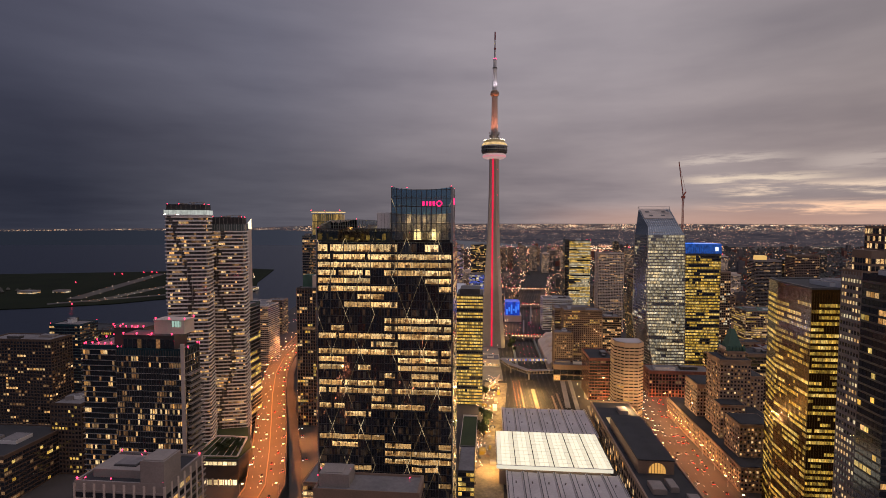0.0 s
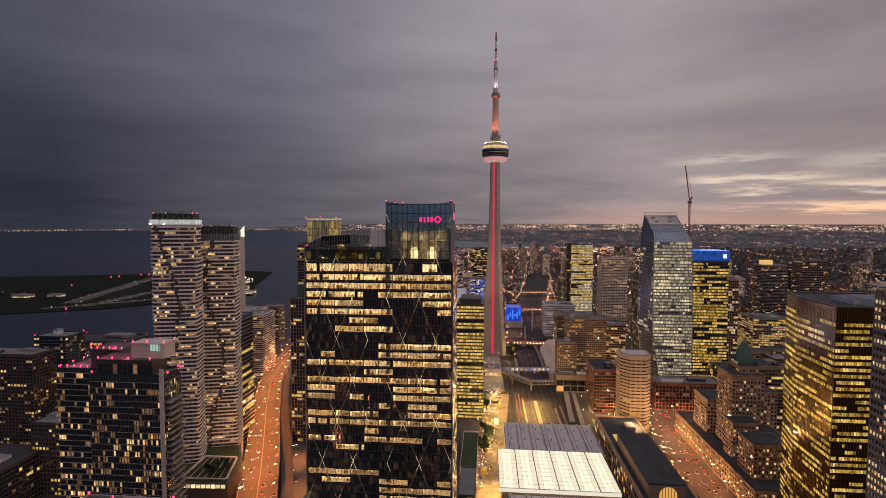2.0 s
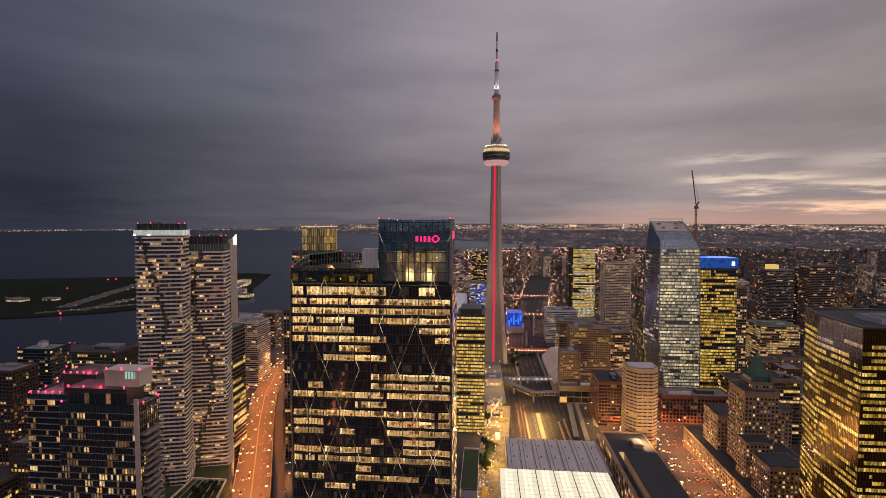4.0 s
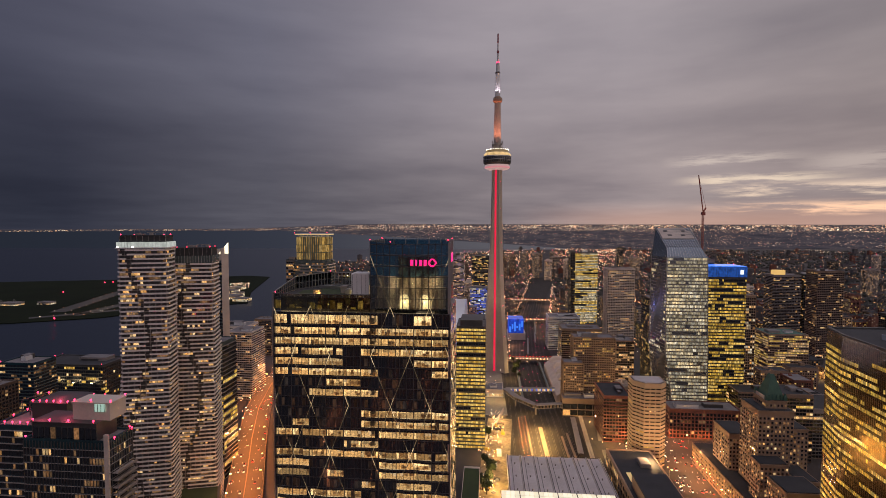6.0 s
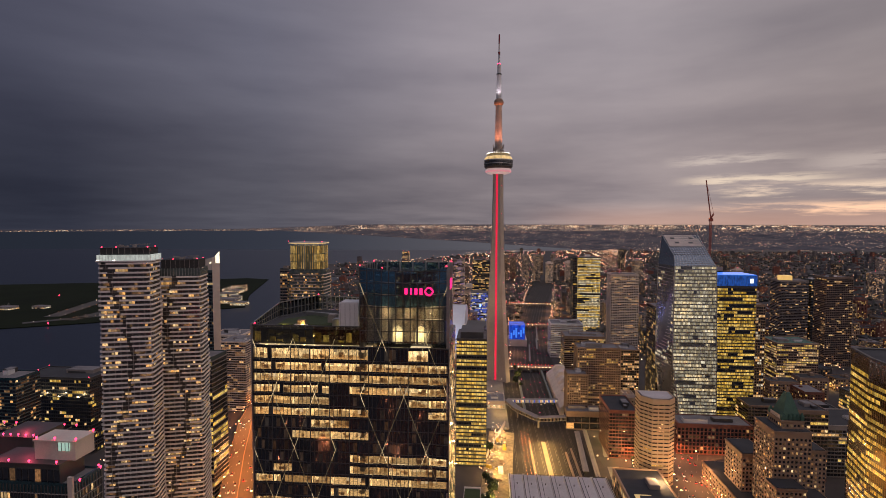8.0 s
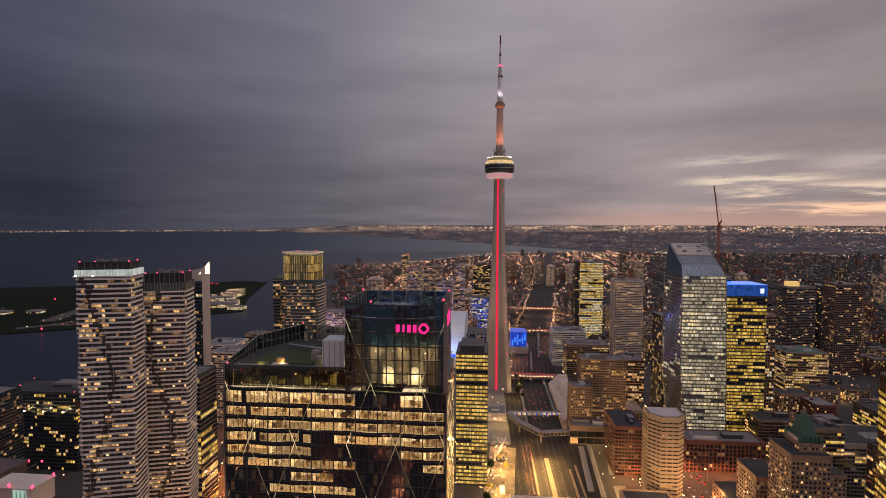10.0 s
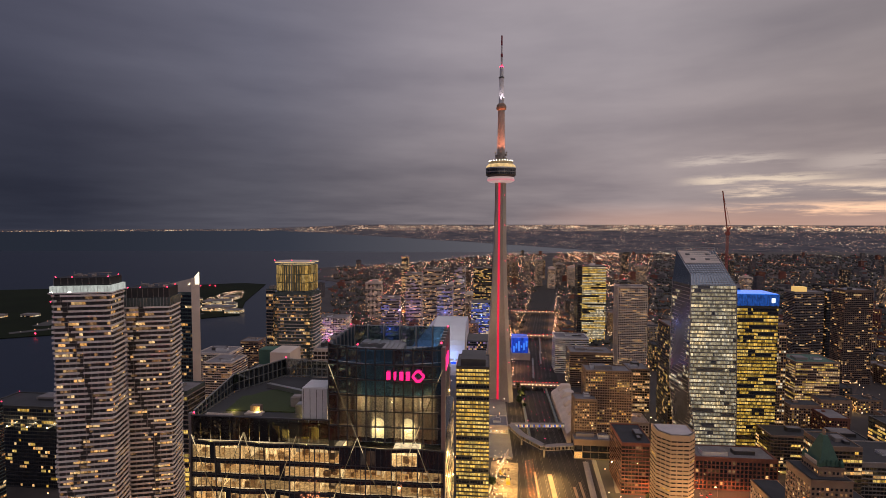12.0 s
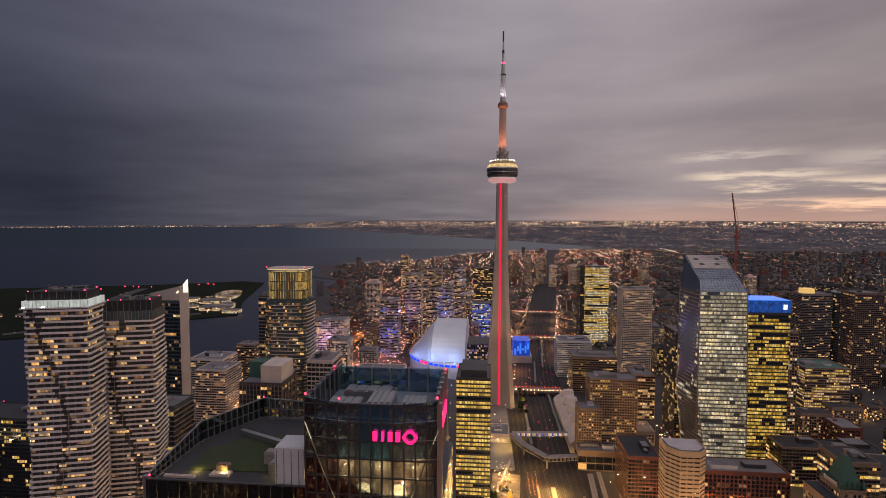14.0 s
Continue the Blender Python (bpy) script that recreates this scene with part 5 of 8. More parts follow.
def condo(name, label, x, y, w, d, h, crown, seed):
    r = random.Random(seed)
    root = thing(name, label, "apartment tower", x, y, 0, 16, "pair of condominium towers")
    fl = 3.32
    n = int(h / fl)
    b = MB()
    b.prism(rect(w - 3.0, d - 3.0), -1, h)
    part("core", b, M_GREYG, root)
    glaze(root, rect(w - 3.0, d - 3.0), 0, n * fl, fl, 2.05, [M_GREYG, M_WARM, M_WARM, M_WARMD], 0.2, 0.1, 0.9, 0.12, picks=160, run=0.45, seed=seed)
    # walls between rooms
    piers(root, rect(w - 3.0, d - 3.0), 0, n * fl, 4.1, M_CONCD, 0.35, 0.12, "party_wall")
    s = MB()
    for f in range(1, n + 1):
        ph = f * 0.31 + seed
        bw, bd = w + 0.55 * math.sin(ph), d + 0.5 * math.cos(ph * 0.8)
        z = f * fl - 1.25
        ring = rounded(bw, bd, 2.6 + 1.2 * math.sin(ph * 1.7), 4, 0.35 * math.sin(ph * 1.3), 0.0)
        inner = rounded(bw - 1.0, bd - 1.0, 2.2, 4, 0.35 * math.sin(ph * 1.3), 0.0)
        g0 = (0.12 + 0.45 * (0.5 + 0.5 * math.sin(ph * 0.45)) + r.uniform(-0.05, 0.05)) * bw - bw / 2
        g1 = g0 + r.choice((2.2, 3.4, 4.6))
        b = MB()
        m = len(ring)
        for i in range(m):
            p, q = ring[i], ring[(i + 1) % m]
            pi, qi = inner[i], inner[(i + 1) % m]
            if p[1] < -bd / 2 + 0.01 and q[1] < -bd / 2 + 0.01 and abs(p[1] - q[1]) < 0.01:
                a, c = p[0], q[0]
                for s0, s1 in ((a, max(a, min(g0, c))), (min(c, max(g1, a)), c)):
                    if s1 - s0 > 0.3:
                        b.prism([(s0, p[1]), (s1, p[1]), (s1, pi[1]), (s0, pi[1])], z, z + 1.25)
            else:
                b.prism([p, q, qi, pi], z, z + 1.25)
        part("balcony_band", b, M_BALC, root)
        s.prism(rounded(bw - 0.9, bd - 0.9, 2.2, 3), z, z + 0.3)
    part("balcony_slab", s, M_CONCD, root, kind="stuff")
    z = n * fl
    if crown:
        b = MB()
        b.prism(rect(w + 0.8, d + 0.8), z + 0.6, z + 1.4)
        part("crown_ledge", b, M_WHITE, root)
        b = MB()
        b.prism(rect(w - 0.6, d - 0.6), z + 1.4, z + 5.4)
        lantern = part("crown_lantern", b, L_CROWN, root, "glowing white glass crown")
        for u in (-w / 2 + 1.2, -w / 2 + 11.5):
            b = MB()
            b.box(u - 0.8, -d / 2 - 0.35, z + 1.42, u + 0.8, -d / 2 + 0.1, z + 2.0)
            part("crown_lamp", b, L_WHITE, lantern, "bright lamp at the foot of the crown")
        for k in range(19):
            b = MB()
            u = -(w - 0.6) / 2 + (w - 0.6) * k / 18
            b.box(u - 0.07, -(d - 0.6) / 2 - 0.12, z + 1.4, u + 0.07, -(d - 0.6) / 2, z + 5.4)
            part("crown_mullion", b, M_STEEL, lantern)
    else:
        b = MB()
        b.prism(rect(w - 0.8, d - 0.8), z, z + 6.2)
        screen = part("crown_screen", b, M_GREENG, root)
        for k in range(15):
            b = MB()
            u = -(w - 0.8) / 2 + (w - 0.8) * k / 14
            b.box(u - 0.12, -(d - 0.8) / 2 - 0.15, z, u + 0.12, -(d - 0.8) / 2, z + 6.2)
            part("crown_mullion", b, M_STEEL, screen)
    b = MB()
    top = z + (10.2 if crown else 12.6)
    b.prism(rect(w - 3.5, d - 5), z + 5.4, top)
    b.prism(rect(w - 4.1, d - 5.6), top, top + 0.3)
    penthouse = part("penthouse", b, M_SOOT, root, "black plant storey on the roof")
    for k in range(9):
        b = MB()
        u = -(w - 3.5) / 2 + (w - 3.5) * k / 8
        b.box(u - 0.1, -(d - 5) / 2 - 0.12, z + 6.2, u + 0.1, -(d - 5) / 2, top - 0.1)
        part("panel_joint", b, M_CONCD, penthouse)
    for k in range(6):
        b = MB()
        u, v = r.uniform(-w / 2 + 5, w / 2 - 6), r.uniform(-d / 2 + 5, d / 2 - 6)
        b.box(u, v, top + 0.3, u + r.uniform(1.4, 3.2), v + r.uniform(1.2, 2.4), top + r.uniform(1.2, 2.2))
        part("roof_unit", b, M_CONCD, root)
    for u, tall in ((-w / 4, 4.0), (w / 6, 2.8), (w / 3, 3.4)):
        b = MB()
        b.bar((u, 1, top), (u, 1, top + tall), 0.18)
        part("roof_mast", b, M_CONCD, root)
    b = MB()
    b.bar((0, 0, top + 2.3), (w / 2 - 4, 0, top + 2.6), 0.45)
    b.bar((4, 0, top + 0.3), (4, 0, top + 2.5), 0.5)
    b.bar((w / 2 - 6, 0, top + 0.3), (w / 2 - 6, 0, top + 2.5), 0.4)
    part("roof_crane", b, M_CONCD, root)
    for px, py in ((-w / 2 + 2.5, -d / 2 + 3.2), (-w / 6, -d / 2 + 3.2), (w / 2 - 3, -d / 2 + 3.2), (w / 2 - 3, d / 2 - 4)):
        b = MB()
        b.ball((px, py, top + 0.75), 0.5)
        part("beacon", b, L_RED, root, "red aircraft warning light")


M_SOOT = surface("soot_black_cladding", (0.03, 0.029, 0.031), (0.018, 0.018, 0.02), 0.6, vary=0.2)
condo("condominium_tower", "tall pale condominium tower with banded balconies and glowing crown", -265.5, 429.6, 35.5, 22, 226, True, 3)
condo("condominium_tower", "tall pale condominium tower with wavy balconies and black roof storey", -247.8, 467, 31, 24, 215.5, False, 8)

# ---------------- podium under the condominiums ----------------
def podium():
    root = thing("podium_building", "low podium with planted roof and brightly lit ground floor", "building", -240, 415)
    b = MB()
    b.prism([(-26, -24), (34, -20), (35, 4), (20, 30), (10, 50), (-26, 50)], 5.5, 22)
    part("wall", b, M_DARK, root)
    b = MB()
    b.prism([(-24, -22), (32, -18), (33, 4), (18, 30), (8, 48), (-24, 48)], -1, 5.5)
    part("base", b, M_DARK, root)
    b = MB()
    for k in range(14):
        b.face(((-23 + k * 4, -24.3 + k * 0.28, 0.5), (-19.6 + k * 4, -24.0 + k * 0.28, 0.5), (-19.6 + k * 4, -24.0 + k * 0.28, 5.0), (-23 + k * 4, -24.3 + k * 0.28, 5.0)))
    for k in range(14):
        b.face(((-23 + k * 4, -24.4 + k * 0.28, 17.5), (-19.6 + k * 4, -24.1 + k * 0.28, 17.5), (-19.6 + k * 4, -24.1 + k * 0.28, 20.5), (-23 + k * 4, -24.4 + k * 0.28, 20.5)))
    part("glazing", b, L_CEIL, root, "brightly lit shop front", kind="stuff")
    b = MB()
    b.prism([(-24, -22), (32.5, -18.5), (33.5, 4), (18.5, 29.5), (8.5, 48), (-24, 48)], 22, 22.8)
    part("roof_garden", b, M_GRASS, root, "planted roof garden")
    b = MB()
    b.bar((-6, -18, 23), (2, 4, 31), 1.2)
    b.bar((2, 4, 31), (30, 4, 31), 1.2)
    b.bar((30, 4, 31), (31, -16, 23), 1.2)
    b.bar((-6, -18, 23), (31, -16, 23), 0.8)
    for k in range(1, 6):
        b.bar((-6 + 6.2 * k, -18 + 0.3 * k, 23), (2 + 4.7 * k, 4, 31), 0.35)
    part("roof_canopy", b, M_CONC, root, "pale sloping canopy frame")
    for k in range(11):
        b = MB()
        b.box(-23 + k * 5, -25.2 + k * 0.35, -1, -22.2 + k * 5, -24.4 + k * 0.35, 6)
        part("column", b, M_CONC, root)


podium()


# ---------------- wedge-topped slim tower ----------------
def wedge_tower():
    root = thing("slim_tower", "slim glass condominium tower with glowing wedge top", "apartment tower", -298, 590, 0, 0)
    poly = [(-17, -14), (13, -15), (17, -10), (3, 14), (-14, 14)]
    b = MB()
    b.prism(poly, -1, 206)
    part("wall", b, M_GREENG, root)
    glaze(root, poly, 3, 204, 3.4, 2.6, [M_BLACKG, M_WARM, M_WARMD], 0.14, 0.7, 0.5, 0.3, picks=90, run=0.3, seed=31)
    bands(root, poly, 3, 204, 3.4, M_GREENG, 0.12, 0.45)
    b = MB()
    b.prism([(12.6, -15.7), (17.5, -10.2), (14.8, -5.5), (10.5, -12)], -1, 213)
    part("concrete_spine", b, M_CONC, root, "pale concrete spine")
    b = MB()
    b.prism([(-17, -14, 206), (12.5, -15, 206), (16.8, -10, 206), (3, 14, 206), (-14, 14, 206)], 0, 0, poly2=[(-17, -14, 212), (12.5, -15, 219), (16.8, -10, 221), (3, 14, 213), (-14, 14, 210)])
    part("sloping_roof", b, M_CONC, root)
    b = MB()
    b.prism([(9.5, -16.2, 212.8), (17.7, -10.4, 212.8), (17.3, -9.8, 212.8), (9.1, -15.6, 212.8)], 0, 0, poly2=[(17.0, -10.9, 224.4), (17.7, -10.4, 224.8), (17.3, -9.8, 224.8), (16.6, -10.3, 224.4)])
    part("glowing_wedge", b, lamp_mat("wedge_light", (1.0, 0.86, 0.6), 1.5), root, "glowing triangular roof end")


wedge_tower()


# ---------------- tower with gold-lit crown beside the harbour ----------------
def crowned_tower():
    root = thing("crowned_tower", "rounded grey-green condominium tower with gold-lit crown", "apartment tower", -195, 608, 0, 0)
    poly = rounded(40, 32, 9, 4)
    b = MB()
    b.prism(poly, -1, 205)
    part("wall", b, M_GREENG, root)
    glaze(root, rect(36, 30.5), 2, 204, 3.3, 1.7, [M_GREENG, M_WARM, M_WARMD, M_WARMD], 0.36, 0.4, 0.8, 0.2, off=1.1, picks=90, run=0.3, seed=41)
    me = MB()
    me.prism(rounded(41.4, 33.4, 9.5, 4), 0, 0.75)
    dat = me.data("balcony_band", M_CONC)
    for f in range(61):
        o = new("balcony_band", dat)
        o.parent = root
        o.matrix_local = Matrix.Translation((0.5 * math.sin(f * 0.33), 0, 3.3 * f + 2))
    b = MB()
    b.prism(rounded(35, 28, 8, 4), 205, 231)
    part("crown", b, M_GREENG, root)
    gold = lit_room("gold_crown_light", (1.0, 0.58, 0.14), (1.0, 0.68, 0.26), 0.42, 0.3, 0.25)
    for k in range(20):
        a = 2 * math.pi * k / 20
        b = MB()
        b.box(-0.35, -0.2, 205, 0.35, 0.2, 231)
        o = part("crown_fin", b, M_STEEL, root)
        o.matrix_local = Matrix.Translation((17.9 * math.cos(a), 14.3 * math.sin(a), 0)) @ Matrix.Rotation(a + math.pi / 2, 4, "Z")
    ring = rounded(36.2, 29.2, 8.4, 4)
    for z0, z1, col in ((222.5, 230.5, gold), (214.2, 221.7, gold), (206.2, 213.4, gold)):
        b = MB()
        for i in range(len(ring)):
            p, q = Vector(ring[i]), Vector(ring[(i + 1) % len(ring)])
            n = max(1, int((q - p).length / 2.2))
            for k in range(n):
                a, c = p.lerp(q, k / n + 0.04), p.lerp(q, (k + 1) / n - 0.04)
                b.face(((a.x, a.y, z0), (c.x, c.y, z0), (c.x, c.y, z1), (a.x, a.y, z1)))
        part("crown_glow", b, col, root, "gold-lit crown glazing", "stuff")
    b = MB()
    b.prism(rounded(39, 31, 9, 4), 233.6, 234.1)
    part("roof_canopy", b, M_CONC, root, "oversailing roof canopy")
    b = MB()
    b.prism(rounded(38.6, 30.6, 9, 4), 233.0, 233.58)
    part("canopy_light", b, lamp_mat("gold_canopy_light", (1.0, 0.7, 0.3), 0.9), root, "gold light under the canopy edge")
    for k in range(8):
        a = 2 * math.pi * k / 8
        b = MB()
        b.box(16 * math.cos(a) - 0.4, 12.5 * math.sin(a) - 0.4, 230.5, 16 * math.cos(a) + 0.4, 12.5 * math.sin(a) + 0.4, 233.6)
        part("canopy_post", b, M_STEEL, root)
    for px, py in ((-18, -12), (18, -12), (0, -14)):
        b = MB()
        b.ball((px, py, 235.4), 0.6)
        part("beacon", b, L_RED, root, "red aircraft warning light")


crowned_tower()
block("harbour_apartments", "slim companion tower with a lit roof canopy", -234, -218, 622, 20, 203, M_GREENG, M_BLACKG, [M_WARM, M_WARMD], 0.2, 3.3, 2.6, band=M_CONCD, seed=42)

# ---------------- dark glass apartment tower with pink roof lights ----------------
AT = block("apartment_tower", "black glass apartment tower with slab edges and red roof lights", -251, -211, 290, 26, 143, M_TEAL, M_BLACKG, [M_WARM, M_WARMD, M_WARMD, M_WARMD, M_WARM], 0.26, 3.35, 1.5, band=M_CONCD, bandh=0.2, bandout=0.9, picks=120, seed=51, beacons=4, roof=M_ROOF, run=0.35, sill=0.5, head=0.3, gap=0.16, plant=False)
DT = block("apartment_tower", "black glass apartment tower with lit flats and pale roof block", -210, -169.5, 266, 15, 148, M_TEAL, M_BLACKG, [M_WARM, M_WARMD, M_WARMD, M_WARMD, M_WARM], 0.27, 3.35, 1.5, band=M_CONCD, bandh=0.2, bandout=0.4, picks=110, seed=52, beacons=4, pier=M_DARK, piersize=0.3, plant=False, run=0.35, sill=0.5, head=0.3, gap=0.16, roof=M_ROOF)
b = MB()
b.box(-17, -6.5, 148, 14, 6, 156)
b.box(-17.5, -7, 156, 14.5, 6.5, 156.5)
pent = part("penthouse", b, M_DARK, DT)
for k in range(11):
    b = MB()
    b.box(-16.2 + k * 2.8, -6.7, 149, -14 + k * 2.8, -6.5, 154)
    part("window", b, M_WARMD if k in (3, 7) else M_BLACKG, pent)
b = MB()
b.box(0, -3, 156.5, 18, 7, 164)
b.box(-0.4, -3.4, 164, 18.4, 7.4, 164.6)
part("roof_block", b, M_CONC, DT, "pale rendered roof block")
b = MB()
b.box(18.6, -8.1, -1, 20.6, -7.1, 152)
part("corner_pier", b, M_CONC, DT)
b = MB()
b.box(11, -3.7, 160.6, 16, -3.4, 164)
sign = part("roof_sign_panel", b, lamp_mat("pale_green_panel", (0.6, 0.9, 0.75), 0.5), DT, "pale green glazed panel")
for k in range(4):
    b = MB()
    b.box(11 + k * 1.6, -3.85, 160.6, 11.15 + k * 1.6, -3.7, 164)
    part("panel_bar", b, M_DARK, sign)
# stepped balconies on the side of the front tower
for k in range(40):
    b = MB()
    b.box(20.4, -6, 3 + k * 3.35, 23.4, 6.5, 3.3 + k * 3.35)
    b.box(23.2, -6, 3.3 + k * 3.35, 23.4, 6.5, 4.3 + k * 3.35)
    part("balcony", b, M_CONCD, DT)
# black plant frame with an open pergola on the rear tower
b = MB()
b.box(-2, -9, 143, 17, 8, 154)
b.box(-2.5, -9.5, 154, 17.5, 8.5, 154.5)
part("plant_storey", b, M_DARK, AT, "black plant storey")
for k in range(9):
    b = MB()
    b.box(-19 + k * 4.6, 2, 143, -18.6 + k * 4.6, 2.4, 151)
    b.box(-19 + k * 4.6, 2, 150.6, -18.6 + k * 4.6, 12, 151)
    part("pergola_frame", b, M_DARK, AT)
LAMPS = [(-249.5 + 4.2 * k, 291, 145.2) for k in range(5)] + [(-232.6 + 3.8 * k, 294.2, 155.4) for k in range(6)] + [(-250 + 6.6 * k, 315, 152) for k in range(7)] + [(-249.5, 300, 145.2), (-249.5, 308, 145.2), (-206, 267, 157.3), (-198, 267, 157.3), (-189, 267, 157.3), (-177, 267, 157.3), (-189, 270.8, 165.4), (-181, 270.8, 165.4), (-171.6, 270.8, 165.4), (-171.6, 280, 165.4), (-168, 268, 150), (-168, 279, 150)]
for px, py, pz in LAMPS:
    e = MB()
    e.lathe([(0.12, pz - 0.9), (0.12, pz - 0.3), (0.42, pz - 0.2), (0.42, pz + 0.35), (0.1, pz + 0.5)], 6, px, py)
    solo("roof_beacon", e, L_RED, "small red light on the roof edge", "roof light", group="red roof lights")
for lx, ly, lz in ((-243, 296, 148), (-236, 306, 150), (-203, 268, 159.5), (-194, 272, 160), (-224, 301, 157.5)):
    glow("roof_red_light", lx, ly, lz, 1400, (1.0, 0.08, 0.16), 0.4)

# near block below
NB = block("near_block", "grey rendered apartment block with dark loggias and flat roof", -164, -126, 183, 26, 116, M_CONCD, M_BLACKG, [M_WARM, M_WARMD], 0.25, 3.3, 4.4, pier=M_CONC, piersize=0.9, band=M_CONCD, bandh=0.6, seed=61, picks=36, beacons=4, roof=M_ROOFD)
b = MB()
b.box(9, -12.9, 116, 18.9, -2, 126)
b.box(9.6, -12.3, 126, 18.3, -2.6, 126.4)
part("roof_tower", b, M_CONCD, NB)
b = MB()
b.box(-15, -8, 116, 6, 5, 119.5)
part("roof_storey", b, M_CONCD, NB)
for px, py, pz in ((-161, 185, 118.5), (-150, 185, 118.5), (-146, 200, 123), (-135, 186, 123), (-152, 206, 118.5)):
    e = MB()
    e.ball((px, py, pz - 1.2), 0.4)
    solo("roof_beacon", e, L_RED, "small red light on the roof edge", "roof light", group="red roof lights")

# towers behind the viewpoint, seen as reflections in the glass fronts
for i, (x0, x1, y0, dd, h, wall) in enumerate(((-190, -140, -130, 40, 175, M_BRICK), (-110, -66, -190, 44, 205, M_BRICK), (-40, 6, -240, 46, 150, M_BROWN), (40, 92, -150, 40, 190, M_BRICK), (120, 170, -220, 50, 230, M_BROWN), (-290, -240, -90, 40, 120, M_CONCD), (-240, -200, -330, 46, 210, M_BROWN), (-20, 30, -420, 50, 240, M_BRICK), (200, 260, -100, 50, 160, M_BROWN), (100, 150, -480, 50, 260, M_CONCD))):
    block("reflected_tower", "red-brown masonry tower with warm lit windows facing the glass fronts", x0, x1, y0, dd, h, wall, M_BLACKG, [M_WARM, M_WARMD, M_OFFICE], 0.24, 3.7, 2.1, seed=500 + i, run=0.15, sill=1.3, head=0.9, gap=0.9, plant=False, beacons=2, group="towers opposite the glass fronts")
# unseen lamps added to redden the fronts of these towers
for lx, ly in ((-165, -50), (-88, -110), (-16, -150), (66, -70), (145, -130), (-220, -240)):
    glow("added_front_glow", lx, ly + 12, 26, 26000, (1.0, 0.3, 0.13), 0.4)

# roof close in front of the office tower
FR = block("brick_block", "dark brick block with grey roof and red edge lights", -72, -27, 200, 15, 108, M_BROWN, M_BLACKG, [M_WARMD, M_WARM], 0.08, 3.6, 3.0, seed=62, plant=False, roof=M_ROOF)
b = MB()
b.box(-21, -4.5, 108, -8, 5, 114)
b.box(-20, -3.5, 114, -11, 4, 114.3)
part("roof_storey", b, M_CONCD, FR)
b = MB()
b.prism([(-22, -11), (-2, -9), (-2, -6), (-22, -6)], -1, 104)
part("curved_wing", b, M_CONCD, FR)
for px, py, pz in ((-71, 208, 115), (-58, 208, 115), (-70.5, 202, 115), (-33, 213, 110), (-27.5, 209, 110), (-27.5, 204, 110)):
    e = MB()
    e.ball((px, py, pz - 1.2), 0.32)
    solo("roof_beacon", e, L_RED, "small red light on the roof edge", "roof light", group="red roof lights")

# buildings at the harbour side
block("hotel_slab", "brown apartment slab with lit windows in a grid", -470, -404, 430, 24, 110, M_SHADEBR, M_BLACKG, [M_WARM, M_WARMD, M_WARMD], 0.18, 3.1, 3.2, pier=M_SHADEBR, piersize=0.7, band=M_SHADEBR, bandh=0.8, seed=71, picks=48)
block("glass_slab", "dark blue-green apartment tower with scattered lit windows", -482, -446, 512, 26, 107, M_TEAL, M_BLACKG, [M_WARM, M_WARMD], 0.22, 3.2, 3.0, band=M_GREENG, seed=72, beacons=2)
block("stone_office", "brown stone office with deep square windows", -378, -350, 400, 30, 62, M_SHADEBR, M_BLACKG, [M_YELL], 0.1, 3.8, 3.2, pier=M_SHADEBR, piersize=1.0, band=M_SHADEBR, bandh=1.4, seed=73)
block("low_office", "long dark office block with curved green roof", -440, -372, 350, 60, 38, M_SHADEBR, M_BLACKG, [M_WARMD, M_WARMD, M_YELL], 0.14, 3.6, 3.2, seed=74, roof=M_ROOFD)
block("office_slab", "dark office with rooftop flood lights beside the harbour", -522, -436, 588, 40, 84, M_DARK, M_BLACKG, [M_YELL, M_WARM], 0.15, 3.9, 2.6, band=M_DARK, seed=75, beacons=4, roof=M_ROOFD)
for lx in (-512, -490, -468, -446):
    e = MB()
    e.box(lx - 1.2, 582, 64.5, lx + 1.2, 588, 65)
    e.box(lx - 0.6, 582.2, 65, lx + 0.6, 583.2, 66.2, 1)
    solo("facade_lamp", e, [M_DARK, L_FLOOD], "yellow flood lamp on a bracket of the dark office", "flood lamp", group="facade lamps")
block("lit_office", "low office with yellow-lit slanting floors", -276, -252, 512, 26, 132, M_GREENG, M_BLACKG, [M_YELL], 0.35, 4, 4, band=M_CONCD, seed=76, run=0.85)
block("apartment_block", "pale apartment block with stacked balconies", -366, -328, 726, 40, 94, M_CONC, M_BLACKG, [M_WARM, M_WARMD], 0.25, 3.1, 3.0, band=M_CONC, bandout=0.8, seed=77, group="harbour apartments")
block("apartment_block", "pale apartment block with stacked balconies", -420, -372, 800, 40, 86, M_CONC, M_BLACKG, [M_WARM, M_WARMD], 0.25, 3.1, 3.0, band=M_CONC, bandout=0.8, seed=78, group="harbour apartments")
block("apartment_block", "brown apartment block beside the water", -434, -402, 955, 30, 67, M_BROWN, M_BLACKG, [M_WARM, M_WARMD], 0.3, 3.1, 3.0, band=M_BROWN, seed=79, group="harbour apartments")
BR = block("brown_tower", "dark brown apartment tower with pale pinkish roof block", -203, -168, 521, 30, 150, M_DARK, M_BLACKG, [M_WARM, M_WARMD, M_YELL], 0.22, 3.6, 3.0, pier=M_BROWN, band=M_DARK, seed=80, plant=False)
b = MB()
b.box(-1, -12, 150, 16, 12, 164)
part("roof_block", b, M_CONC, BR, "pale pinkish roof block")
b = MB()
b.box(-16, 0, 150, -3, 13, 163)
part("roof_tank", b, M_COPPER, BR, "pale green clad roof block")
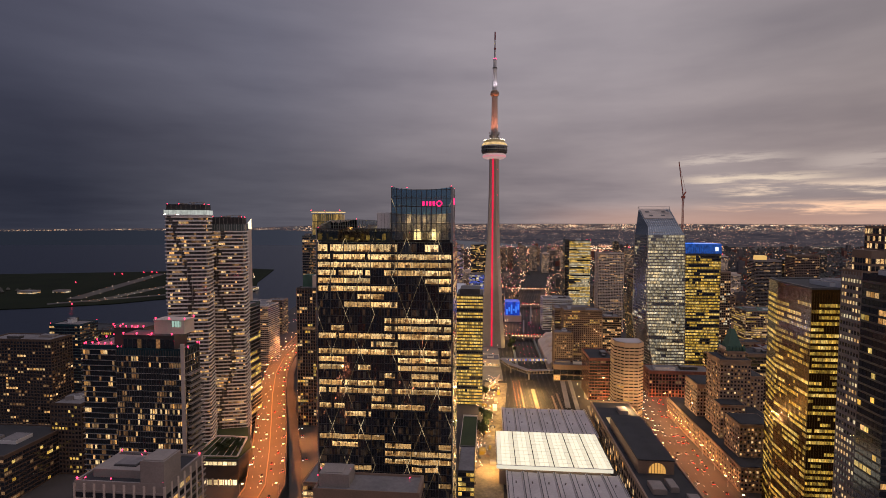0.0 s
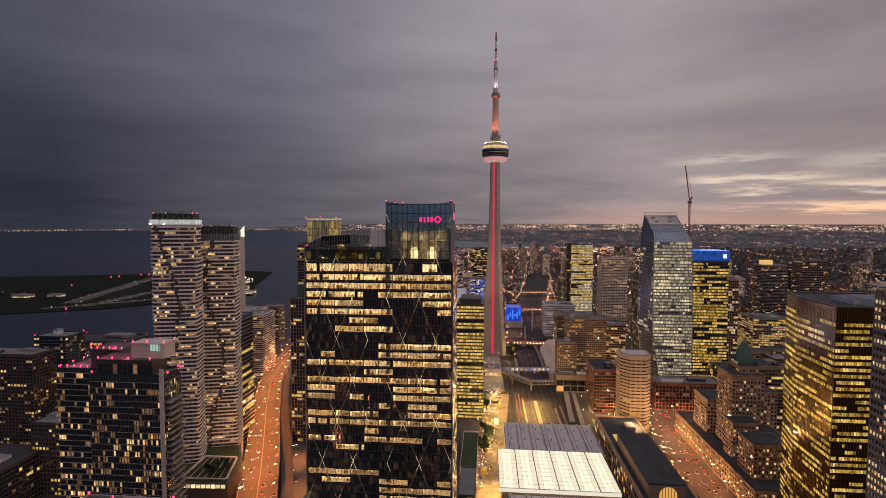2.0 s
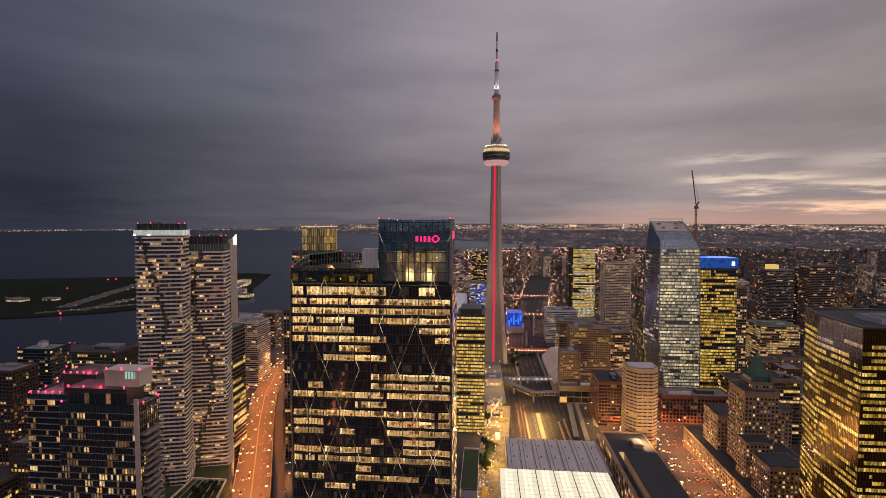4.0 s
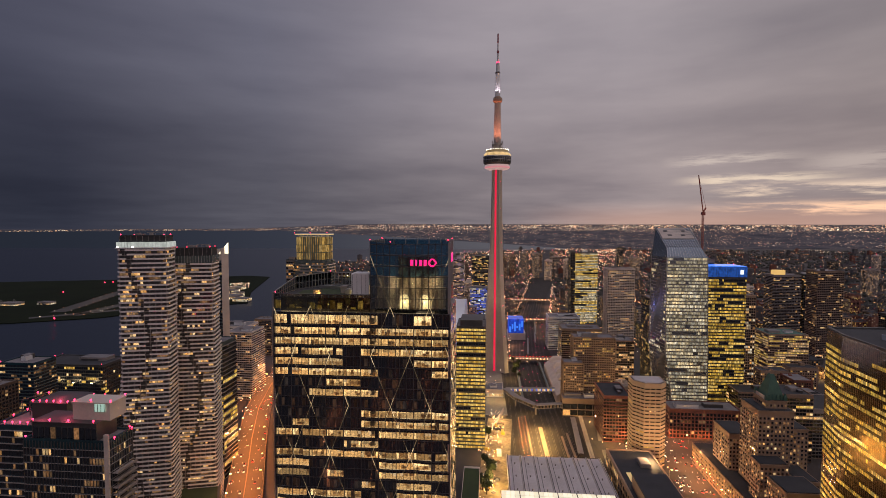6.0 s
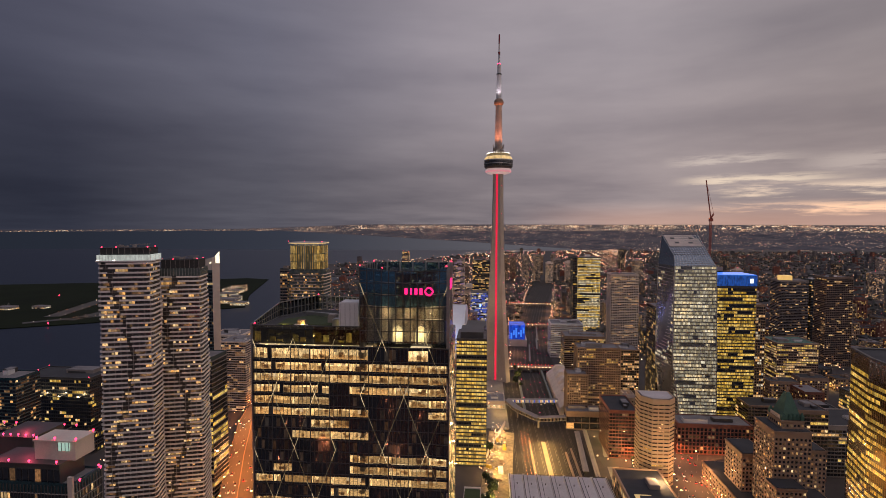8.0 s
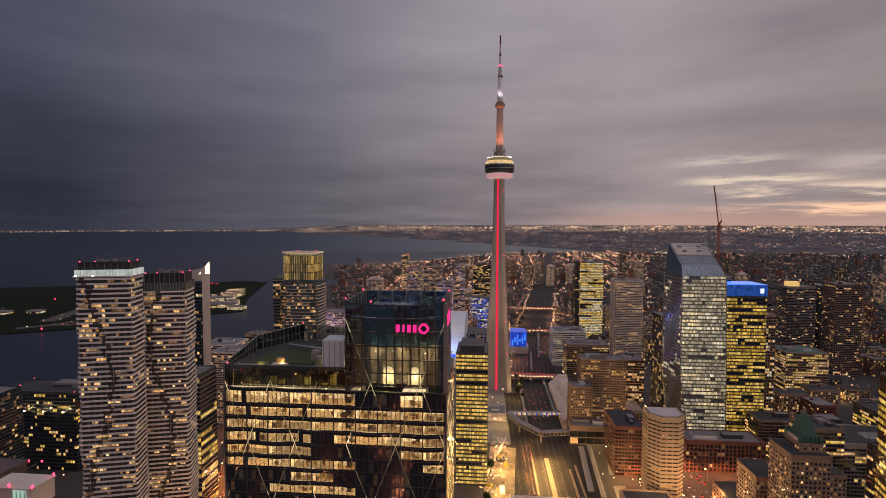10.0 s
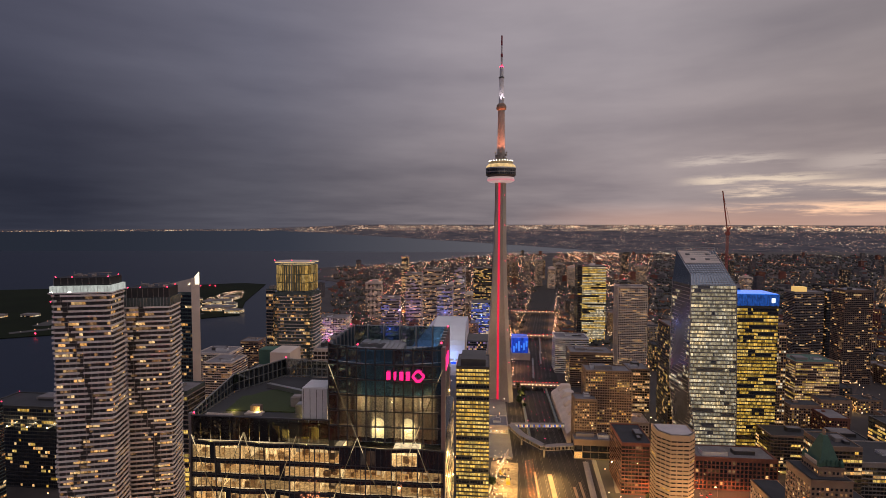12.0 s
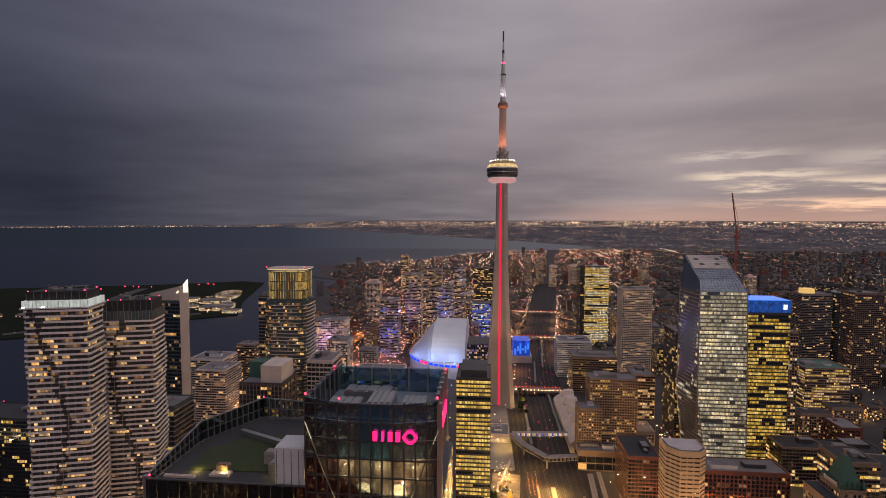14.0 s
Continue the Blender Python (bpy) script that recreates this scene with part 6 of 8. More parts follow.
block("concrete_offices", "pale grey-green blank-topped office behind the roof terrace", -162, -140, 560, 30, 158, M_CONC, M_BLACKG, [M_WARMD], 0.1, 4, 4, seed=81)

# olive-lit office behind the black tower
block("lit_office_tower", "dark glass office with rows of olive-yellow lit floors", -36, -4.5, 600, 46, 134, M_DARK, M_BLACKG, [M_YELL, M_YELL, M_YELL], 0.85, 3.9, 2.6, band=M_DARK, bandh=0.9, picks=150, run=0.93, seed=91, sill=0.8, head=0.7)
b = MB()
b.box(-32, 604, 134, -8, 640, 141)
solo("roof_plant_block", b, M_DARK, "dark plant storey on the office roof", "roof plant")


# ---------------- railway station: shed roof, glowing atrium, head house ----------------
def station():
    root = thing("train_shed", "wide grey ribbed train shed roof", "station roof", 60, 466)
    for k in range(7):
        for y0, y1 in ((-170, -50), (25, 97)):
            b = MB()
            b.box(-42 + k * 13, y0, 11, -29 + k * 13, y1, 12)
            part("roof_sheet", b, M_SHED, root)
    for k in range(8):
        x = -42 + k * 13
        for y0, y1 in ((-170, -50), (25, 97)):
            b = MB()
            b.prism([(x - 1.3, y0), (x + 1.3, y0), (x + 1.3, y1), (x - 1.3, y1)], 12, 13.0, poly2=[(x - 0.8, y0), (x + 0.8, y0), (x + 0.8, y1), (x - 0.8, y1)])
            part("smoke_vent", b, M_SHED, root, "long raised roof vent")
            b = MB()
            b.box(x + 3.6, y0, 12, x + 4.0, y1, 12.35)
            part("gutter", b, M_DARK, root)
            b = MB()
            b.box(x - 0.35, y0, 13.0, x + 0.35, y1, 13.15)
            part("vent_slot", b, M_DARK, root)
            for j in range(int((y1 - y0) / 24)):
                b = MB()
                b.lathe([(0.5, 12), (0.5, 13.2), (0.9, 13.3), (0.2, 13.8)], 6, x + 6.6, y0 + 6 + j * 24)
                part("roof_ventilator", b, M_CONCD, root)
    b = MB()
    for x in range(-40, 50, 11):
        for y in range(-168, 97, 24):
            b.box(x, y, 0, x + 0.6, y + 0.6, 11)
    part("column_rows", b, M_STEEL, root, kind="stuff")
    at = thing("glass_atrium", "brightly lit glass atrium roof over the platforms", "glass roof", 60, 453)
    n, m = 24, 10
    x0, x1, y0, y1 = -50.5, 45.0, -37, 32
    me = MB()
    px, py = (x1 - x0) / n, (y1 - y0) / m
    me.box(0.12, 0.12, 0, px - 0.12, py - 0.12, 0.12)
    dat = me.data("roof_pane", L_ATR)
    dat2 = me.data("roof_pane", L_ATR2)
    for i in range(n):
        for j in range(m):
            o = new("roof_pane", dat2 if i % 4 in (0, 3) else dat)
            o.parent = at
            o.matrix_local = Matrix.Translation((x0 + i * px, y0 + j * py, 17.5))
    for i in range(0, n + 1, 1):
        b = MB()
        w = 0.35 if i % 4 == 0 else 0.1
        b.box(x0 + i * px - w, y0, 17.0, x0 + i * px + w, y1, 17.9 if i % 4 == 0 else 17.75)
        part("roof_beam", b, M_DARK if i % 4 == 0 else M_WHITE, at)
    for j in range(m + 1):
        b = MB()
        b.box(x0, y0 + j * py - 0.14, 17.2, x1, y0 + j * py + 0.14, 17.68)
        part("roof_purlin", b, M_WHITE, at)
    b = MB()
    b.box(x0, y0 - 0.3, 14.2, x1, y0, 17.2)
    b.box(x0 - 0.3, y0, 14.2, x0, y1, 17.2)
    part("fascia", b, lamp_mat("atrium_edge_light", (1.0, 0.93, 0.72), 0.75), at, "glowing glass edge")
    b = MB()
    b.box(x0 + 2, y0 + 1, 0, x1 - 2, y1 - 1, 13.8)
    part("hall_volume", b, M_TAN, at)
    hh = thing("station_head_house", "long stone railway station with dark flat roof and raised great hall", "station", 142, 470)
    b = MB()
    b.prism([(-27, -140), (15, -140), (15, 92), (-27, 92)], -1, 22)
    part("wall", b, M_STONE, hh)
    b = MB()
    b.prism([(-25.5, -138.5), (13.5, -138.5), (13.5, 90.5), (-25.5, 90.5)], 22, 22.4)
    part("roof_deck", b, M_ROOFD, hh)
    b = MB()
    for q in ([(-27, -140), (15, -140), (15, -138.5), (-27, -138.5)], [(-27, 90.5), (15, 90.5), (15, 92), (-27, 92)], [(-27, -138.5), (-25.5, -138.5), (-25.5, 90.5), (-27, 90.5)], [(13.5, -138.5), (15, -138.5), (15, 90.5), (13.5, 90.5)]):
        b.prism(q, 22, 23.6)
    part("parapet", b, M_STONE, hh)
    b = MB()
    b.prism([(-21.5, -68.5), (6, -68.5), (6, 23), (-21.5, 23)], 22, 33)
    part("great_hall", b, M_STONE, hh, "raised great hall of pale stone")
    b = MB()
    b.prism([(-22, -69), (6.6, -69), (6.6, 23.6), (-22, 23.6)], 33, 34)
    part("hall_roof", b, M_ROOFD, hh)
    b = MB()
    pts = [(-7 + 6.5 * math.cos(radians(a)), -68.75, 25 + 6.5 * math.sin(radians(a))) for a in range(0, 181, 12)]
    b.face([(-13.5, -68.75, 23), (-0.5, -68.75, 23)] + pts)
    part("arched_window", b, L_ARCHW, hh, "glowing arched end window")
    for k in range(1, 6):
        b = MB()
        xx = -13.5 + 13 * k / 6
        b.box(xx - 0.15, -69, 23, xx + 0.15, -68.7, 25 + math.sqrt(max(0, 6.5 ** 2 - (xx + 7) ** 2)))
        part("window_bar", b, M_DARK, hh)
    b = MB()
    b.prism([(-20, 30), (-6, 30), (-6, 46), (-20, 46)], 22.4, 22.9)
    part("light_well", b, lamp_mat("light_well_glow", (1.0, 0.7, 0.3), 0.45), hh, "lit light well in the roof")
    for px2, py2, w2, d2 in ((-20, -100, 10, 14), (-6, -96, 6, 14), (2, -112, 8, 9), (8, -40, 4, 30), (-4, 56, 9, 14)):
        b = MB()
        b.box(px2, py2, 22.4, px2 + w2, py2 + d2, 26)
        b.box(px2 + 0.5, py2 + 0.5, 26, px2 + w2 - 0.5, py2 + d2 - 0.5, 26.3)
        part("roof_plant", b, M_CONCD, hh)
    glaze(hh, [(-27, -140), (15, -140), (15, 92), (-27, 92)], 1, 21, 6.6, 5.2, [M_BLACKG, M_WARM], 0.25, 1.2, 1.2, 2.2, seed=101)


L_ATR = lamp_mat("atrium_glow", (1.0, 0.9, 0.66), 0.98)
L_ATR2 = lamp_mat("soft_atrium_glow", (1.0, 0.88, 0.64), 0.8)
L_ARCHW = lamp_mat("arched_window_light", (1.0, 0.5, 0.12), 0.7)
station()


# ---------------- right side: towers and hotel ----------------
def sail_tower():
    """Silver glass hotel tower, wider at the waist, with a sloping folded top."""
    root = thing("glass_hotel_tower", "silver glass hotel tower with slanting facets and lit floors", "hotel tower", 238, 706)
    low = [(-14, -16), (26, -16), (26, 20), (-24, 24)]
    wst = [(-25, -16), (25, -16), (27, 24), (-31, 26)]
    top = [(-24, -12), (22, -12), (24, 28), (-27, 32)]
    rings = [(0, low), (40, [(a[0] * 0.7 + c[0] * 0.3, a[1] * 0.7 + c[1] * 0.3) for a, c in zip(low, wst)]), (90, wst), (205, [(a[0] * 0.35 + c[0] * 0.65, a[1] * 0.35 + c[1] * 0.65) for a, c in zip(wst, top)])]
    b = MB()
    for (z0, p0), (z1, p1) in zip(rings, rings[1:]):
        for i in range(4):
            b.face(((*p0[i], z0), (*p0[(i + 1) % 4], z0), (*p1[(i + 1) % 4], z1), (*p1[i], z1)))
    b.face([(*p, 205) for p in rings[-1][1]])
    part("wall", b, M_BLUEG, root)
    t0 = rings[-1][1]
    b = MB()
    b.prism([(*p, 205) for p in t0], 0, 0, poly2=[(t0[0][0] + 2, t0[0][1] + 6, 216), (t0[1][0] - 5, t0[1][1] + 6, 216), (18, 30, 240), (-24, 32, 240)])
    part("sloping_top", b, M_SLOPE, root, "folded sloping glass top")
    b = MB()
    b.prism([(-22, 10, 226.9), (16.5, 10, 226.9), (16.5, 31, 239.5), (-22.5, 31, 239.5)], 0, 0, poly2=[(-22, 10, 227.8), (16.5, 10, 227.8), (16.5, 31, 240.4), (-22.5, 31, 240.4)])
    deck = part("roof_panel", b, M_CONC, root)
    for qx, qt in ((-14, 0.2), (2, 0.2), (-17, 0.7), (5, 0.7)):
        b = MB()
        yy, zz = 11 + 17 * qt, 228.5 + 10.2 * qt
        b.prism([(qx, yy, zz + 0.05), (qx + 5, yy, zz + 0.05), (qx + 5, yy + 2.6, zz + 1.6), (qx, yy + 2.6, zz + 1.6)], 0, 0, poly2=[(qx, yy, zz + 0.4), (qx + 5, yy, zz + 0.4), (qx + 5, yy + 2.6, zz + 1.95), (qx, yy + 2.6, zz + 1.95)])
        part("roof_hatch", b, M_DARK, deck)
    for q in range(9):
        b = MB()
        t = q / 8
        b.bar((t0[0][0] - 0.3, t0[0][1] + 5 + 34 * t, 205), (t0[0][0] + 2 + 1 * t, t0[0][1] + 8 + 32 * t, 214 + 24 * t), 0.5)
        part("side_louvre", b, M_STEEL, root)
    for q in range(5):
        b = MB()
        b.bar((t0[0][0] + 1, t0[0][1] + 1.2 * q + 0.6, 206 + 2.1 * q), (t0[1][0] - 2, t0[1][1] + 1.2 * q + 0.6, 206 + 2.1 * q), 0.4)
        part("top_transom", b, M_STEEL, root)

    for q in range(15):
        t = q / 14
        b = MB()
        a, c = Vector((t0[0][0] + 1, t0[0][1] - 0.1, 205)).lerp(Vector((t0[1][0] - 1, t0[1][1] - 0.1, 205)), t), Vector((t0[0][0] + 2, t0[0][1] + 5.9, 216.2)).lerp(Vector((t0[1][0] - 5, t0[1][1] + 5.9, 216.2)), t)
        e = Vector((-24, 31.5, 240.3)).lerp(Vector((18, 29.5, 240.3)), t)
        b.bar(a, c, 0.3)
        b.bar(c, e, 0.3)
        part("slope_rib", b, M_STEEL, root)
    for q in range(1, 12):
        t = q / 12
        b = MB()
        b.bar(Vector((t0[0][0] + 2, t0[0][1] + 5.9, 216.3)).lerp(Vector((-24, 31.5, 240.4)), t), Vector((t0[1][0] - 5, t0[1][1] + 5.9, 216.3)).lerp(Vector((18, 29.5, 240.4)), t), 0.28)
        part("slope_transom", b, M_STEEL, root)
    b = MB()
    b.bar((-24, 32, 240.2), (-24, 32, 244), 0.4)
    b.bar((18, 30, 240.2), (18, 30, 244), 0.4)
    b.bar((-24, 32, 244), (18, 30, 244), 0.4)
    b.bar((-24, 32, 242), (18, 30, 242), 0.3)
    part("top_frame", b, M_STEEL, root, "open steel frame along the top edge")

    def at(z):
        for (z0, p0), (z1, p1) in zip(rings, rings[1:]):
            if z <= z1:
                t = (z - z0) / (z1 - z0)
                return [(a[0] + (c[0] - a[0]) * t, a[1] + (c[1] - a[1]) * t) for a, c in zip(p0, p1)]
        return rings[-1][1]
    r = random.Random(111)
    w = MB()
    for f in range(50):
        z0, z1 = f * 4.1 + 0.9, f * 4.1 + 3.6
        pa, pb = at(z0), at(z1)
        bandb = MB()
        pc, pd = at(f * 4.1), at(f * 4.1 + 0.6)

        def grow(p, o=0.25):
            return [(x + math.copysign(o, x), y + math.copysign(o, y)) for x, y in p]
        bandb.prism(grow(pc), f * 4.1, f * 4.1 + 0.6, poly2=grow(pd))
        part("floor_band", bandb, M_STEEL, root)
        for s, n, prob in ((0, 26, 0.94), (1, 16, 0.5), (3, 20, 0.34), (2, 18, 0.5)):
            st = 0
            for j in range(n):
                if j == 0 or r.random() > 0.8:
                    st = r.choice((1, 3, 3, 2, 3, 3, 3)) if r.random() < prob else 0
                q = []
                for pp, z, t in ((pa, z0, j / n + 0.001), (pa, z0, (j + 1) / n - 0.001), (pb, z1, (j + 1) / n - 0.001), (pb, z1, j / n + 0.001)):
                    a, c = Vector(pp[s]), Vector(pp[(s + 1) % 4])
                    v = a.lerp(c, t)
                    u = (c - a).normalized()
                    q.append((v.x + u.y * 0.12, v.y - u.x * 0.12, z))
                if s == 0 and 34 <= f < 49:
                    o = MB()
                    o.face(q)
                    bk = [(p[0], p[1] + 0.1, p[2]) for p in q]
                    for k in range(4):
                        o.face((q[k], bk[k], bk[(k + 1) % 4], q[(k + 1) % 4]))
                    part("window", o, [M_BLUEG, M_COOL, M_OFFICE2, M_HAZE][st], root)
                else:
                    w.face(q, st)
    part("glazing", w, [M_BLUEG, M_COOL, M_OFFICE2, M_HAZE], root, kind="stuff")
    for s in (0, 1, 3):
        b = MB()
        pts = [(at(z)[s], z) for z in (0, 40, 90, 205)]
        for (p, z), (q, zz) in zip(pts, pts[1:]):
            b.bar((p[0], p[1] - 0.2, z), (q[0], q[1] - 0.2, zz), 1.0)
        part("edge_fin", b, M_STEEL, root)


M_HAZE = lit_room("dim_pale_rooms", (0.9, 0.7, 0.4), (0.78, 0.7, 0.54), 0.52, 0.5, 0.25)
M_OFFICE2 = lit_room("soft_office_rooms", (1.0, 0.7, 0.34), (1.0, 0.84, 0.54), 1.1, 0.4, 0.2)
M_SLOPE = glass("blue_slope_glass", (0.24, 0.29, 0.36), 0.1, 0.7, 0.8)
sail_tower()

# tower crane behind
b = MB()
for sx in (-1, 1):
    for sy in (-1, 1):
        b.bar((294 + sx, 790 + sy, 195), (294 + sx, 790 + sy, 262), 0.4)
for k in range(20):
    b.bar((293, 789, 195 + k * 3.3), (295, 789, 198.3 + k * 3.3), 0.3)
    b.bar((295, 791, 195 + k * 3.3), (293, 791, 198.3 + k * 3.3), 0.3)
b.bar((294, 790, 262), (286, 788, 313), 1.1)
b.bar((294, 790, 262), (298, 791, 268), 1.6)
b.bar((298, 791, 268), (286.4, 788, 311), 0.25)
b.box(292, 788, 258, 296.5, 792, 262)
CR = thing("tower_crane", "red tower crane with raised jib above the roofs", "crane", 294, 790, 195)
o = part("mast_and_jib", b, surface("crane_red", (0.45, 0.1, 0.06), None, 0.5), CR)
o.matrix_local = Matrix.Translation((-294, -790, -195))
block("building_core", "unfinished concrete high-rise under the crane", 284, 306, 778, 24, 196, M_CONCD, M_BLACKG, [M_WARM], 0.1, 4, 4, band=M_CONCD, seed=112)

L_BLUEB = lit_room("blue_crown_light", (0.03, 0.2, 1.0), (0.06, 0.26, 1.0), 1.0, 0.25, 0.35)
BT = block("blue_topped_tower", "dark office tower with yellow-lit floors and glowing blue top", 274, 321, 722, 36, 179, M_DARK, M_BLACKG, [M_YELL, M_GOLDR, M_GOLDR], 0.76, 4.0, 2.0, band=M_DARK, bandh=0.8, bandout=0.15, picks=130, run=0.8, seed=121, sill=0.7, head=0.6, gap=0.2, plant=False)
b = MB()
b.prism(rect(48, 37), 179, 192)
b.prism(rect(46, 35), 192, 192.6)
part("blue_crown", b, L_BLUEB, BT, "glowing blue sign band at the top")
for k in range(19):
    b = MB()
    b.box(-24 + k * 2.66, -18.7, 179, -23.88 + k * 2.66, -18.5, 192)
    part("crown_mullion", b, M_DARK, BT)
b = MB()
b.box(15.5, -18.9, 182.5, 19.5, -18.7, 188)
part("crest_plate", b, lamp_mat("white_crest_light", (0.8, 0.88, 1.0), 1.3), BT, "plain glowing white square")

# faceted tan precast tower
OCT = [(-16, -3), (-7, -13), (9, -13), (16, -6), (16, 13), (-16, 13)]
TN = block("tan_office_tower", "tan precast faceted office tower with strip windows", 146, 177, 574, 26, 85, M_TAN, M_BLACKG, [M_WARMD, M_WARMD, M_YELL], 0.1, 3.7, 5.2, picks=54, run=0.8, seed=131, poly=OCT, gap=0.9, sill=1.6, head=0.9, plant=False)
b = MB()
b.prism([(x * 0.86, y * 0.86) for x, y in OCT], 86, 86.5)
part("roof_inset", b, M_SHED, TN)
block("brick_block", "brown brick block with rooftop machinery", 128, 158, 632, 50, 52, M_BRICK, M_BLACKG, [M_WARMD], 0.1, 3.8, 3.4, seed=132, roof=M_ROOFD)
block("brick_warehouse", "long red brick warehouse with arched storeys", 206, 286, 650, 30, 33, M_BRICK, M_BLACKG, [M_WARM, M_WARMD, M_WARMD], 0.2, 4.2, 4.0, pier=M_BRICK, piersize=1.2, seed=133, gap=1.4, picks=36)


# grand hotel with copper roof
def grand_hotel():
    root = thing("grand_hotel", "stepped limestone hotel with steep green copper roof", "hotel", 236, 530)
    vols = [(-28, 16, -108, 60, 0, 21), (-19, 2, 2, 34, 21, 55), (-20, 2, -52, -36, 21, 53), (-21, 6, -90, -64, 21, 50), (2, 18, -64, -36, 21, 46), (-14, 14, -36, -6, 24, 91), (-6, 11, -31, -11, 91, 98), (14, 29, -30, 0, 24, 74)]
    for i, (x0, x1, y0, y1, z0, z1) in enumerate(vols):
        b = MB()
        b.box(x0, y0, z0 - 1, x1, y1, z1)
        b.box(x0 - 0.4, y0 - 0.4, z1 - 1.2, x1 + 0.4, y1 + 0.4, z1)
        part("wing", b, M_STONE, root)
        d = MB()
        d.box(x0 + 0.8, y0 + 0.8, z1, x1 - 0.8, y1 - 0.8, z1 + 0.25)
        part("roof_deck", d, M_ROOFD, root)
        glaze(root, [(x0, y0), (x1, y0), (x1, y1), (x0, y1)], z0 + 1, z1 - 1.5, 3.6, 3.0, [M_BLACKG, M_WARM, M_WARMD], 0.32, 1.0, 0.8, 1.5, picks=30, seed=140 + i)
    b = MB()
    b.prism([(-4.6, -29.5, 98), (10, -29.5, 98), (10, -12.5, 98), (-4.6, -12.5, 98)], 0, 0, poly2=[(1.2, -23, 118), (4.2, -23, 118), (4.2, -19, 118), (1.2, -19, 118)])
    roof = part("copper_roof", b, M_COPPER, root, "steep green copper roof")
    for x, y in ((-4.8, -29.6), (9.8, -29.6), (-4.8, -12.4), (9.8, -12.4)):
        b = MB()
        b.prism([(x - 1.2, y - 1.2), (x + 1.2, y - 1.2), (x + 1.2, y + 1.2), (x - 1.2, y + 1.2)], 98, 101)
        b.prism([(x - 1.2, y - 1.2, 101), (x + 1.2, y - 1.2, 101), (x + 1.2, y + 1.2, 101), (x - 1.2, y + 1.2, 101)], 0, 0, poly2=[(x - 0.2, y - 0.2, 104), (x + 0.2, y - 0.2, 104), (x + 0.2, y + 0.2, 104), (x - 0.2, y + 0.2, 104)])
        part("corner_turret", b, M_COPPER, roof)
    for k in range(4):
        b = MB()
        u = -3.4 + 3.2 * k
        b.box(u, -29.7, 98, u + 1.6, -27, 101)
        b.prism([(u, -29.7, 101), (u + 1.6, -29.7, 101), (u + 1.6, -26, 101), (u, -26, 101)], 0, 0, poly2=[(u + 0.7, -29.6, 102.4), (u + 0.9, -29.6, 102.4), (u + 0.9, -26, 102.4), (u + 0.7, -26, 102.4)])
        part("dormer", b, M_COPPER, roof)
    b = MB()
    b.box(1.9, -21.8, 117.5, 3.5, -20.2, 122)
    part("chimney", b, M_STONE, root)
    b = MB()
    b.box(-5.8, -28, 98, -5.4, -14, 101)
    part("roof_sign_frame", b, M_CONC, root, "pale rooftop sign frame")


grand_hotel()
b = MB()
for k in range(22):
    y = 424 + k * 7.6
    b.box(207.2, y - 0.15, 7.2, 208.1, y + 0.15, 7.5)
    b.ball((207.2, y, 7.9), 0.38, 1)
tagged(new("wall_lamps", b.data("wall_lamps", [M_DARK, L_WARM])), "row of glowing lamps along the hotel front", "lamps", kind="stuff")


# gold-glass office tower, zigzag plan
def gold_tower():
    root = thing("gold_tower", "gold mirror glass office tower with amber-lit floors", "office tower", 235, 365)
    poly = [(-27.5, -25), (1.5, -25), (8, -31), (34, -31), (34, 42), (-18, 42), (-24.5, 18)]
    b = MB()
    b.prism(poly, -1, 178)
    part("wall", b, M_GOLDG, root)
    glaze(root, poly, 2, 172, 3.9, 1.6, [M_GOLDG, M_GOLDR, M_GOLDR, M_YELL], 0.66, 0.9, 0.9, 0.25, picks=90, run=0.82, seed=151, front=6)
    bands(root, poly, 2, 172, 3.9, M_GOLDG, 0.12, 0.5)
    piers(root, poly, 0, 176, 1.6, M_GOLDF, 0.16, 0.1, "mullion", skip=(3, 4, 5))
    roof_kit(root, poly, 178, M_ROOFD, M_DARK, True, 151)


M_GOLDF = surface("bronze_mullion", (0.16, 0.085, 0.03), (0.09, 0.05, 0.018), 0.45, 0.5)
gold_tower()
ST = block("stone_office_tower", "grey stone office tower with punched lit windows", 183, 205, 262, 14, 196, M_BROWN, M_BLACKG, [M_OFFICE, M_OFFICE2], 0.42, 3.7, 1.9, pier=M_CONCD, piersize=0.6, band=M_CONCD, bandh=1.6, picks=120, run=0.6, seed=161, gap=0.5)
for px0, pz0, pz1 in ((-7, 196, 207), (-1.5, 207, 219)):
    b = MB()
    b.box(px0, -6.5, pz0, 11, 6.5, pz1)
    part("setback", b, M_BROWN, ST)
    glaze(ST, [(px0, -6.5), (11, -6.5), (11, 6.5), (px0, 6.5)], pz0, pz1, 3.7, 1.9, [M_BLACKG, M_OFFICE], 0.5, gap=0.5, seed=163)
block("dark_glass_tower", "dark glass tower with a few lit rooms", 176, 200, 236, 16, 196, M_BLACKG, M_BLACKG, [M_WARM, M_YELL], 0.12, 3.7, 2.6, band=M_DARK, picks=36, seed=162)

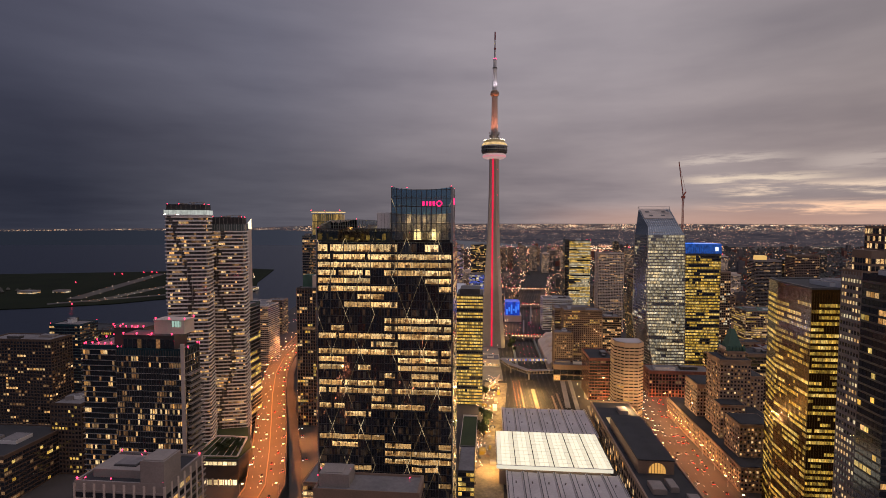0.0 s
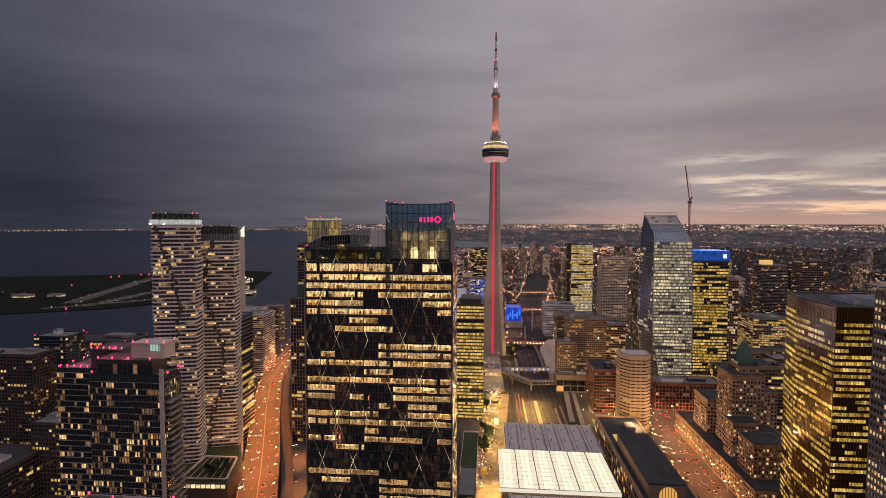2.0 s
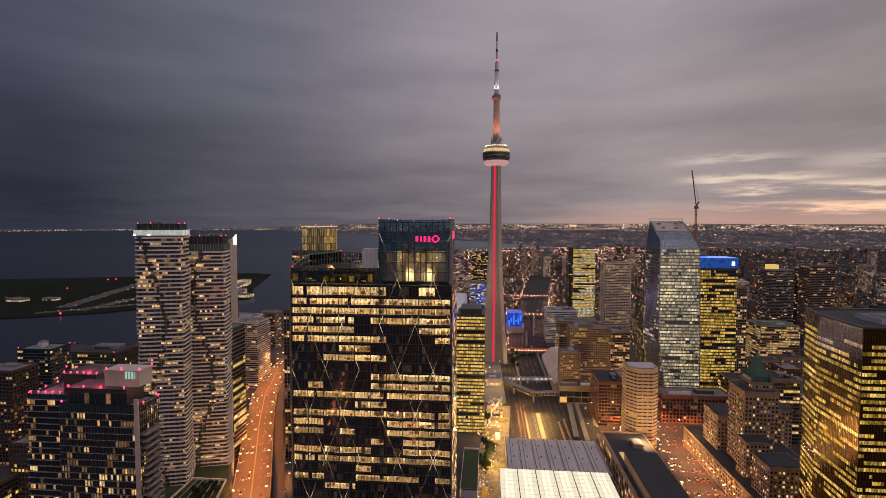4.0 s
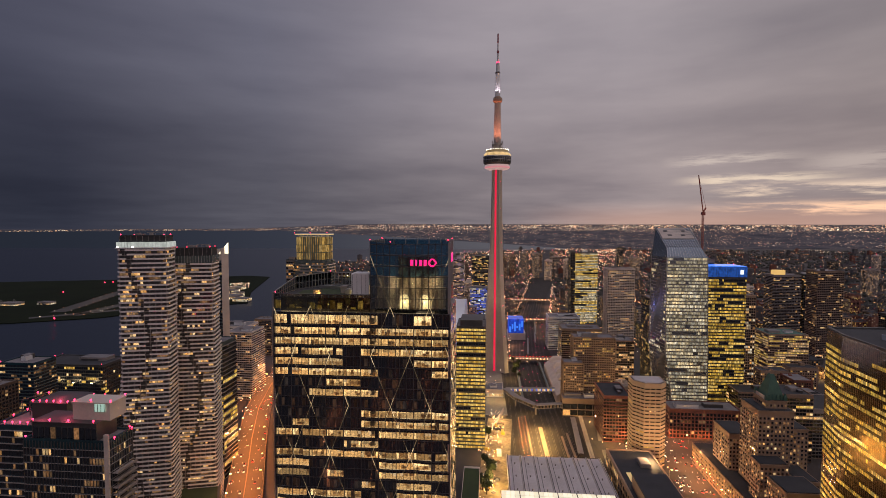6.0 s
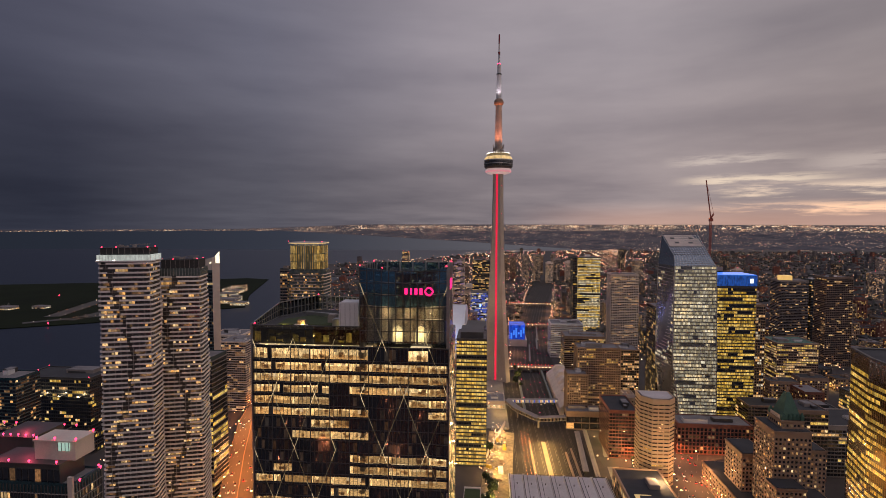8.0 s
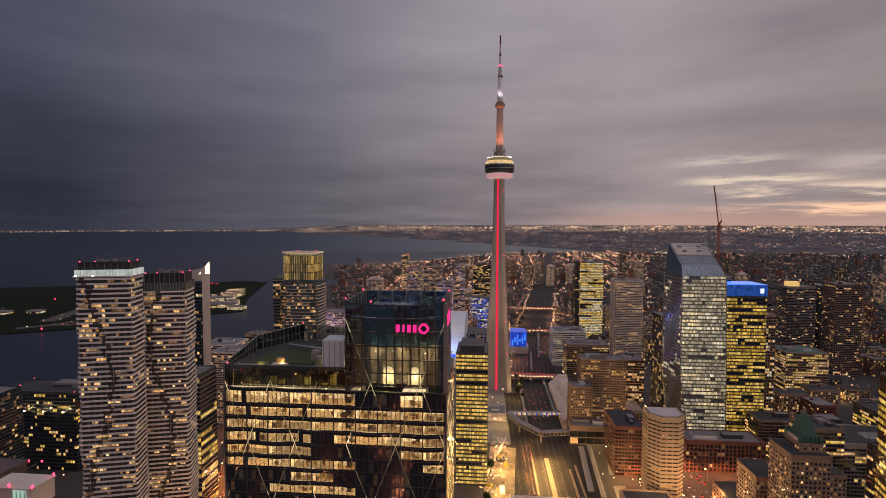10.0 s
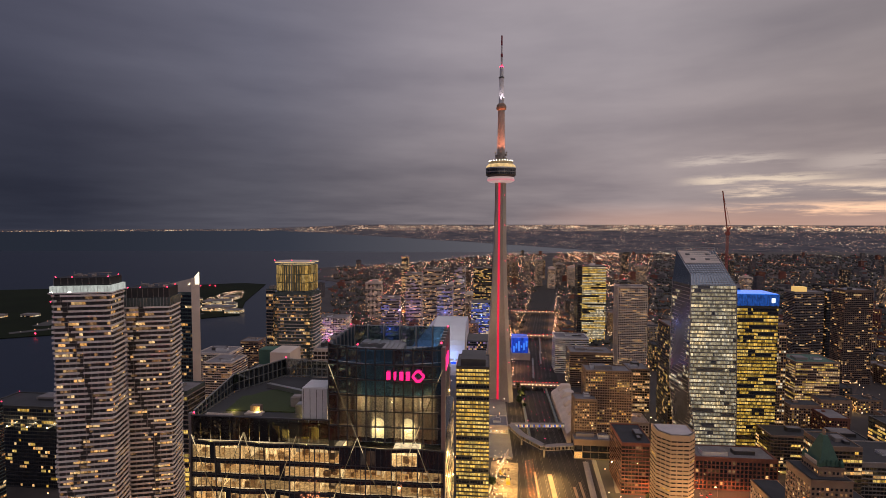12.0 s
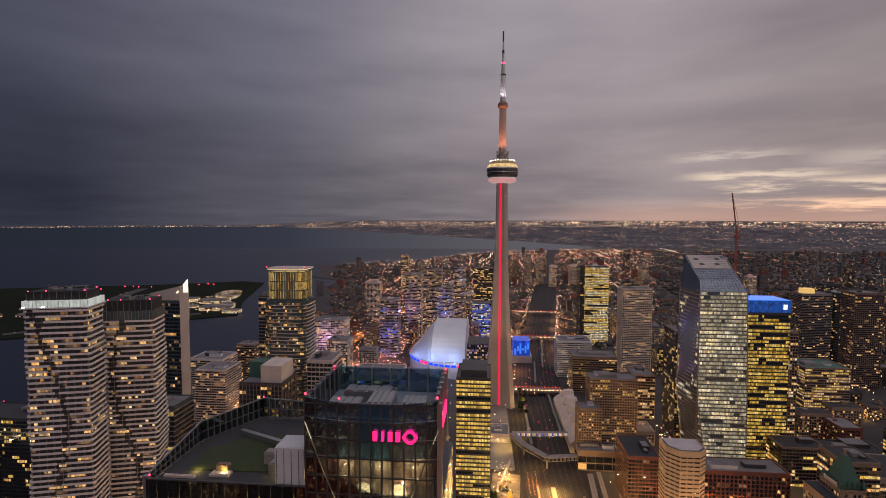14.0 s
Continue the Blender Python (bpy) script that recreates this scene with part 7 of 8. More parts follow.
# concrete hotel, convention hall, walkways
block("concrete_hotel", "brown concrete hotel slab with regular lit windows", 112, 166, 738, 26, 94, M_BROWN, M_BLACKG, [M_WARM, M_YELL], 0.22, 3.1, 2.9, pier=M_BROWN, piersize=1.2, band=M_BROWN, bandh=1.2, picks=48, seed=171, gap=1.2)
block("concrete_hotel", "lower wing of the brown concrete hotel", 97, 122, 722, 22, 64, M_BROWN, M_BLACKG, [M_WARM], 0.2, 3.1, 2.9, pier=M_BROWN, piersize=1.2, band=M_BROWN, bandh=1.2, seed=172, gap=1.2)
block("hotel_podium", "blank brown podium wall below the hotel", 94, 150, 706, 18, 22, M_BROWN, M_BLACKG, [M_WARM], 0.03, 8, 9, seed=173)


def convention_hall():
    root = thing("convention_hall", "long hall with pale curved metal roof beside the tracks", "hall", 112, 830)
    n = 10
    b = MB()
    rows = []
    for i in range(n + 1):
        t = i / n
        a = radians(180 * t)
        rows.append((-14 - 4 * math.cos(a) + 18 * t - 2, 8 + 16 * math.sin(radians(10 + 80 * t))))
    for (x0, z0), (x1, z1) in zip(rows, rows[1:]):
        b.face(((x0, -82, z0), (x1, -82, z1), (x1, 76, z1), (x0, 76, z0)))
    b.face([(x, -82, z) for x, z in rows] + [(rows[-1][0], -82, 0), (rows[0][0], -82, 0)])
    b.face([(x, 76, z) for x, z in rows][::-1] + [(rows[0][0], 76, 0), (rows[-1][0], 76, 0)])
    b.face(((rows[0][0], -82, 0), (rows[0][0], -82, rows[0][1]), (rows[0][0], 76, rows[0][1]), (rows[0][0], 76, 0)))
    b.face(((rows[-1][0], -82, rows[-1][1]), (rows[-1][0], -82, 0), (rows[-1][0], 76, 0), (rows[-1][0], 76, rows[-1][1])))
    part("shell", b, M_CONC, root)
    for k in range(5):
        c = MB()
        y = -70 + k * 32
        c.prism([(-12, y), (8, y), (8, y + 16), (-12, y + 16)], 20, 27, poly2=[(-6, y + 3), (7, y + 3), (7, y + 13), (-6, y + 13)])
        part("roof_monitor", c, M_CONC, root, "stepped roof light housing")


convention_hall()


WALKPTS = [(24, 768), (36, 738), (60, 707), (104, 716), (128, 722)]
CANOPIES = ((590, 690, 96, 104, 3.0), (580, 695, 106, 114, 2.4))


def walkway(name, label, pts, w, h, z, lits):
    root = thing(name, label, "walkway", 0, 0, 0)
    b, g, c = MB(), MB(), MB()
    for (ax, ay), (bx, by) in zip(pts, pts[1:]):
        d = Vector((bx - ax, by - ay)).normalized()
        s = Vector((-d.y, d.x)) * w / 2
        a, e = Vector((ax, ay)), Vector((bx, by))
        q = [tuple(a - s), tuple(e - s), tuple(e + s), tuple(a + s)]
        b.prism(q, z, z + 0.6)
        s2 = s * 1.08
        c.prism([tuple(a - s2), tuple(e - s2), tuple(e + s2), tuple(a + s2)], z + h, z + h + 0.5)
        n = max(1, int((e - a).length / 2.2))
        for k in range(n):
            p, t = a.lerp(e, k / n + 0.05 / n), a.lerp(e, (k + 1) / n - 0.1 / n)
            for sg in (-1, 1):
                pp, tt = p + s * sg, t + s * sg
                f = ((pp.x, pp.y, z + 0.6), (tt.x, tt.y, z + 0.6), (tt.x, tt.y, z + h), (pp.x, pp.y, z + h))
                g.face(f if sg < 0 else f[::-1], k % len(lits))
    part("deck", b, M_CONCD, root)
    part("roof", c, M_CONCD, root, "grey walkway roof")
    part("glazing", g, lits, root, "lit walkway glazing", "stuff")
    for x, y in pts[1:-1]:
        e = MB()
        e.box(x - 1, y - 1, 0, x + 1, y + 1, z)
        part("support", e, M_CONCD, root)


walkway("covered_walkway", "long covered walkway with pale roof across the tracks", WALKPTS, 8, 4, 9, [M_WARMD, M_BLACKG])
walkway("glass_footbridge", "lit glass footbridge with coloured panes over the tracks", [(24, 772), (100, 779)], 5, 4, 8, [M_COOL, M_BLUEL, M_WARM])
# platform canopies at the north edge of the tracks
for y0, y1, xa, xb, w in CANOPIES:
    b = MB()
    b.prism([(xa - w, y0), (xa + w, y0), (xb + w, y1), (xb - w, y1)], 4.2, 4.7)
    b.prism([(xa - 0.4, y0), (xa + 0.4, y0), (xb + 0.4, y1), (xb - 0.4, y1)], 4.7, 5.3)
    for k in range(6):
        t = (k + 0.5) / 6
        px2, py2 = xa + (xb - xa) * t, y0 + (y1 - y0) * t
        b.box(px2 - 0.3, py2 - 0.3, 0, px2 + 0.3, py2 + 0.3, 4.3)
    solo("platform_canopy", b, M_CONCD, "long grey platform canopy beside the tracks", "canopy", group="platform canopies")
for y, x0, x1 in ((950, 38, 102), (1318, 44, 156), (1645, 60, 182)):
    b = MB()
    b.box(x0 - 8, y - 8, 6.5, x1 + 8, y + 8, 8)
    b.box(x0 - 8, y - 8.3, 8, x1 + 8, y - 7.8, 9.2)
    b.box(x0 - 8, y + 7.8, 8, x1 + 8, y + 8.3, 9.2)
    for k in range(1, 4):
        xx = x0 + (x1 - x0) * k / 4
        b.box(xx - 1, y - 6, 0, xx + 1, y + 6, 6.5)
    for k in range(14):
        xx = x0 - 6 + (x1 - x0 + 12) * k / 13
        b.ball((xx, y - 7.4, 9.8), 0.55 + y / 4000, 1)
        b.ball((xx, y + 7.4, 9.8), 0.5 + y / 4000, 2)
    solo("road_bridge", b, [M_PAVE, L_WARM, L_TAIL], "concrete road bridge with rows of lamps over the railway", "bridge", group="bridges over the railway")


# ---------------- domed stadium ----------------
def stadium():
    root = thing("stadium", "round stadium with white arched roof lit blue at its edge", "stadium", -62, 1110)
    b = MB()
    b.lathe([(97, -1), (97, 24), (95, 28)], 56)
    part("drum", b, M_CONC, root)
    for k in range(56):
        a, c = 2 * math.pi * k / 56 + 0.01, 2 * math.pi * (k + 1) / 56 - 0.01
        ring = MB()
        ring.face(((97.3 * math.cos(a), 97.3 * math.sin(a), 21), (97.3 * math.cos(c), 97.3 * math.sin(c), 21), (97.3 * math.cos(c), 97.3 * math.sin(c), 25.0), (97.3 * math.cos(a), 97.3 * math.sin(a), 25.0)))
        part("light_panel", ring, L_MAG if k % 7 in (0, 1) else L_BLUE, root, "glowing band panel")
    n = 20

    def arc(i):
        a = math.pi * i / n
        return -92 * math.cos(a), 29 + 57 * math.sin(a) ** 0.75
    cols = [-93, -88, -80, -70, -60, -52, -45, 14]
    b = MB()
    rows = []
    for x in cols:
        t = 1.0 if x >= -45 else max(0.02, 1 - ((-45 - x) / 49.0) ** 1.25)
        rows.append([(x, arc(i)[0] * (0.45 + 0.55 * t), 29 + (arc(i)[1] - 29) * t ** 1.3) for i in range(n + 1)])
    q = MB()
    for r0, r1 in zip(rows[:-2], rows[1:-1]):
        for i in range(n):
            q.face((r0[i], r1[i], r1[i + 1], r0[i + 1]))
    part("quarter_dome", q, M_DOME, root, "white quarter-dome roof panel", smooth=True)
    for i in range(n):
        b.face((rows[-2][i], rows[-1][i], rows[-1][i + 1], rows[-2][i + 1]))
    b.face(rows[-1])
    part("barrel_panel", b, M_DOME, root, "white arched roof panel")
    for x in (-45, -15.5, 14):
        c = MB()
        for i in range(n):
            c.bar((x, arc(i)[0], arc(i)[1] + 0.4), (x, arc(i + 1)[0], arc(i + 1)[1] + 0.4), 0.9)
        part("roof_rib", c, M_DOME, root)
    for k in range(9):
        c = MB()
        a = radians(196 + k * 12)
        c.ball((94 * math.cos(a), 94 * math.sin(a), 28.6), 1.3)
        part("edge_floodlight", c, L_BFLOOD, root, "blue flood light at the dome's edge")
    b = MB()
    b.box(18, -88, 0, 62, -30, 62)
    part("hotel_wing", b, M_DARK, root)
    glaze(root, [(18, -88), (62, -88), (62, -30), (18, -30)], 4, 60, 4, 3, [M_BLACKG, M_WARM, M_PURP], 0.4, seed=181)


L_BFLOOD = lamp_mat("blue_flood", (0.15, 0.3, 1.0), 5.0)
M_DOME = surface("white_dome_membrane", (0.8, 0.8, 0.82), (0.66, 0.66, 0.7), 0.5, grain=0.05, stain=0.02)
stadium()
b = MB()
b.box(42, 1130, 14, 74, 1170, 44)
VW = thing("screen_building", "building with a large glowing blue screen", "building", 58, 1150)
o = part("screen", b, lit_room("blue_screen", (0.01, 0.07, 1.0), (0.02, 0.12, 1.0), 0.8, 0.05, 0.25), VW)
o.matrix_local = Matrix.Translation((-58, -1150, 0))
b = MB()
b.box(40, 1128, -1, 78, 1172, 14)
o = part("base", b, M_CONC, VW)
o.matrix_local = Matrix.Translation((-58, -1150, 0))
M_PSCR = lamp_mat("pale_blue_screen", (0.06, 0.25, 1.0), 0.8)
for k in range(6):
    b = MB()
    b.box(44 + k * 5, 1129.2, 16 + (k * 7) % 12, 47.5 + k * 5, 1130, 28 + (k * 5) % 14)
    o = part("screen_shape", b, M_PSCR, VW, "pale blue shape on the screen")
    o.matrix_local = Matrix.Translation((-58, -1150, 0))

# ---------------- mid-distance buildings ----------------
block("blue_lit_tower", "condominium tower with blue and violet lit balconies", -228, -190, 1146, 30, 118, M_CONCD, M_BLACKG, [M_PURP, M_WARM, M_BLUEL], 0.4, 3.2, 2.5, band=M_CONCD, bandh=0.5, seed=201, beacons=2, group="lakefront condominiums")
block("blue_lit_tower", "condominium tower with blue and violet lit balconies", -192, -156, 1243, 30, 160, M_CONCD, M_BLACKG, [M_PURP, M_WARM, M_WARMD], 0.4, 3.2, 2.5, band=M_CONC, bandh=0.5, seed=202, beacons=2, group="lakefront condominiums")
block("beige_tower", "beige condominium tower with warm lit windows", -159, -117, 1311, 30, 164, M_CONCD, M_BLACKG, [M_WARM, M_WARMD], 0.4, 3.2, 2.5, band=M_CONC, bandh=0.5, seed=203, beacons=2, group="lakefront condominiums")
block("blue_lit_tower", "condominium tower washed in blue light", -126, -90, 1300, 30, 124, M_CONCD, M_BLACKG, [M_BLUEL, M_PURP, M_WARM], 0.45, 3.2, 2.5, band=M_CONC, bandh=0.5, seed=204, group="lakefront condominiums")
block("blue_lit_office", "glass block glowing blue behind the tower", -46, 0, 1323, 34, 85, M_BLUEG, M_BLACKG, [M_BLUEL, M_BLUEL, M_COOL], 0.75, 3.6, 3.6, band=M_BLUEG, seed=205)
block("dark_tower", "dark condominium tower with yellow windows", -43, 6, 1380, 34, 161, M_DARK, M_BLACKG, [M_YELL, M_WARM], 0.35, 3.4, 3.4, band=M_DARK, seed=206)
block("beige_tower", "beige condominium tower with warm lit windows", -95, -66, 1420, 30, 159, M_CONCD, M_BLACKG, [M_WARM, M_PURP], 0.4, 3.2, 2.5, band=M_CONC, bandh=0.5, seed=207, group="lakefront condominiums")
block("round_tower", "slim tower with red lit top far along the lake", -338, -312, 2027, 26, 146, M_CONCD, M_BLACKG, [M_WARM], 0.4, 3.6, 4, seed=208, beacons=4)
block("violet_midrise", "mid-rise flats with violet and white lit frames", -352, -284, 1082, 40, 86, M_CONCD, M_BLACKG, [M_PURP, M_COOL, M_WARM], 0.55, 3.4, 3.2, pier=M_CONC, band=M_CONC, seed=209)
block("violet_midrise", "mid-rise flats with violet and white lit frames", -300, -262, 1030, 36, 60, M_CONCD, M_BLACKG, [M_PURP, M_COOL, M_WARM], 0.5, 3.4, 3.2, pier=M_CONC, band=M_CONC, seed=210)
block("white_office", "white banded office block beside the railway", 116, 176, 1047, 46, 64, M_WHITE, M_BLACKG, [M_COOL, M_WARMD], 0.2, 3.6, 3.6, band=M_WHITE, bandh=1.9, seed=211, picks=36)
block("brown_office", "brown concrete office block with ribbon windows", 130, 200, 968, 44, 58, M_BROWN, M_BLACKG, [M_YELL, M_WARM], 0.2, 3.6, 3.2, band=M_BROWN, bandh=1.6, seed=212, run=0.7, picks=36)
block("bright_office_tower", "office tower with bright pale yellow floors", 206, 258, 1283, 44, 177, M_DARK, M_BLACKG, [M_YELL, M_COOL], 0.85, 3.8, 3.0, band=M_DARK, bandh=0.9, run=0.9, seed=213, picks=80, beacons=3)
block("dark_tower", "black slab beside the bright office", 196, 206, 1286, 40, 179, M_DARK, M_BLACKG, [M_YELL], 0.05, 3.8, 3.4, seed=214)
block("hotel_tower", "pale grey hotel tower with small lit windows", 226, 276, 1044, 34, 160, M_CONC, M_BLACKG, [M_WARM, M_WARMD], 0.28, 3.1, 3.2, pier=M_CONC, piersize=0.9, band=M_CONC, bandh=1.1, seed=215, picks=36, gap=1.0)
block("dark_tower", "dark brown glass tower with warm rooms", 230, 262, 800, 44, 138, M_BROWN, M_BLACKG, [M_WARM, M_YELL], 0.22, 3.6, 3.0, pier=M_DARK, band=M_DARK, seed=216, picks=36)
block("court_office", "stone office with a bright lit court", 196, 226, 863, 36, 62, M_BROWN, M_BLACKG, [M_WARM, M_OFFICE], 0.3, 3.8, 3.2, pier=M_BROWN, band=M_BROWN, seed=217)
block("flats_tower", "grey residential tower with pale lit top", 588, 642, 1157, 36, 140, M_CONCD, M_BLACKG, [M_WARM, M_WARMD], 0.16, 3.1, 3.0, band=M_CONCD, bandout=0.5, seed=218, picks=36)
b = MB()
b.box(592, 1160, 140, 612, 1176, 150)
solo("roof_lantern", b, lamp_mat("amber_lantern", (1.0, 0.62, 0.2), 0.7), "amber-lit roof box on the tower", "roof plant")
block("dark_tower", "dark glass residential tower with scattered lights", 650, 676, 1161, 30, 142, M_GREENG, M_BLACKG, [M_WARM], 0.12, 3.2, 3.2, band=M_DARK, seed=219)
block("dark_tower", "dark residential tower with vertical rows of lights", 596, 640, 1030, 34, 160, M_BROWN, M_BLACKG, [M_WARM, M_WARMD], 0.16, 3.2, 3.2, pier=M_BROWN, seed=220, picks=36)
block("ring_office", "brightly lit office with dark green domed roof", 438, 498, 888, 50, 72, M_STONE, M_BLACKG, [M_YELL, M_OFFICE], 0.7, 3.7, 2.4, pier=M_STONE, band=M_STONE, bandh=1.2, seed=221, roof=M_COPPER, picks=30, run=0.8)
block("stepped_office", "stone tower with lit setbacks", 330, 352, 760, 26, 150, M_STONE, M_BLACKG, [M_WARM, M_COOL], 0.3, 3.6, 2.6, pier=M_STONE, band=M_STONE, seed=222)
for i, (x0, x1, y0, dd, h) in enumerate(((300, 345, 690, 30, 42), (352, 420, 700, 44, 30), (330, 400, 610, 50, 52), (300, 330, 600, 34, 70), (405, 460, 640, 60, 64), (470, 520, 720, 50, 40), (350, 410, 520, 40, 60), (300, 345, 490, 40, 88))):
    block("downtown_block", "dark downtown block with a few lit windows", x0, x1, y0, dd, h, (M_BROWN, M_DARK, M_CONCD)[i % 3], M_BLACKG, [M_YELL, M_WARM], 0.22, 3.7, 3.4, band=(M_BROWN, M_DARK, M_CONCD)[i % 3], seed=230 + i, roof=M_ROOFD, run=0.7, group="downtown blocks")
block("entrance_pavilion", "low white entrance pavilion with lit glass front", -6, 20, 768, 34, 10, M_CONC, M_BLACKG, [M_OFFICE, M_COOL], 0.75, 4.6, 3, seed=243, roof=M_ROOF, band=M_CONC)
block("glass_pavilion", "low black glass pavilion beside the office tower", -22, -9, 394, 46, 21, M_DARK, M_BLACKG, [M_YELL], 0.4, 4, 3, seed=240, roof=M_ROOF, plant=False)
block("low_terrace", "low terrace with planted roof and lit shops", -24, -9, 450, 80, 14, M_CONC, M_BLACKG, [M_OFFICE], 0.4, 4.4, 4, seed=241, roof=M_GRASS, plant=False)
block("low_office", "low lit office beside the expressway", -126, -96, 330, 40, 40, M_STONE, M_BLACKG, [M_OFFICE, M_WARM], 0.55, 3.8, 3.2, band=M_STONE, seed=242)
block("convention_building", "low white roofed hall with blue lit corner", -200, -130, 820, 70, 60, M_CONC, M_BLACKG, [M_WARM, M_BLUEL], 0.2, 4, 4, seed=244)

# ---------------- farther city: many mid-size blocks, joined ----------------


def inside_land(x, y):
    n, hit = len(SHORE), False
    for i in range(n):
        (x0, y0), (x1, y1) = SHORE[i], SHORE[(i + 1) % n]
        if (y0 > y) != (y1 > y) and x < (x1 - x0) * (y - y0) / (y1 - y0) + x0:
            hit = not hit
    return hit


def rail_x(y):
    return 64 + max(0.0, (y - 760)) * 0.075 + max(0.0, y - 1330) * 0.06


def far_city():
    r = random.Random(5)
    walls, wins, lots = MB(), MB(), []
    for k in range(3000):
        y = 980 + (r.random() ** 1.5) * 3900
        x = r.uniform(-0.30, 0.86) * y + r.uniform(-60, 60)
        if not inside_land(x, y) or abs(x - rail_x(y)) < 70 or (y < 1500 and -240 < x < 30) or (y < 1250 and x < 700):
            continue
        near = [(1.0 if abs(x - u) < 30 and abs(y - v) < 26 else 0.0) for u, v in lots[-160:]]
        if sum(near):
            continue
        lots.append((x, y))
        tall = r.random()
        h = r.uniform(6, 11) if tall < 0.82 else r.uniform(12, 26) if tall < 0.96 else r.uniform(30, 60 if y < 3400 else 45)
        w, d = r.uniform(12, 30), r.uniform(12, 28)
        m = r.randrange(4)
        walls.box(x - w / 2, y - d / 2, -0.5, x + w / 2, y + d / 2, h, m, 4)
        if h > 12:
            walls.box(x - w / 5, y - d / 5, h, x + w / 6, y + d / 5, h + 3, m)
        fl, bay = (3.6, 4.0) if y < 2200 else (5.5, 7.0)
        odd = r.uniform(0.1, 0.4) * (1.0 if y < 2200 else 0.6)
        kind = r.choice((0, 0, 0, 1, 2))
        for f in range(max(1, int(h / fl))):
            for j in range(max(1, int(w / bay))):
                if r.random() < odd:
                    u = x - w / 2 + (j + 0.15) * w / max(1, int(w / bay))
                    wins.face(((u, y - d / 2 - 0.15, f * fl + 1.2), (u + bay * 0.55, y - d / 2 - 0.15, f * fl + 1.2), (u + bay * 0.55, y - d / 2 - 0.15, f * fl + 3.0), (u, y - d / 2 - 0.15, f * fl + 3.0)), kind)
            for j in range(max(1, int(d / bay))):
                if r.random() < odd * 0.6:
                    u = y - d / 2 + (j + 0.15) * d / max(1, int(d / bay))
                    wins.face(((x - w / 2 - 0.15, u + bay * 0.55, f * fl + 1.2), (x - w / 2 - 0.15, u, f * fl + 1.2), (x - w / 2 - 0.15, u, f * fl + 3.0), (x - w / 2 - 0.15, u + bay * 0.55, f * fl + 3.0)), kind)
    root = tagged(new("far_buildings", walls.data("far_buildings", [M_FARA, M_DARK, M_BRICK, M_FARA, M_ROOFD])), "dense far city blocks reaching to the horizon", "buildings", kind="stuff")
    tagged(new("far_windows", wins.data("far_windows", [M_FARW, M_FARY, M_FARC])), "small lit windows of the far city blocks", "windows", kind="stuff")


M_FARA = surface("far_dark_facade", (0.18, 0.155, 0.155), (0.09, 0.08, 0.085), 0.9, grain=0.1)
M_FARL = surface("far_leaves", (0.1, 0.1, 0.085), (0.06, 0.062, 0.055), 0.9, grain=0.2)
M_FARW = lit_room("far_warm_rooms", (1.0, 0.36, 0.12), (1.0, 0.55, 0.25), 1.0)
M_FARY = lit_room("far_yellow_rooms", (1.0, 0.58, 0.18), (1.0, 0.7, 0.35), 0.9)
M_FARC = lit_room("far_pale_rooms", (1.0, 0.6, 0.4), (1.0, 0.72, 0.55), 0.75)
far_city()


def far_towers():
    """Clusters of separate high-rises behind the tower and along the tracks."""
    r = random.Random(12)
    spots = [(70, 2350), (110, 2400), (160, 2300), (215, 2380), (262, 2300), (310, 2420), (350, 2320), (180, 2600), (260, 2650), (330, 2700), (30, 2750), (420, 1750), (480, 1900), (560, 2050), (640, 1800),
             (380, 1600), (700, 1500), (760, 1700), (820, 1350), (900, 1500), (980, 1700), (1080, 1450), (1180, 1650), (1300, 1900), (1500, 2400), (1750, 2500), (1100, 2600), (1260, 2900), (720, 2900),
             (-180, 1600), (-240, 1800), (-120, 1750), (-60, 1600), (-20, 1900), (-320, 1500), (-380, 1700), (-300, 2300), (-100, 2200), (840, 1120), (900, 1240), (760, 1060), (690, 980)]
    for i, (x, y) in enumerate(spots):
        w, d, h = r.uniform(24, 40), r.uniform(22, 34), r.uniform(60, 125)
        wall = r.choice((M_CONCD, M_BROWN, M_DARK, M_CONC))
        root = thing("high_rise", r.choice(("grey residential high-rise with warm lit windows far off", "dark residential high-rise with scattered lit windows far off")), "high-rise", x, y, 0, r.uniform(-8, 8), "far high-rises")
        b = MB()
        b.prism(rect(w, d), -1, h)
        part("wall", b, wall, root)
        glaze(root, rect(w, d), 1, h - 2, 3.4, 3.6, [M_BLACKG, M_WARM, M_WARMD, M_FARC], r.uniform(0.2, 0.42), 0.7, 0.6, 0.8, run=0.2, seed=300 + i, skip=(2,))
        b = MB()
        b.box(-w / 4, -d / 4, h, w / 4, d / 4, h + 5)
        part("plant_room", b, wall, root)
        if i % 2:
            b = MB()
            b.ball((0, 0, h + 6), 1.4)
            part("beacon", b, L_RED, root, "red aircraft warning light")


far_towers()


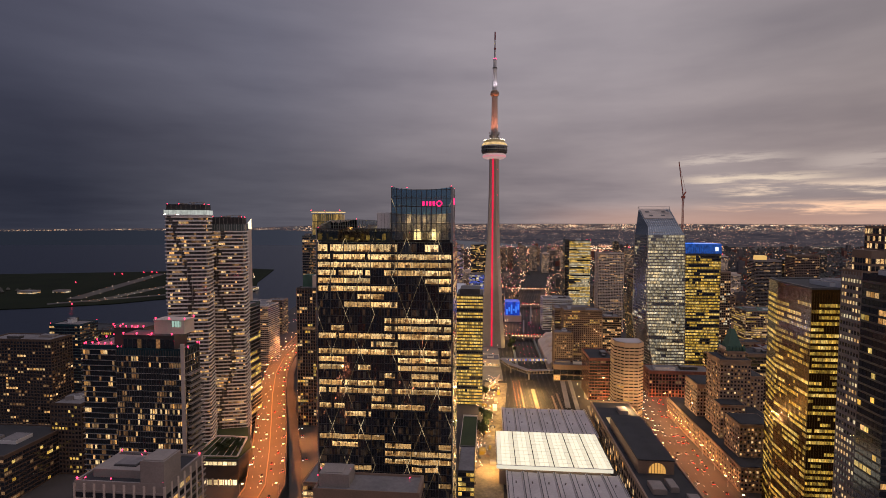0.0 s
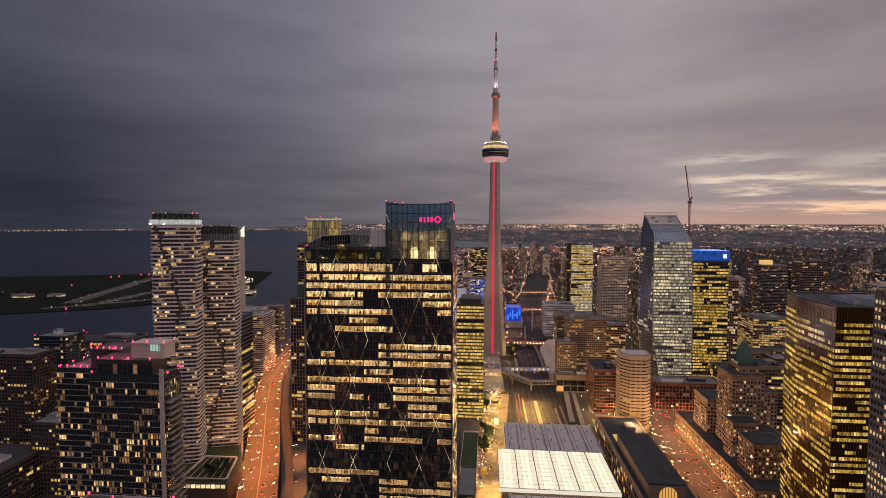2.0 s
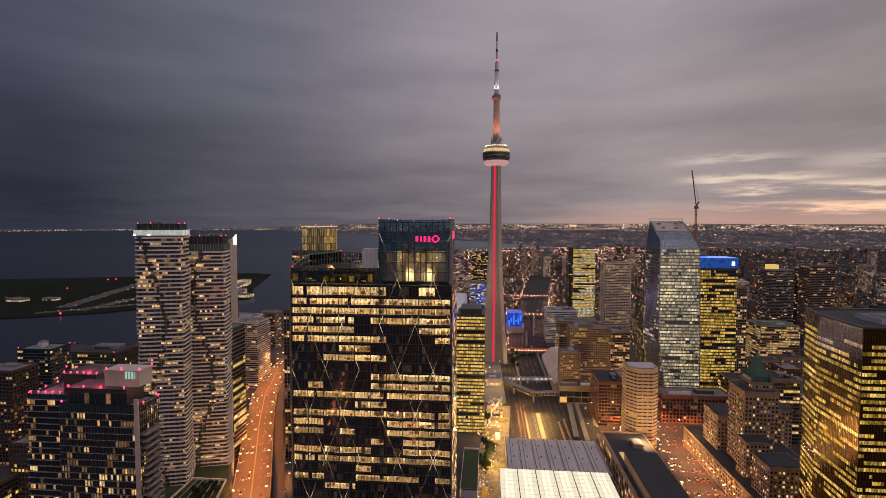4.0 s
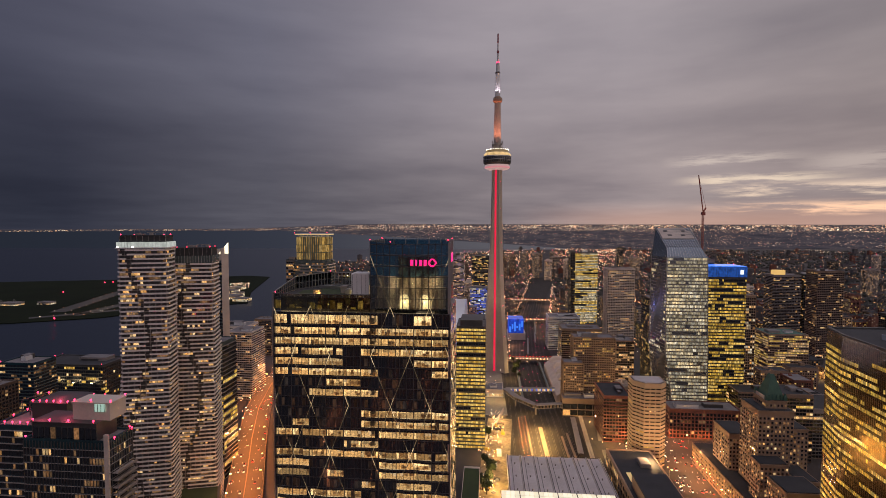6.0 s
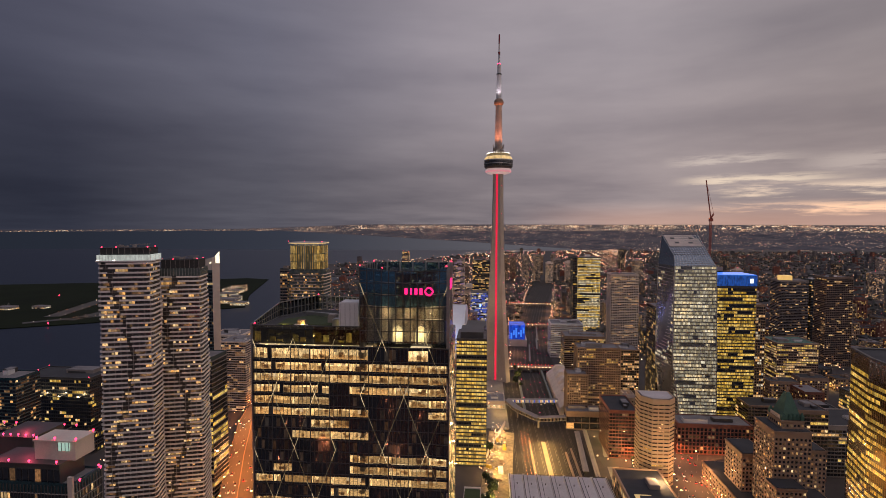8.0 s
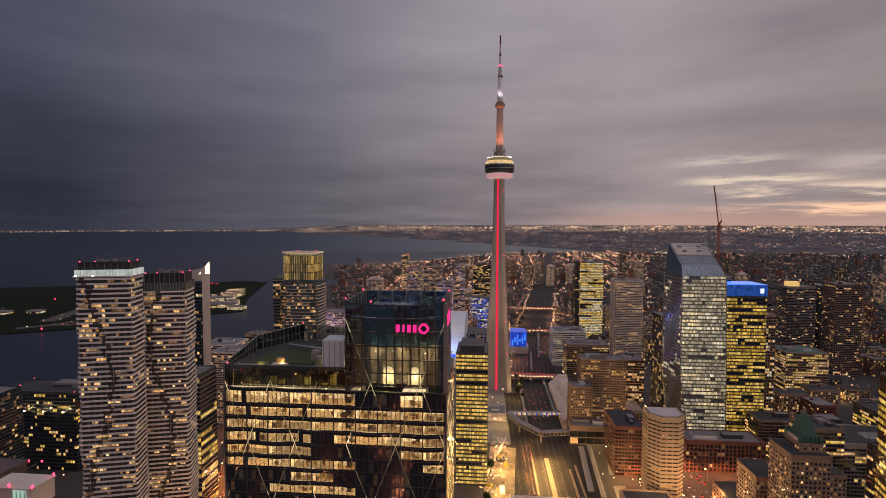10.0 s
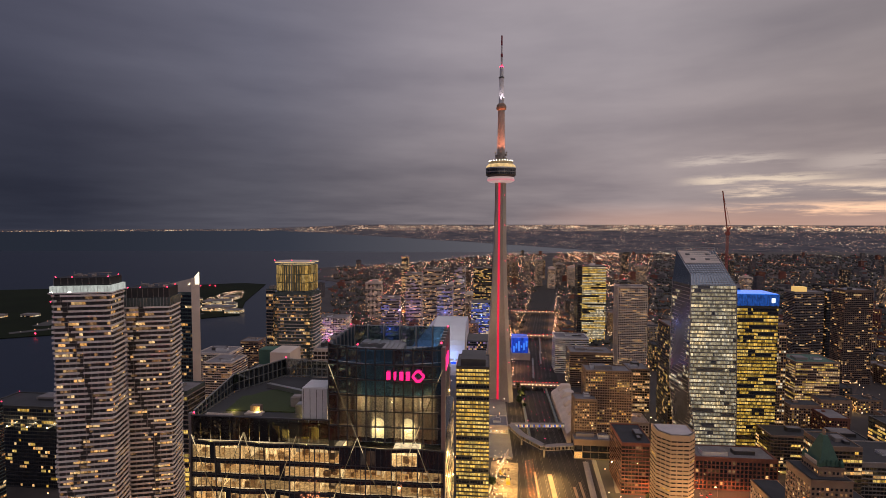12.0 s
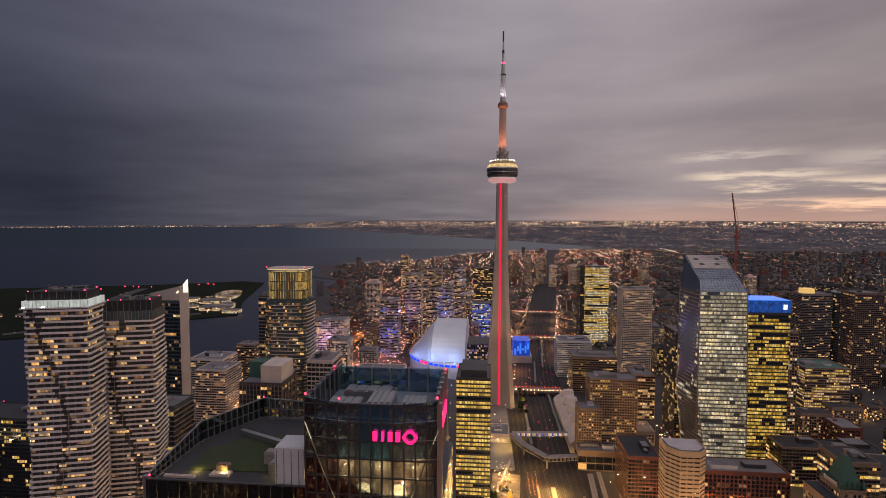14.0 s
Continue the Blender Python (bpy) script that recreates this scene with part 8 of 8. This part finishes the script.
def far_lights():
    """Street lamps of the far quarters, too many to count: rows along streets and loose points."""
    r = random.Random(77)
    b = MB()
    made = 0
    for k in range(420):
        y = 1100 + (r.random() ** 1.15) * 3800
        x = r.uniform(-0.3, 0.9) * y
        ang = r.choice((0.0, math.pi / 2)) + r.uniform(-0.12, 0.12)
        n = r.randint(6, 26)
        gap = r.uniform(24, 42)
        c = r.choice((0, 0, 0, 1, 1, 2))
        for i in range(n):
            px, py = x + math.cos(ang) * gap * i, y + math.sin(ang) * gap * i
            if (px < 0.3 * py or k % 3 == 0) and inside_land(px, py) and py > 1000 and abs(px - rail_x(py)) > 48 and not (py < 1500 and -240 < px < 30):
                b.ball((px, py, r.uniform(8, 14)), (0.55 + py / 4000) * r.uniform(0.6, 1.1), c)
    for k in range(5200):
        y = 1000 + (r.random() ** 1.1) * 3950
        x = r.uniform(-0.3, 0.9) * y
        if (x < 0.28 * y or k % 3 == 0) and inside_land(x, y) and abs(x - rail_x(y)) > 40 and not (y < 1500 and -240 < x < 30) and not (y < 1250 and x < 650):
            b.ball((x, y, r.uniform(5, 22)), (0.36 + y / 4600) * r.uniform(0.45, 1.1), r.choice((0, 0, 0, 1, 1, 2, 3)))
    for k in range(3600):
        y = 1450 + r.random() * 3200
        x = r.uniform(-0.22, 0.3) * y
        if inside_land(x, y) and abs(x - rail_x(y)) > 40:
            b.ball((x, y, r.uniform(5, 24)), (0.33 + y / 5000) * r.uniform(0.45, 1.1), r.choice((0, 0, 1, 1, 2, 3, 4)))
    # lakefront streets behind the stadium: rows of orange and pink lamps and traffic
    for (ax, ay), (bx, by), n in (((-262, 1040), (-212, 1240), 34), ((-250, 1040), (-196, 1240), 30), ((-212, 1240), (-150, 1600), 40), ((-330, 1180), (-20, 1220), 40), ((-320, 1300), (20, 1350), 44), ((-300, 1460), (40, 1490), 40), ((-320, 1620), (60, 1660), 40), ((-240, 1800), (60, 1850), 30),
                                  ((-360, 1900), (-60, 2300), 40), ((-420, 2200), (-150, 2300), 30), ((-640, 2420), (-160, 2560), 50), ((-840, 2600), (-300, 2900), 50), ((-980, 2960), (-420, 3300), 50), ((-860, 3260), (-300, 3500), 44), ((-60, 1660), (-40, 2300), 40), ((-280, 1460), (-330, 2100), 50)):
        for k in range(n):
            t = r.random()
            b.ball((ax + (bx - ax) * t + r.uniform(-4, 4), ay + (by - ay) * t + r.uniform(-4, 4), r.uniform(2, 10)), r.uniform(0.5, 1.0) * (0.5 + ay / 4000), r.choice((0, 0, 0, 1, 3, 4)))
    for k in range(2200):
        y = 1000 + r.random() ** 1.3 * 1500
        x = r.uniform(-420, 30)
        if inside_land(x, y) and math.hypot(x + 62, y - 1110) > 105:
            b.ball((x, y, r.uniform(3, 26)), r.uniform(0.3, 0.65), r.choice((0, 0, 1, 2, 3, 4)))
    for k in range(1100):
        y = r.uniform(560, 1250)
        x = r.uniform(-440, 760)
        if inside_land(x, y) and abs(x - rail_x(y)) > 46:
            b.ball((x, y, r.uniform(4, 9)), r.uniform(0.45, 0.85), r.choice((0, 0, 0, 1, 1, 2)))
    tagged(new("far_street_lights", b.data("far_street_lights", [L_FAR1, L_FAR2, L_FAR3, L_FARR, L_FARP])), "countless small orange and white lights of far streets", "street lights", kind="stuff")


L_FAR1 = lamp_mat("far_orange_lamp", (1.0, 0.38, 0.17), 5.5)
L_FAR2 = lamp_mat("far_warm_lamp", (1.0, 0.56, 0.32), 5.5)
L_FAR3 = lamp_mat("far_white_lamp", (1.0, 0.74, 0.5), 6.0)
L_FARP = lamp_mat("far_pink_lamp", (1.0, 0.24, 0.36), 5.0)
L_FARR = lamp_mat("far_red_lamp", (1.0, 0.06, 0.16), 3.4)
far_lights()


# ---------------- smaller blocks between the large ones ----------------
def near_line(x, y, pts, gap):
    for p, q in zip(pts, pts[1:]):
        a, c, v = Vector(p[:2]), Vector(q[:2]), Vector((x, y))
        t = max(0.0, min(1.0, (v - a).dot(c - a) / (c - a).length_squared))
        if (a.lerp(c, t) - v).length < gap:
            return True
    return False


def city_blocks():
    r = random.Random(808)
    taken = list(FOOT) + [(150, 280, 380, 620), (190, 280, 690, 740), (-28, 32, 590, 660), (-225, -165, 580, 640), (-320, -275, 570, 610), (90, 150, 740, 920), (36, 80, 1125, 1175)]
    made = 0
    for k in range(5000):
        if made >= 120:
            break
        y = r.uniform(640, 1560)
        x = r.uniform(-330, 40) if r.random() < 0.35 and y > 980 else r.uniform(150, 0.72 * y)
        w, d = r.uniform(18, 44), r.uniform(18, 40)
        h = r.uniform(10, 26) if r.random() < 0.7 else r.uniform(28, 60 if y > 850 else 40)
        if not inside_land(x, y) or abs(x - rail_x(y)) < 58 + w / 2 or math.hypot(x + 62, y - 1110) < 112 + w / 2 or near_line(x, y, GARD, 30 + w / 2) or near_line(x, y, FRONT, 18 + w / 2) or near_line(x, y, [(118, 622), (420, 652)], 14 + d / 2) or near_line(x, y, [(-256, 1040), (-204, 1240), (-150, 1600)], 12 + w / 2):
            continue
        if any(x + w / 2 > a - 5 and x - w / 2 < c + 5 and y + d / 2 > e - 5 and y - d / 2 < f + 5 for a, c, e, f in taken):
            continue
        taken.append((x - w / 2, x + w / 2, y - d / 2, y + d / 2))
        made += 1
        b = MB()
        b.box(-w / 2, -d / 2, -0.5, w / 2, d / 2, h, 0)
        b.box(-w / 2 + 0.5, -d / 2 + 0.5, h, w / 2 - 0.5, d / 2 - 0.5, h + 0.2, 1)
        for q in range(r.randint(1, 3)):
            ux, uy, uw = r.uniform(-0.3, 0.2) * w, r.uniform(-0.3, 0.2) * d, r.uniform(3, 8)
            b.box(ux, uy, h + 0.1, ux + uw, uy + uw * 0.8, h + r.uniform(1.5, 4), 0)
        for q in range(4):
            b.box((-w / 2, -w / 2, -w / 2, w / 2 - 0.4)[q], (-d / 2, d / 2 - 0.4, -d / 2, -d / 2)[q], h, (w / 2, w / 2, -w / 2 + 0.4, w / 2)[q], (-d / 2 + 0.4, d / 2, d / 2, d / 2)[q], h + 1, 0)
        odd, fl, bay = r.uniform(0.12, 0.5), 3.5, r.uniform(2.6, 3.8)
        for f in range(int(h / fl)):
            za, zb = f * fl + 1.0, f * fl + 2.9
            for j in range(int(w / bay)):
                u = -w / 2 + (j + 0.2) * bay
                b.face(((u, -d / 2 - 0.1, za), (u + bay * 0.6, -d / 2 - 0.1, za), (u + bay * 0.6, -d / 2 - 0.1, zb), (u, -d / 2 - 0.1, zb)), r.choice((3, 3, 4, 5)) if r.random() < odd else 2)
            for j in range(int(d / bay)):
                u = -d / 2 + (j + 0.2) * bay
                s = -1 if x > 0 else 1
                q = ((s * (w / 2 + 0.1), u, za), (s * (w / 2 + 0.1), u + bay * 0.6, za), (s * (w / 2 + 0.1), u + bay * 0.6, zb), (s * (w / 2 + 0.1), u, zb))
                b.face(q if s > 0 else q[::-1], r.choice((3, 3, 4, 5)) if r.random() < odd else 2)
        o = solo("city_block", b, [r.choice((M_BROWN, M_CONCD, M_BRICK, M_STONE, M_DARK)), r.choice((M_ROOF, M_ROOFD, M_ROOFD)), M_BLACKG, M_WARM, M_WARMD, M_YELL if y < 1000 or x > 100 else M_PURP], r.choice(("low downtown block with scattered lit windows", "plain mid-rise block with warm lit windows and roof plant")), "building", group="city blocks")
        o.location = (x, y, 0)


city_blocks()


# trees of the far quarters: many small clumps
def far_woods():
    r = random.Random(9)
    b = MB()
    for k in range(7000):
        y = 1000 + (r.random() ** 1.2) * 3900
        x = r.uniform(-0.3, 0.9) * y
        if inside_land(x, y) and abs(x - rail_x(y)) > 44 and not (y < 1500 and -240 < x < 30) and not (y < 1250 and x < 650):
            s = r.uniform(4, 10)
            b.ball((x, y, s * 0.7), s, 0)
            b.ball((x + s * 0.8, y + r.uniform(-4, 4), s * 0.5), s * 0.7, 0)
    tagged(new("far_trees", b.data("far_trees", M_FARL)), "dark tree canopy between the far blocks", "trees", kind="stuff")


far_woods()

# ---------------- island airport ----------------
M_ISLE = surface("airfield_grass", (0.018, 0.024, 0.012), (0.009, 0.012, 0.008), 0.95, grain=0.05, stain=0.006, spec=0.08)
b = MB()
b.prism([(-1165, 1190), (-1010, 1275), (-846, 1470), (-742, 1550), (-850, 1800), (-1000, 2290), (-1120, 2330), (-1440, 2160), (-2100, 1950), (-3600, 1500), (-3400, 1000), (-1900, 1060), (-1400, 1100)], -3, 0.6)
solo("island", b, M_ISLE, "low grassy airport island in the lake", "island", kind="structure")
for (ax, ay), (bx, by), w in (((-1183, 1340), (-1400, 2050), 40), ((-1095, 1297), (-1108, 1766), 30), ((-1180, 1250), (-860, 1560), 26)):
    b = MB()
    d = Vector((bx - ax, by - ay)).normalized()
    s = Vector((-d.y, d.x)) * w / 2
    b.prism([(ax - s.x, ay - s.y), (bx - s.x, by - s.y), (bx + s.x, by + s.y), (ax + s.x, ay + s.y)], 0.5, 0.75)
    solo("runway", b, M_ASPH, "pale asphalt runway on the island", kind="structure")
r = random.Random(3)
b = MB()
for (ax, ay), (bx, by) in (((-1200, 1335), (-1420, 2050)), ((-1160, 1345), (-1378, 2050)), ((-1110, 1297), (-1124, 1766)), ((-1080, 1297), (-1092, 1766)), ((-1180, 1262), (-870, 1570))):
    for k in range(16):
        t = (k + 0.5) / 16
        b.ball((ax + (bx - ax) * t, ay + (by - ay) * t, 1.5), 0.75, r.choice((0, 0, 1)))
tagged(new("runway_lights", b.data("runway_lights", [L_FAR3, L_FAR1])), "rows of small white runway lights", "runway lights", kind="stuff")
b = MB()
for px, py in ((-1500, 2080), (-1470, 2090), (-1440, 2080), (-1390, 2090), (-1560, 1980), (-1540, 2000), (-1240, 2180), (-1210, 2200), (-1180, 2190), (-1490, 1700), (-1120, 1820), (-1100, 1240)):
    b.ball((px, py, 4), 2.6)
t = MB()
for k in range(420):
    u = r.random()
    t.ball((-1500 - 700 * u + r.uniform(-60, 60), 1330 + r.uniform(-130, 170) - 60 * u, r.uniform(2, 6)), r.uniform(4, 9))
tagged(new("island_trees", t.data("island_trees", M_FARL)), "dark clumps of trees on the island shore", "trees", kind="stuff")
tagged(new("airfield_beacons", b.data("airfield_beacons", L_RED)), "red obstruction lights on the airfield", "beacons", kind="stuff")
for i, (x0, x1, y0, d, h) in enumerate(((-890, -800, 1600, 40, 14), (-800, -752, 1568, 30, 10), (-960, -880, 1720, 50, 12), (-900, -850, 1680, 30, 22), (-1440, -1390, 1420, 30, 9), (-1350, -1310, 1450, 24, 8), (-985, -930, 1640, 24, 9), (-850, -815, 1655, 24, 16), (-960, -905, 1830, 40, 10), (-1040, -1000, 1760, 30, 12))):
    block("airport_building", "low white airport terminal lit along its front", x0, x1, y0, d, h, M_CONCD, M_BLACKG, [M_OFFICE, M_COOL], 0.8, 4.5, 6, seed=400 + i, plant=False, group="airport buildings")
b = MB()
for k in range(190):
    y = r.uniform(1560, 2000)
    b.ball((r.uniform(-1010, -765 - max(0.0, y - 1560) * 0.42), y, r.uniform(3, 12)), r.uniform(0.6, 1.3), r.choice((0, 1, 1)))
tagged(new("apron_lights", b.data("apron_lights", [L_FAR3, L_FAR2])), "bright apron lights round the terminal", "lights", kind="stuff")

# ---------------- street lamps, cars, trees ----------------


def street_lamp_data():
    b = MB()
    b.lathe([(0.16, 0), (0.12, 9)], 6)
    b.bar((0, 0, 9), (1.8, 0, 9.6), 0.14)
    h = MB()
    h.box(1.2, -0.5, 9.4, 2.7, 0.5, 9.8)
    return b.data("pole", M_STEEL), h.data("lamp_head", L_WARM)


POLE, HEAD = street_lamp_data()


def street_lamp(x, y, z, yaw, group):
    root = thing("street_lamp", "tall steel street lamp with glowing orange head", "street lamp", x, y, z, yaw, group)
    pole = part("pole", POLE, None, root)
    part("lamp_head", HEAD, None, pole, "glowing sodium lamp head")


for p, d in along(GARD[1:11], 34):
    s = Vector((-d.y, d.x, 0))
    for sg in (-1, 1):
        q = p + s * 14.6 * sg
        street_lamp(q.x, q.y, q.z, math.degrees(math.atan2(d.y, d.x)) + (-90 if sg > 0 else 90), "expressway lamps")
for p, d in along([(x, y, 0) for x, y in FRONT[:6]], 30):
    s = Vector((-d.y, d.x, 0))
    for sg in (-1, 1):
        q = p + s * 19 * sg
        street_lamp(q.x, q.y, 0, math.degrees(math.atan2(d.y, d.x)) + (-90 if sg > 0 else 90), "station street lamps")


def car_data(col):
    b = MB()
    b.prism([(-0.9, -2.2), (0.9, -2.2), (0.9, 2.2), (-0.9, 2.2)], 0.35, 0.95, poly2=[(-0.85, -2.1), (0.85, -2.1), (0.85, 2.1), (-0.85, 2.1)])
    c = MB()
    c.prism([(-0.8, -1.5), (0.8, -1.5), (0.8, 0.9), (-0.8, 0.9)], 0.95, 1.5, poly2=[(-0.65, -1.1), (0.65, -1.1), (0.65, 0.4), (-0.65, 0.4)])
    w = MB()
    for x in (-0.85, 0.85):
        for y in (-1.4, 1.4):
            w.box(x - 0.12, y - 0.33, 0.0, x + 0.12, y + 0.33, 0.66)
    for v in w.f:
        b.face([w.v[i] for i in v], 1)
    return b.data("body", [col, M_DARK]), c.data("cabin", M_BLACKG)


LIGHTB = MB()
LIGHTB.box(-0.3, -0.14, 0, 0.3, 0.14, 0.28)
HEADL, TAILL = LIGHTB.data("headlight", L_HEAD), LIGHTB.data("tail_light", L_TAIL)
CARS = [(car_data(surface("car_paint_" + n, c, None, 0.3, 0.2, spec=0.6)), n) for n, c in (("white", (0.7, 0.7, 0.7)), ("black", (0.02, 0.02, 0.025)), ("grey", (0.25, 0.25, 0.27)), ("red", (0.35, 0.03, 0.03)))]


def car(x, y, z, yaw, k, group):
    (body, cab), colour = CARS[k % 4]
    root = thing("car", colour + " car with lights on in traffic", "car", x, y, z, yaw, group)
    shell = part("body", body, None, root)
    part("cabin", cab, None, root)
    for sx in (-0.6, 0.6):
        o = part("headlight", HEADL, None, shell)
        o.matrix_local = Matrix.Translation((sx, 2.15, 0.55))
        o = part("tail_light", TAILL, None, shell)
        o.matrix_local = Matrix.Translation((sx, -2.15, 0.6))


r = random.Random(55)
for p, d in along(GARD[1:9], 17):
    s = Vector((-d.y, d.x, 0))
    for lane in (-12.8, -8.1, -3.4, 3.4, 8.1, 12.8):
        if r.random() < 0.34:
            q = p + s * lane + d * r.uniform(-6, 6)
            car(q.x, q.y, q.z + 0.02, math.degrees(math.atan2(d.y, d.x)) - 90 + (180 if lane > 0 else 0), r.randrange(4), "cars on the expressway")
for p, d in along([(-128.2, 165, 0.07), (-130, 360, 0.07), (-170, 450, 0.07), (-212, 560, 0.07)], 19):
    s = Vector((-d.y, d.x, 0))
    for lane in (-4.6, -1.6, 1.6, 4.6):
        if r.random() < 0.42:
            q = p + s * lane + d * r.uniform(-5, 5)
            car(q.x, q.y, q.z, math.degrees(math.atan2(d.y, d.x)) - 90 + (180 if lane > 0 else 0), r.randrange(4), "cars on the boulevard")
for p, d in along([(x, y, 0.06) for x, y in FRONT[:6]], 14):
    s = Vector((-d.y, d.x, 0))
    for lane in (-13, -8.5, -4, 4, 8.5, 13):
        if r.random() < 0.62 and 265 < p.y < 840:
            q = p + s * lane + d * r.uniform(-4, 4)
            car(q.x, q.y, q.z, math.degrees(math.atan2(d.y, d.x)) - 90 + (180 if lane > 0 else 0), r.randrange(4), "cars in the station street")


def tree_data(seed):
    r = random.Random(seed)
    t = MB()
    t.lathe([(0.35, 0), (0.22, 3.2), (0.1, 5.5)], 7)
    for k in range(5):
        a = 2 * math.pi * k / 5 + r.random()
        t.bar((0, 0, 2.8 + 0.4 * k), (1.8 * math.cos(a), 1.8 * math.sin(a), 4.8 + 0.4 * k), 0.14)
    c = MB()
    for k in range(420):
        a, e = r.uniform(0, 2 * math.pi), math.asin(r.uniform(-0.7, 1))
        q = 2.7 * r.uniform(0.45, 1.0) * (0.8 + 0.35 * math.sin(3 * a + seed))
        p = Vector((q * math.cos(a) * math.cos(e), q * math.sin(a) * math.cos(e), 5.6 + q * 0.95 * math.sin(e)))
        u = Vector((r.uniform(-1, 1), r.uniform(-1, 1), r.uniform(-1, 1))).normalized() * r.uniform(0.3, 0.55)
        v = u.cross(Vector((r.uniform(-1, 1), r.uniform(-1, 1), r.uniform(-1, 1)))).normalized() * r.uniform(0.25, 0.5)
        c.face((p - u - v, p + u - v, p + u + v, p - u + v))
    return t.data("trunk", M_BARK), c.data("crown", M_LEAF)


TREES = [tree_data(s) for s in (1, 2, 3)]


def tree(x, y, z, s, k, group):
    root = thing("tree", "broadleaf street tree with dense dark crown", "tree", x, y, z, 40 * k, group)
    root.scale = (s, s, s)
    part("trunk", TREES[k % 3][0], None, root)
    part("crown", TREES[k % 3][1], None, root)


r = random.Random(66)
for k in range(16):
    tree(r.uniform(-234, -212), r.uniform(402, 422), 22.8, r.uniform(0.7, 1.1), k, "roof garden trees")
for k in range(14):
    tree(r.uniform(-12, 4), r.uniform(500, 640), 0, r.uniform(1.0, 1.9), k, "trees beside the building site")
for k in range(8):
    tree(150 + 4 * k, 612 - (k % 2) * 6, 0, r.uniform(0.9, 1.5), k, "trees at the tan tower")
for k in range(18):
    tree(r.uniform(415, 475), r.uniform(820, 885), 0, r.uniform(0.9, 1.5), k, "plaza trees")
for k in range(8):
    tree(42 + r.uniform(-6, 10), 860 + 12 * k, 0, r.uniform(1, 1.6), k, "trees at the tower foot")

# barrier wall, cabins and diggers of the building site
b = MB()
b.prism([(-10, 600), (-9, 600), (19.5, 715), (18.5, 715)], 0, 4.5)
solo("site_wall", b, M_CONC, "long pale site wall beside the tracks", "wall")
for k, (x, y, w, d, h, mt) in enumerate(((8, 585, 5, 12, 3, M_WHITE), (10, 610, 4, 8, 3.2, M_TAN), (2, 560, 6, 6, 2.8, M_WHITE), (14, 640, 4, 9, 3, M_YELLM := surface("machine_yellow", (0.6, 0.38, 0.04), None, 0.5)), (-6, 470, 6, 9, 3, M_YELLM), (4, 450, 8, 5, 3, M_CONCD), (-2, 520, 5, 10, 3, M_WHITE))):
    b = MB()
    b.box(x, y, 0.1, x + w, y + d, h)
    b.box(x + 0.3, y + 0.3, h, x + w - 0.3, y + d - 0.3, h + 0.25)
    b.box(x + w * 0.2, y - 0.05, 1, x + w * 0.8, y, h - 0.6)
    solo("site_cabin", b, mt, "small cabin on the building site", "cabin", group="site cabins")


# strings of lamps, lorries and stacks on the site beside the tracks
r = random.Random(31)
b = MB()
for k in range(120):
    t = r.random()
    b.ball((-8 + 16 * t + r.uniform(-6, 8), 430 + 280 * t, r.uniform(2.5, 6)), r.uniform(0.25, 0.5), r.choice((0, 0, 1)))
tagged(new("site_lamps", b.data("site_lamps", [L_FAR2, L_FAR3])), "strings of small work lamps over the building site", "lamps", kind="stuff")
for k in range(64):
    t = r.random()
    x, y = -8 + 20 * t + r.uniform(-8, 8), 410 + 290 * t
    b = MB()
    w, d, h = r.uniform(1.5, 3.2), r.uniform(2.5, 7), r.uniform(0.6, 2.6)
    b.prism(rect(w, d), 0, h, poly2=rect(w * 0.85, d * 0.92))
    b.prism(rect(w * 0.6, d * 0.4), h, h + 0.5)
    o = solo("timber_pile", b, r.choice((M_CONCD, M_BROWN, M_STEEL, M_DARK, M_YELLM)), "pile of building material on the sandy site", "pile", group="site piles")
    o.matrix_world = pose(x, y, 0.09, 0, 0, r.uniform(0, 180))

b = MB()
for k in range(90):
    y = 760 + 7.2 * k + r.uniform(-6, 6)
    b.ball((rail_x(y) + r.uniform(-34, 30), y, r.uniform(1.5, 6)), r.uniform(0.3, 0.6), r.choice((0, 0, 0, 1)))
for k in range(120):
    y = 960 + 8.5 * k
    for off in (-47, 46):
        if r.random() < 0.7:
            b.ball((rail_x(y) + off + r.uniform(-4, 4), y, r.uniform(5, 9)), r.uniform(0.4, 0.8), 1)
tagged(new("rail_signals", b.data("rail_signals", [L_FARR, L_FAR2])), "small red signal lamps along the tracks", "signals", kind="stuff")
# rows of small lights in place of a moving train's lit streak
b = MB()
for k in range(60):
    b.ball((37 + 4.2 * (k % 3), 566 + 2.2 * k, 1.4), 0.3, 0)
tagged(new("train_lights", b.data("train_lights", [L_FAR1])), "rows of orange lights standing in for a moving train's lights", "lamps", kind="stuff")

for k in range(12):
    tree(-112 + r.uniform(-7, 7), 190 + 20 * k, 0.05, r.uniform(0.9, 1.5), k, "trees along the boulevard")
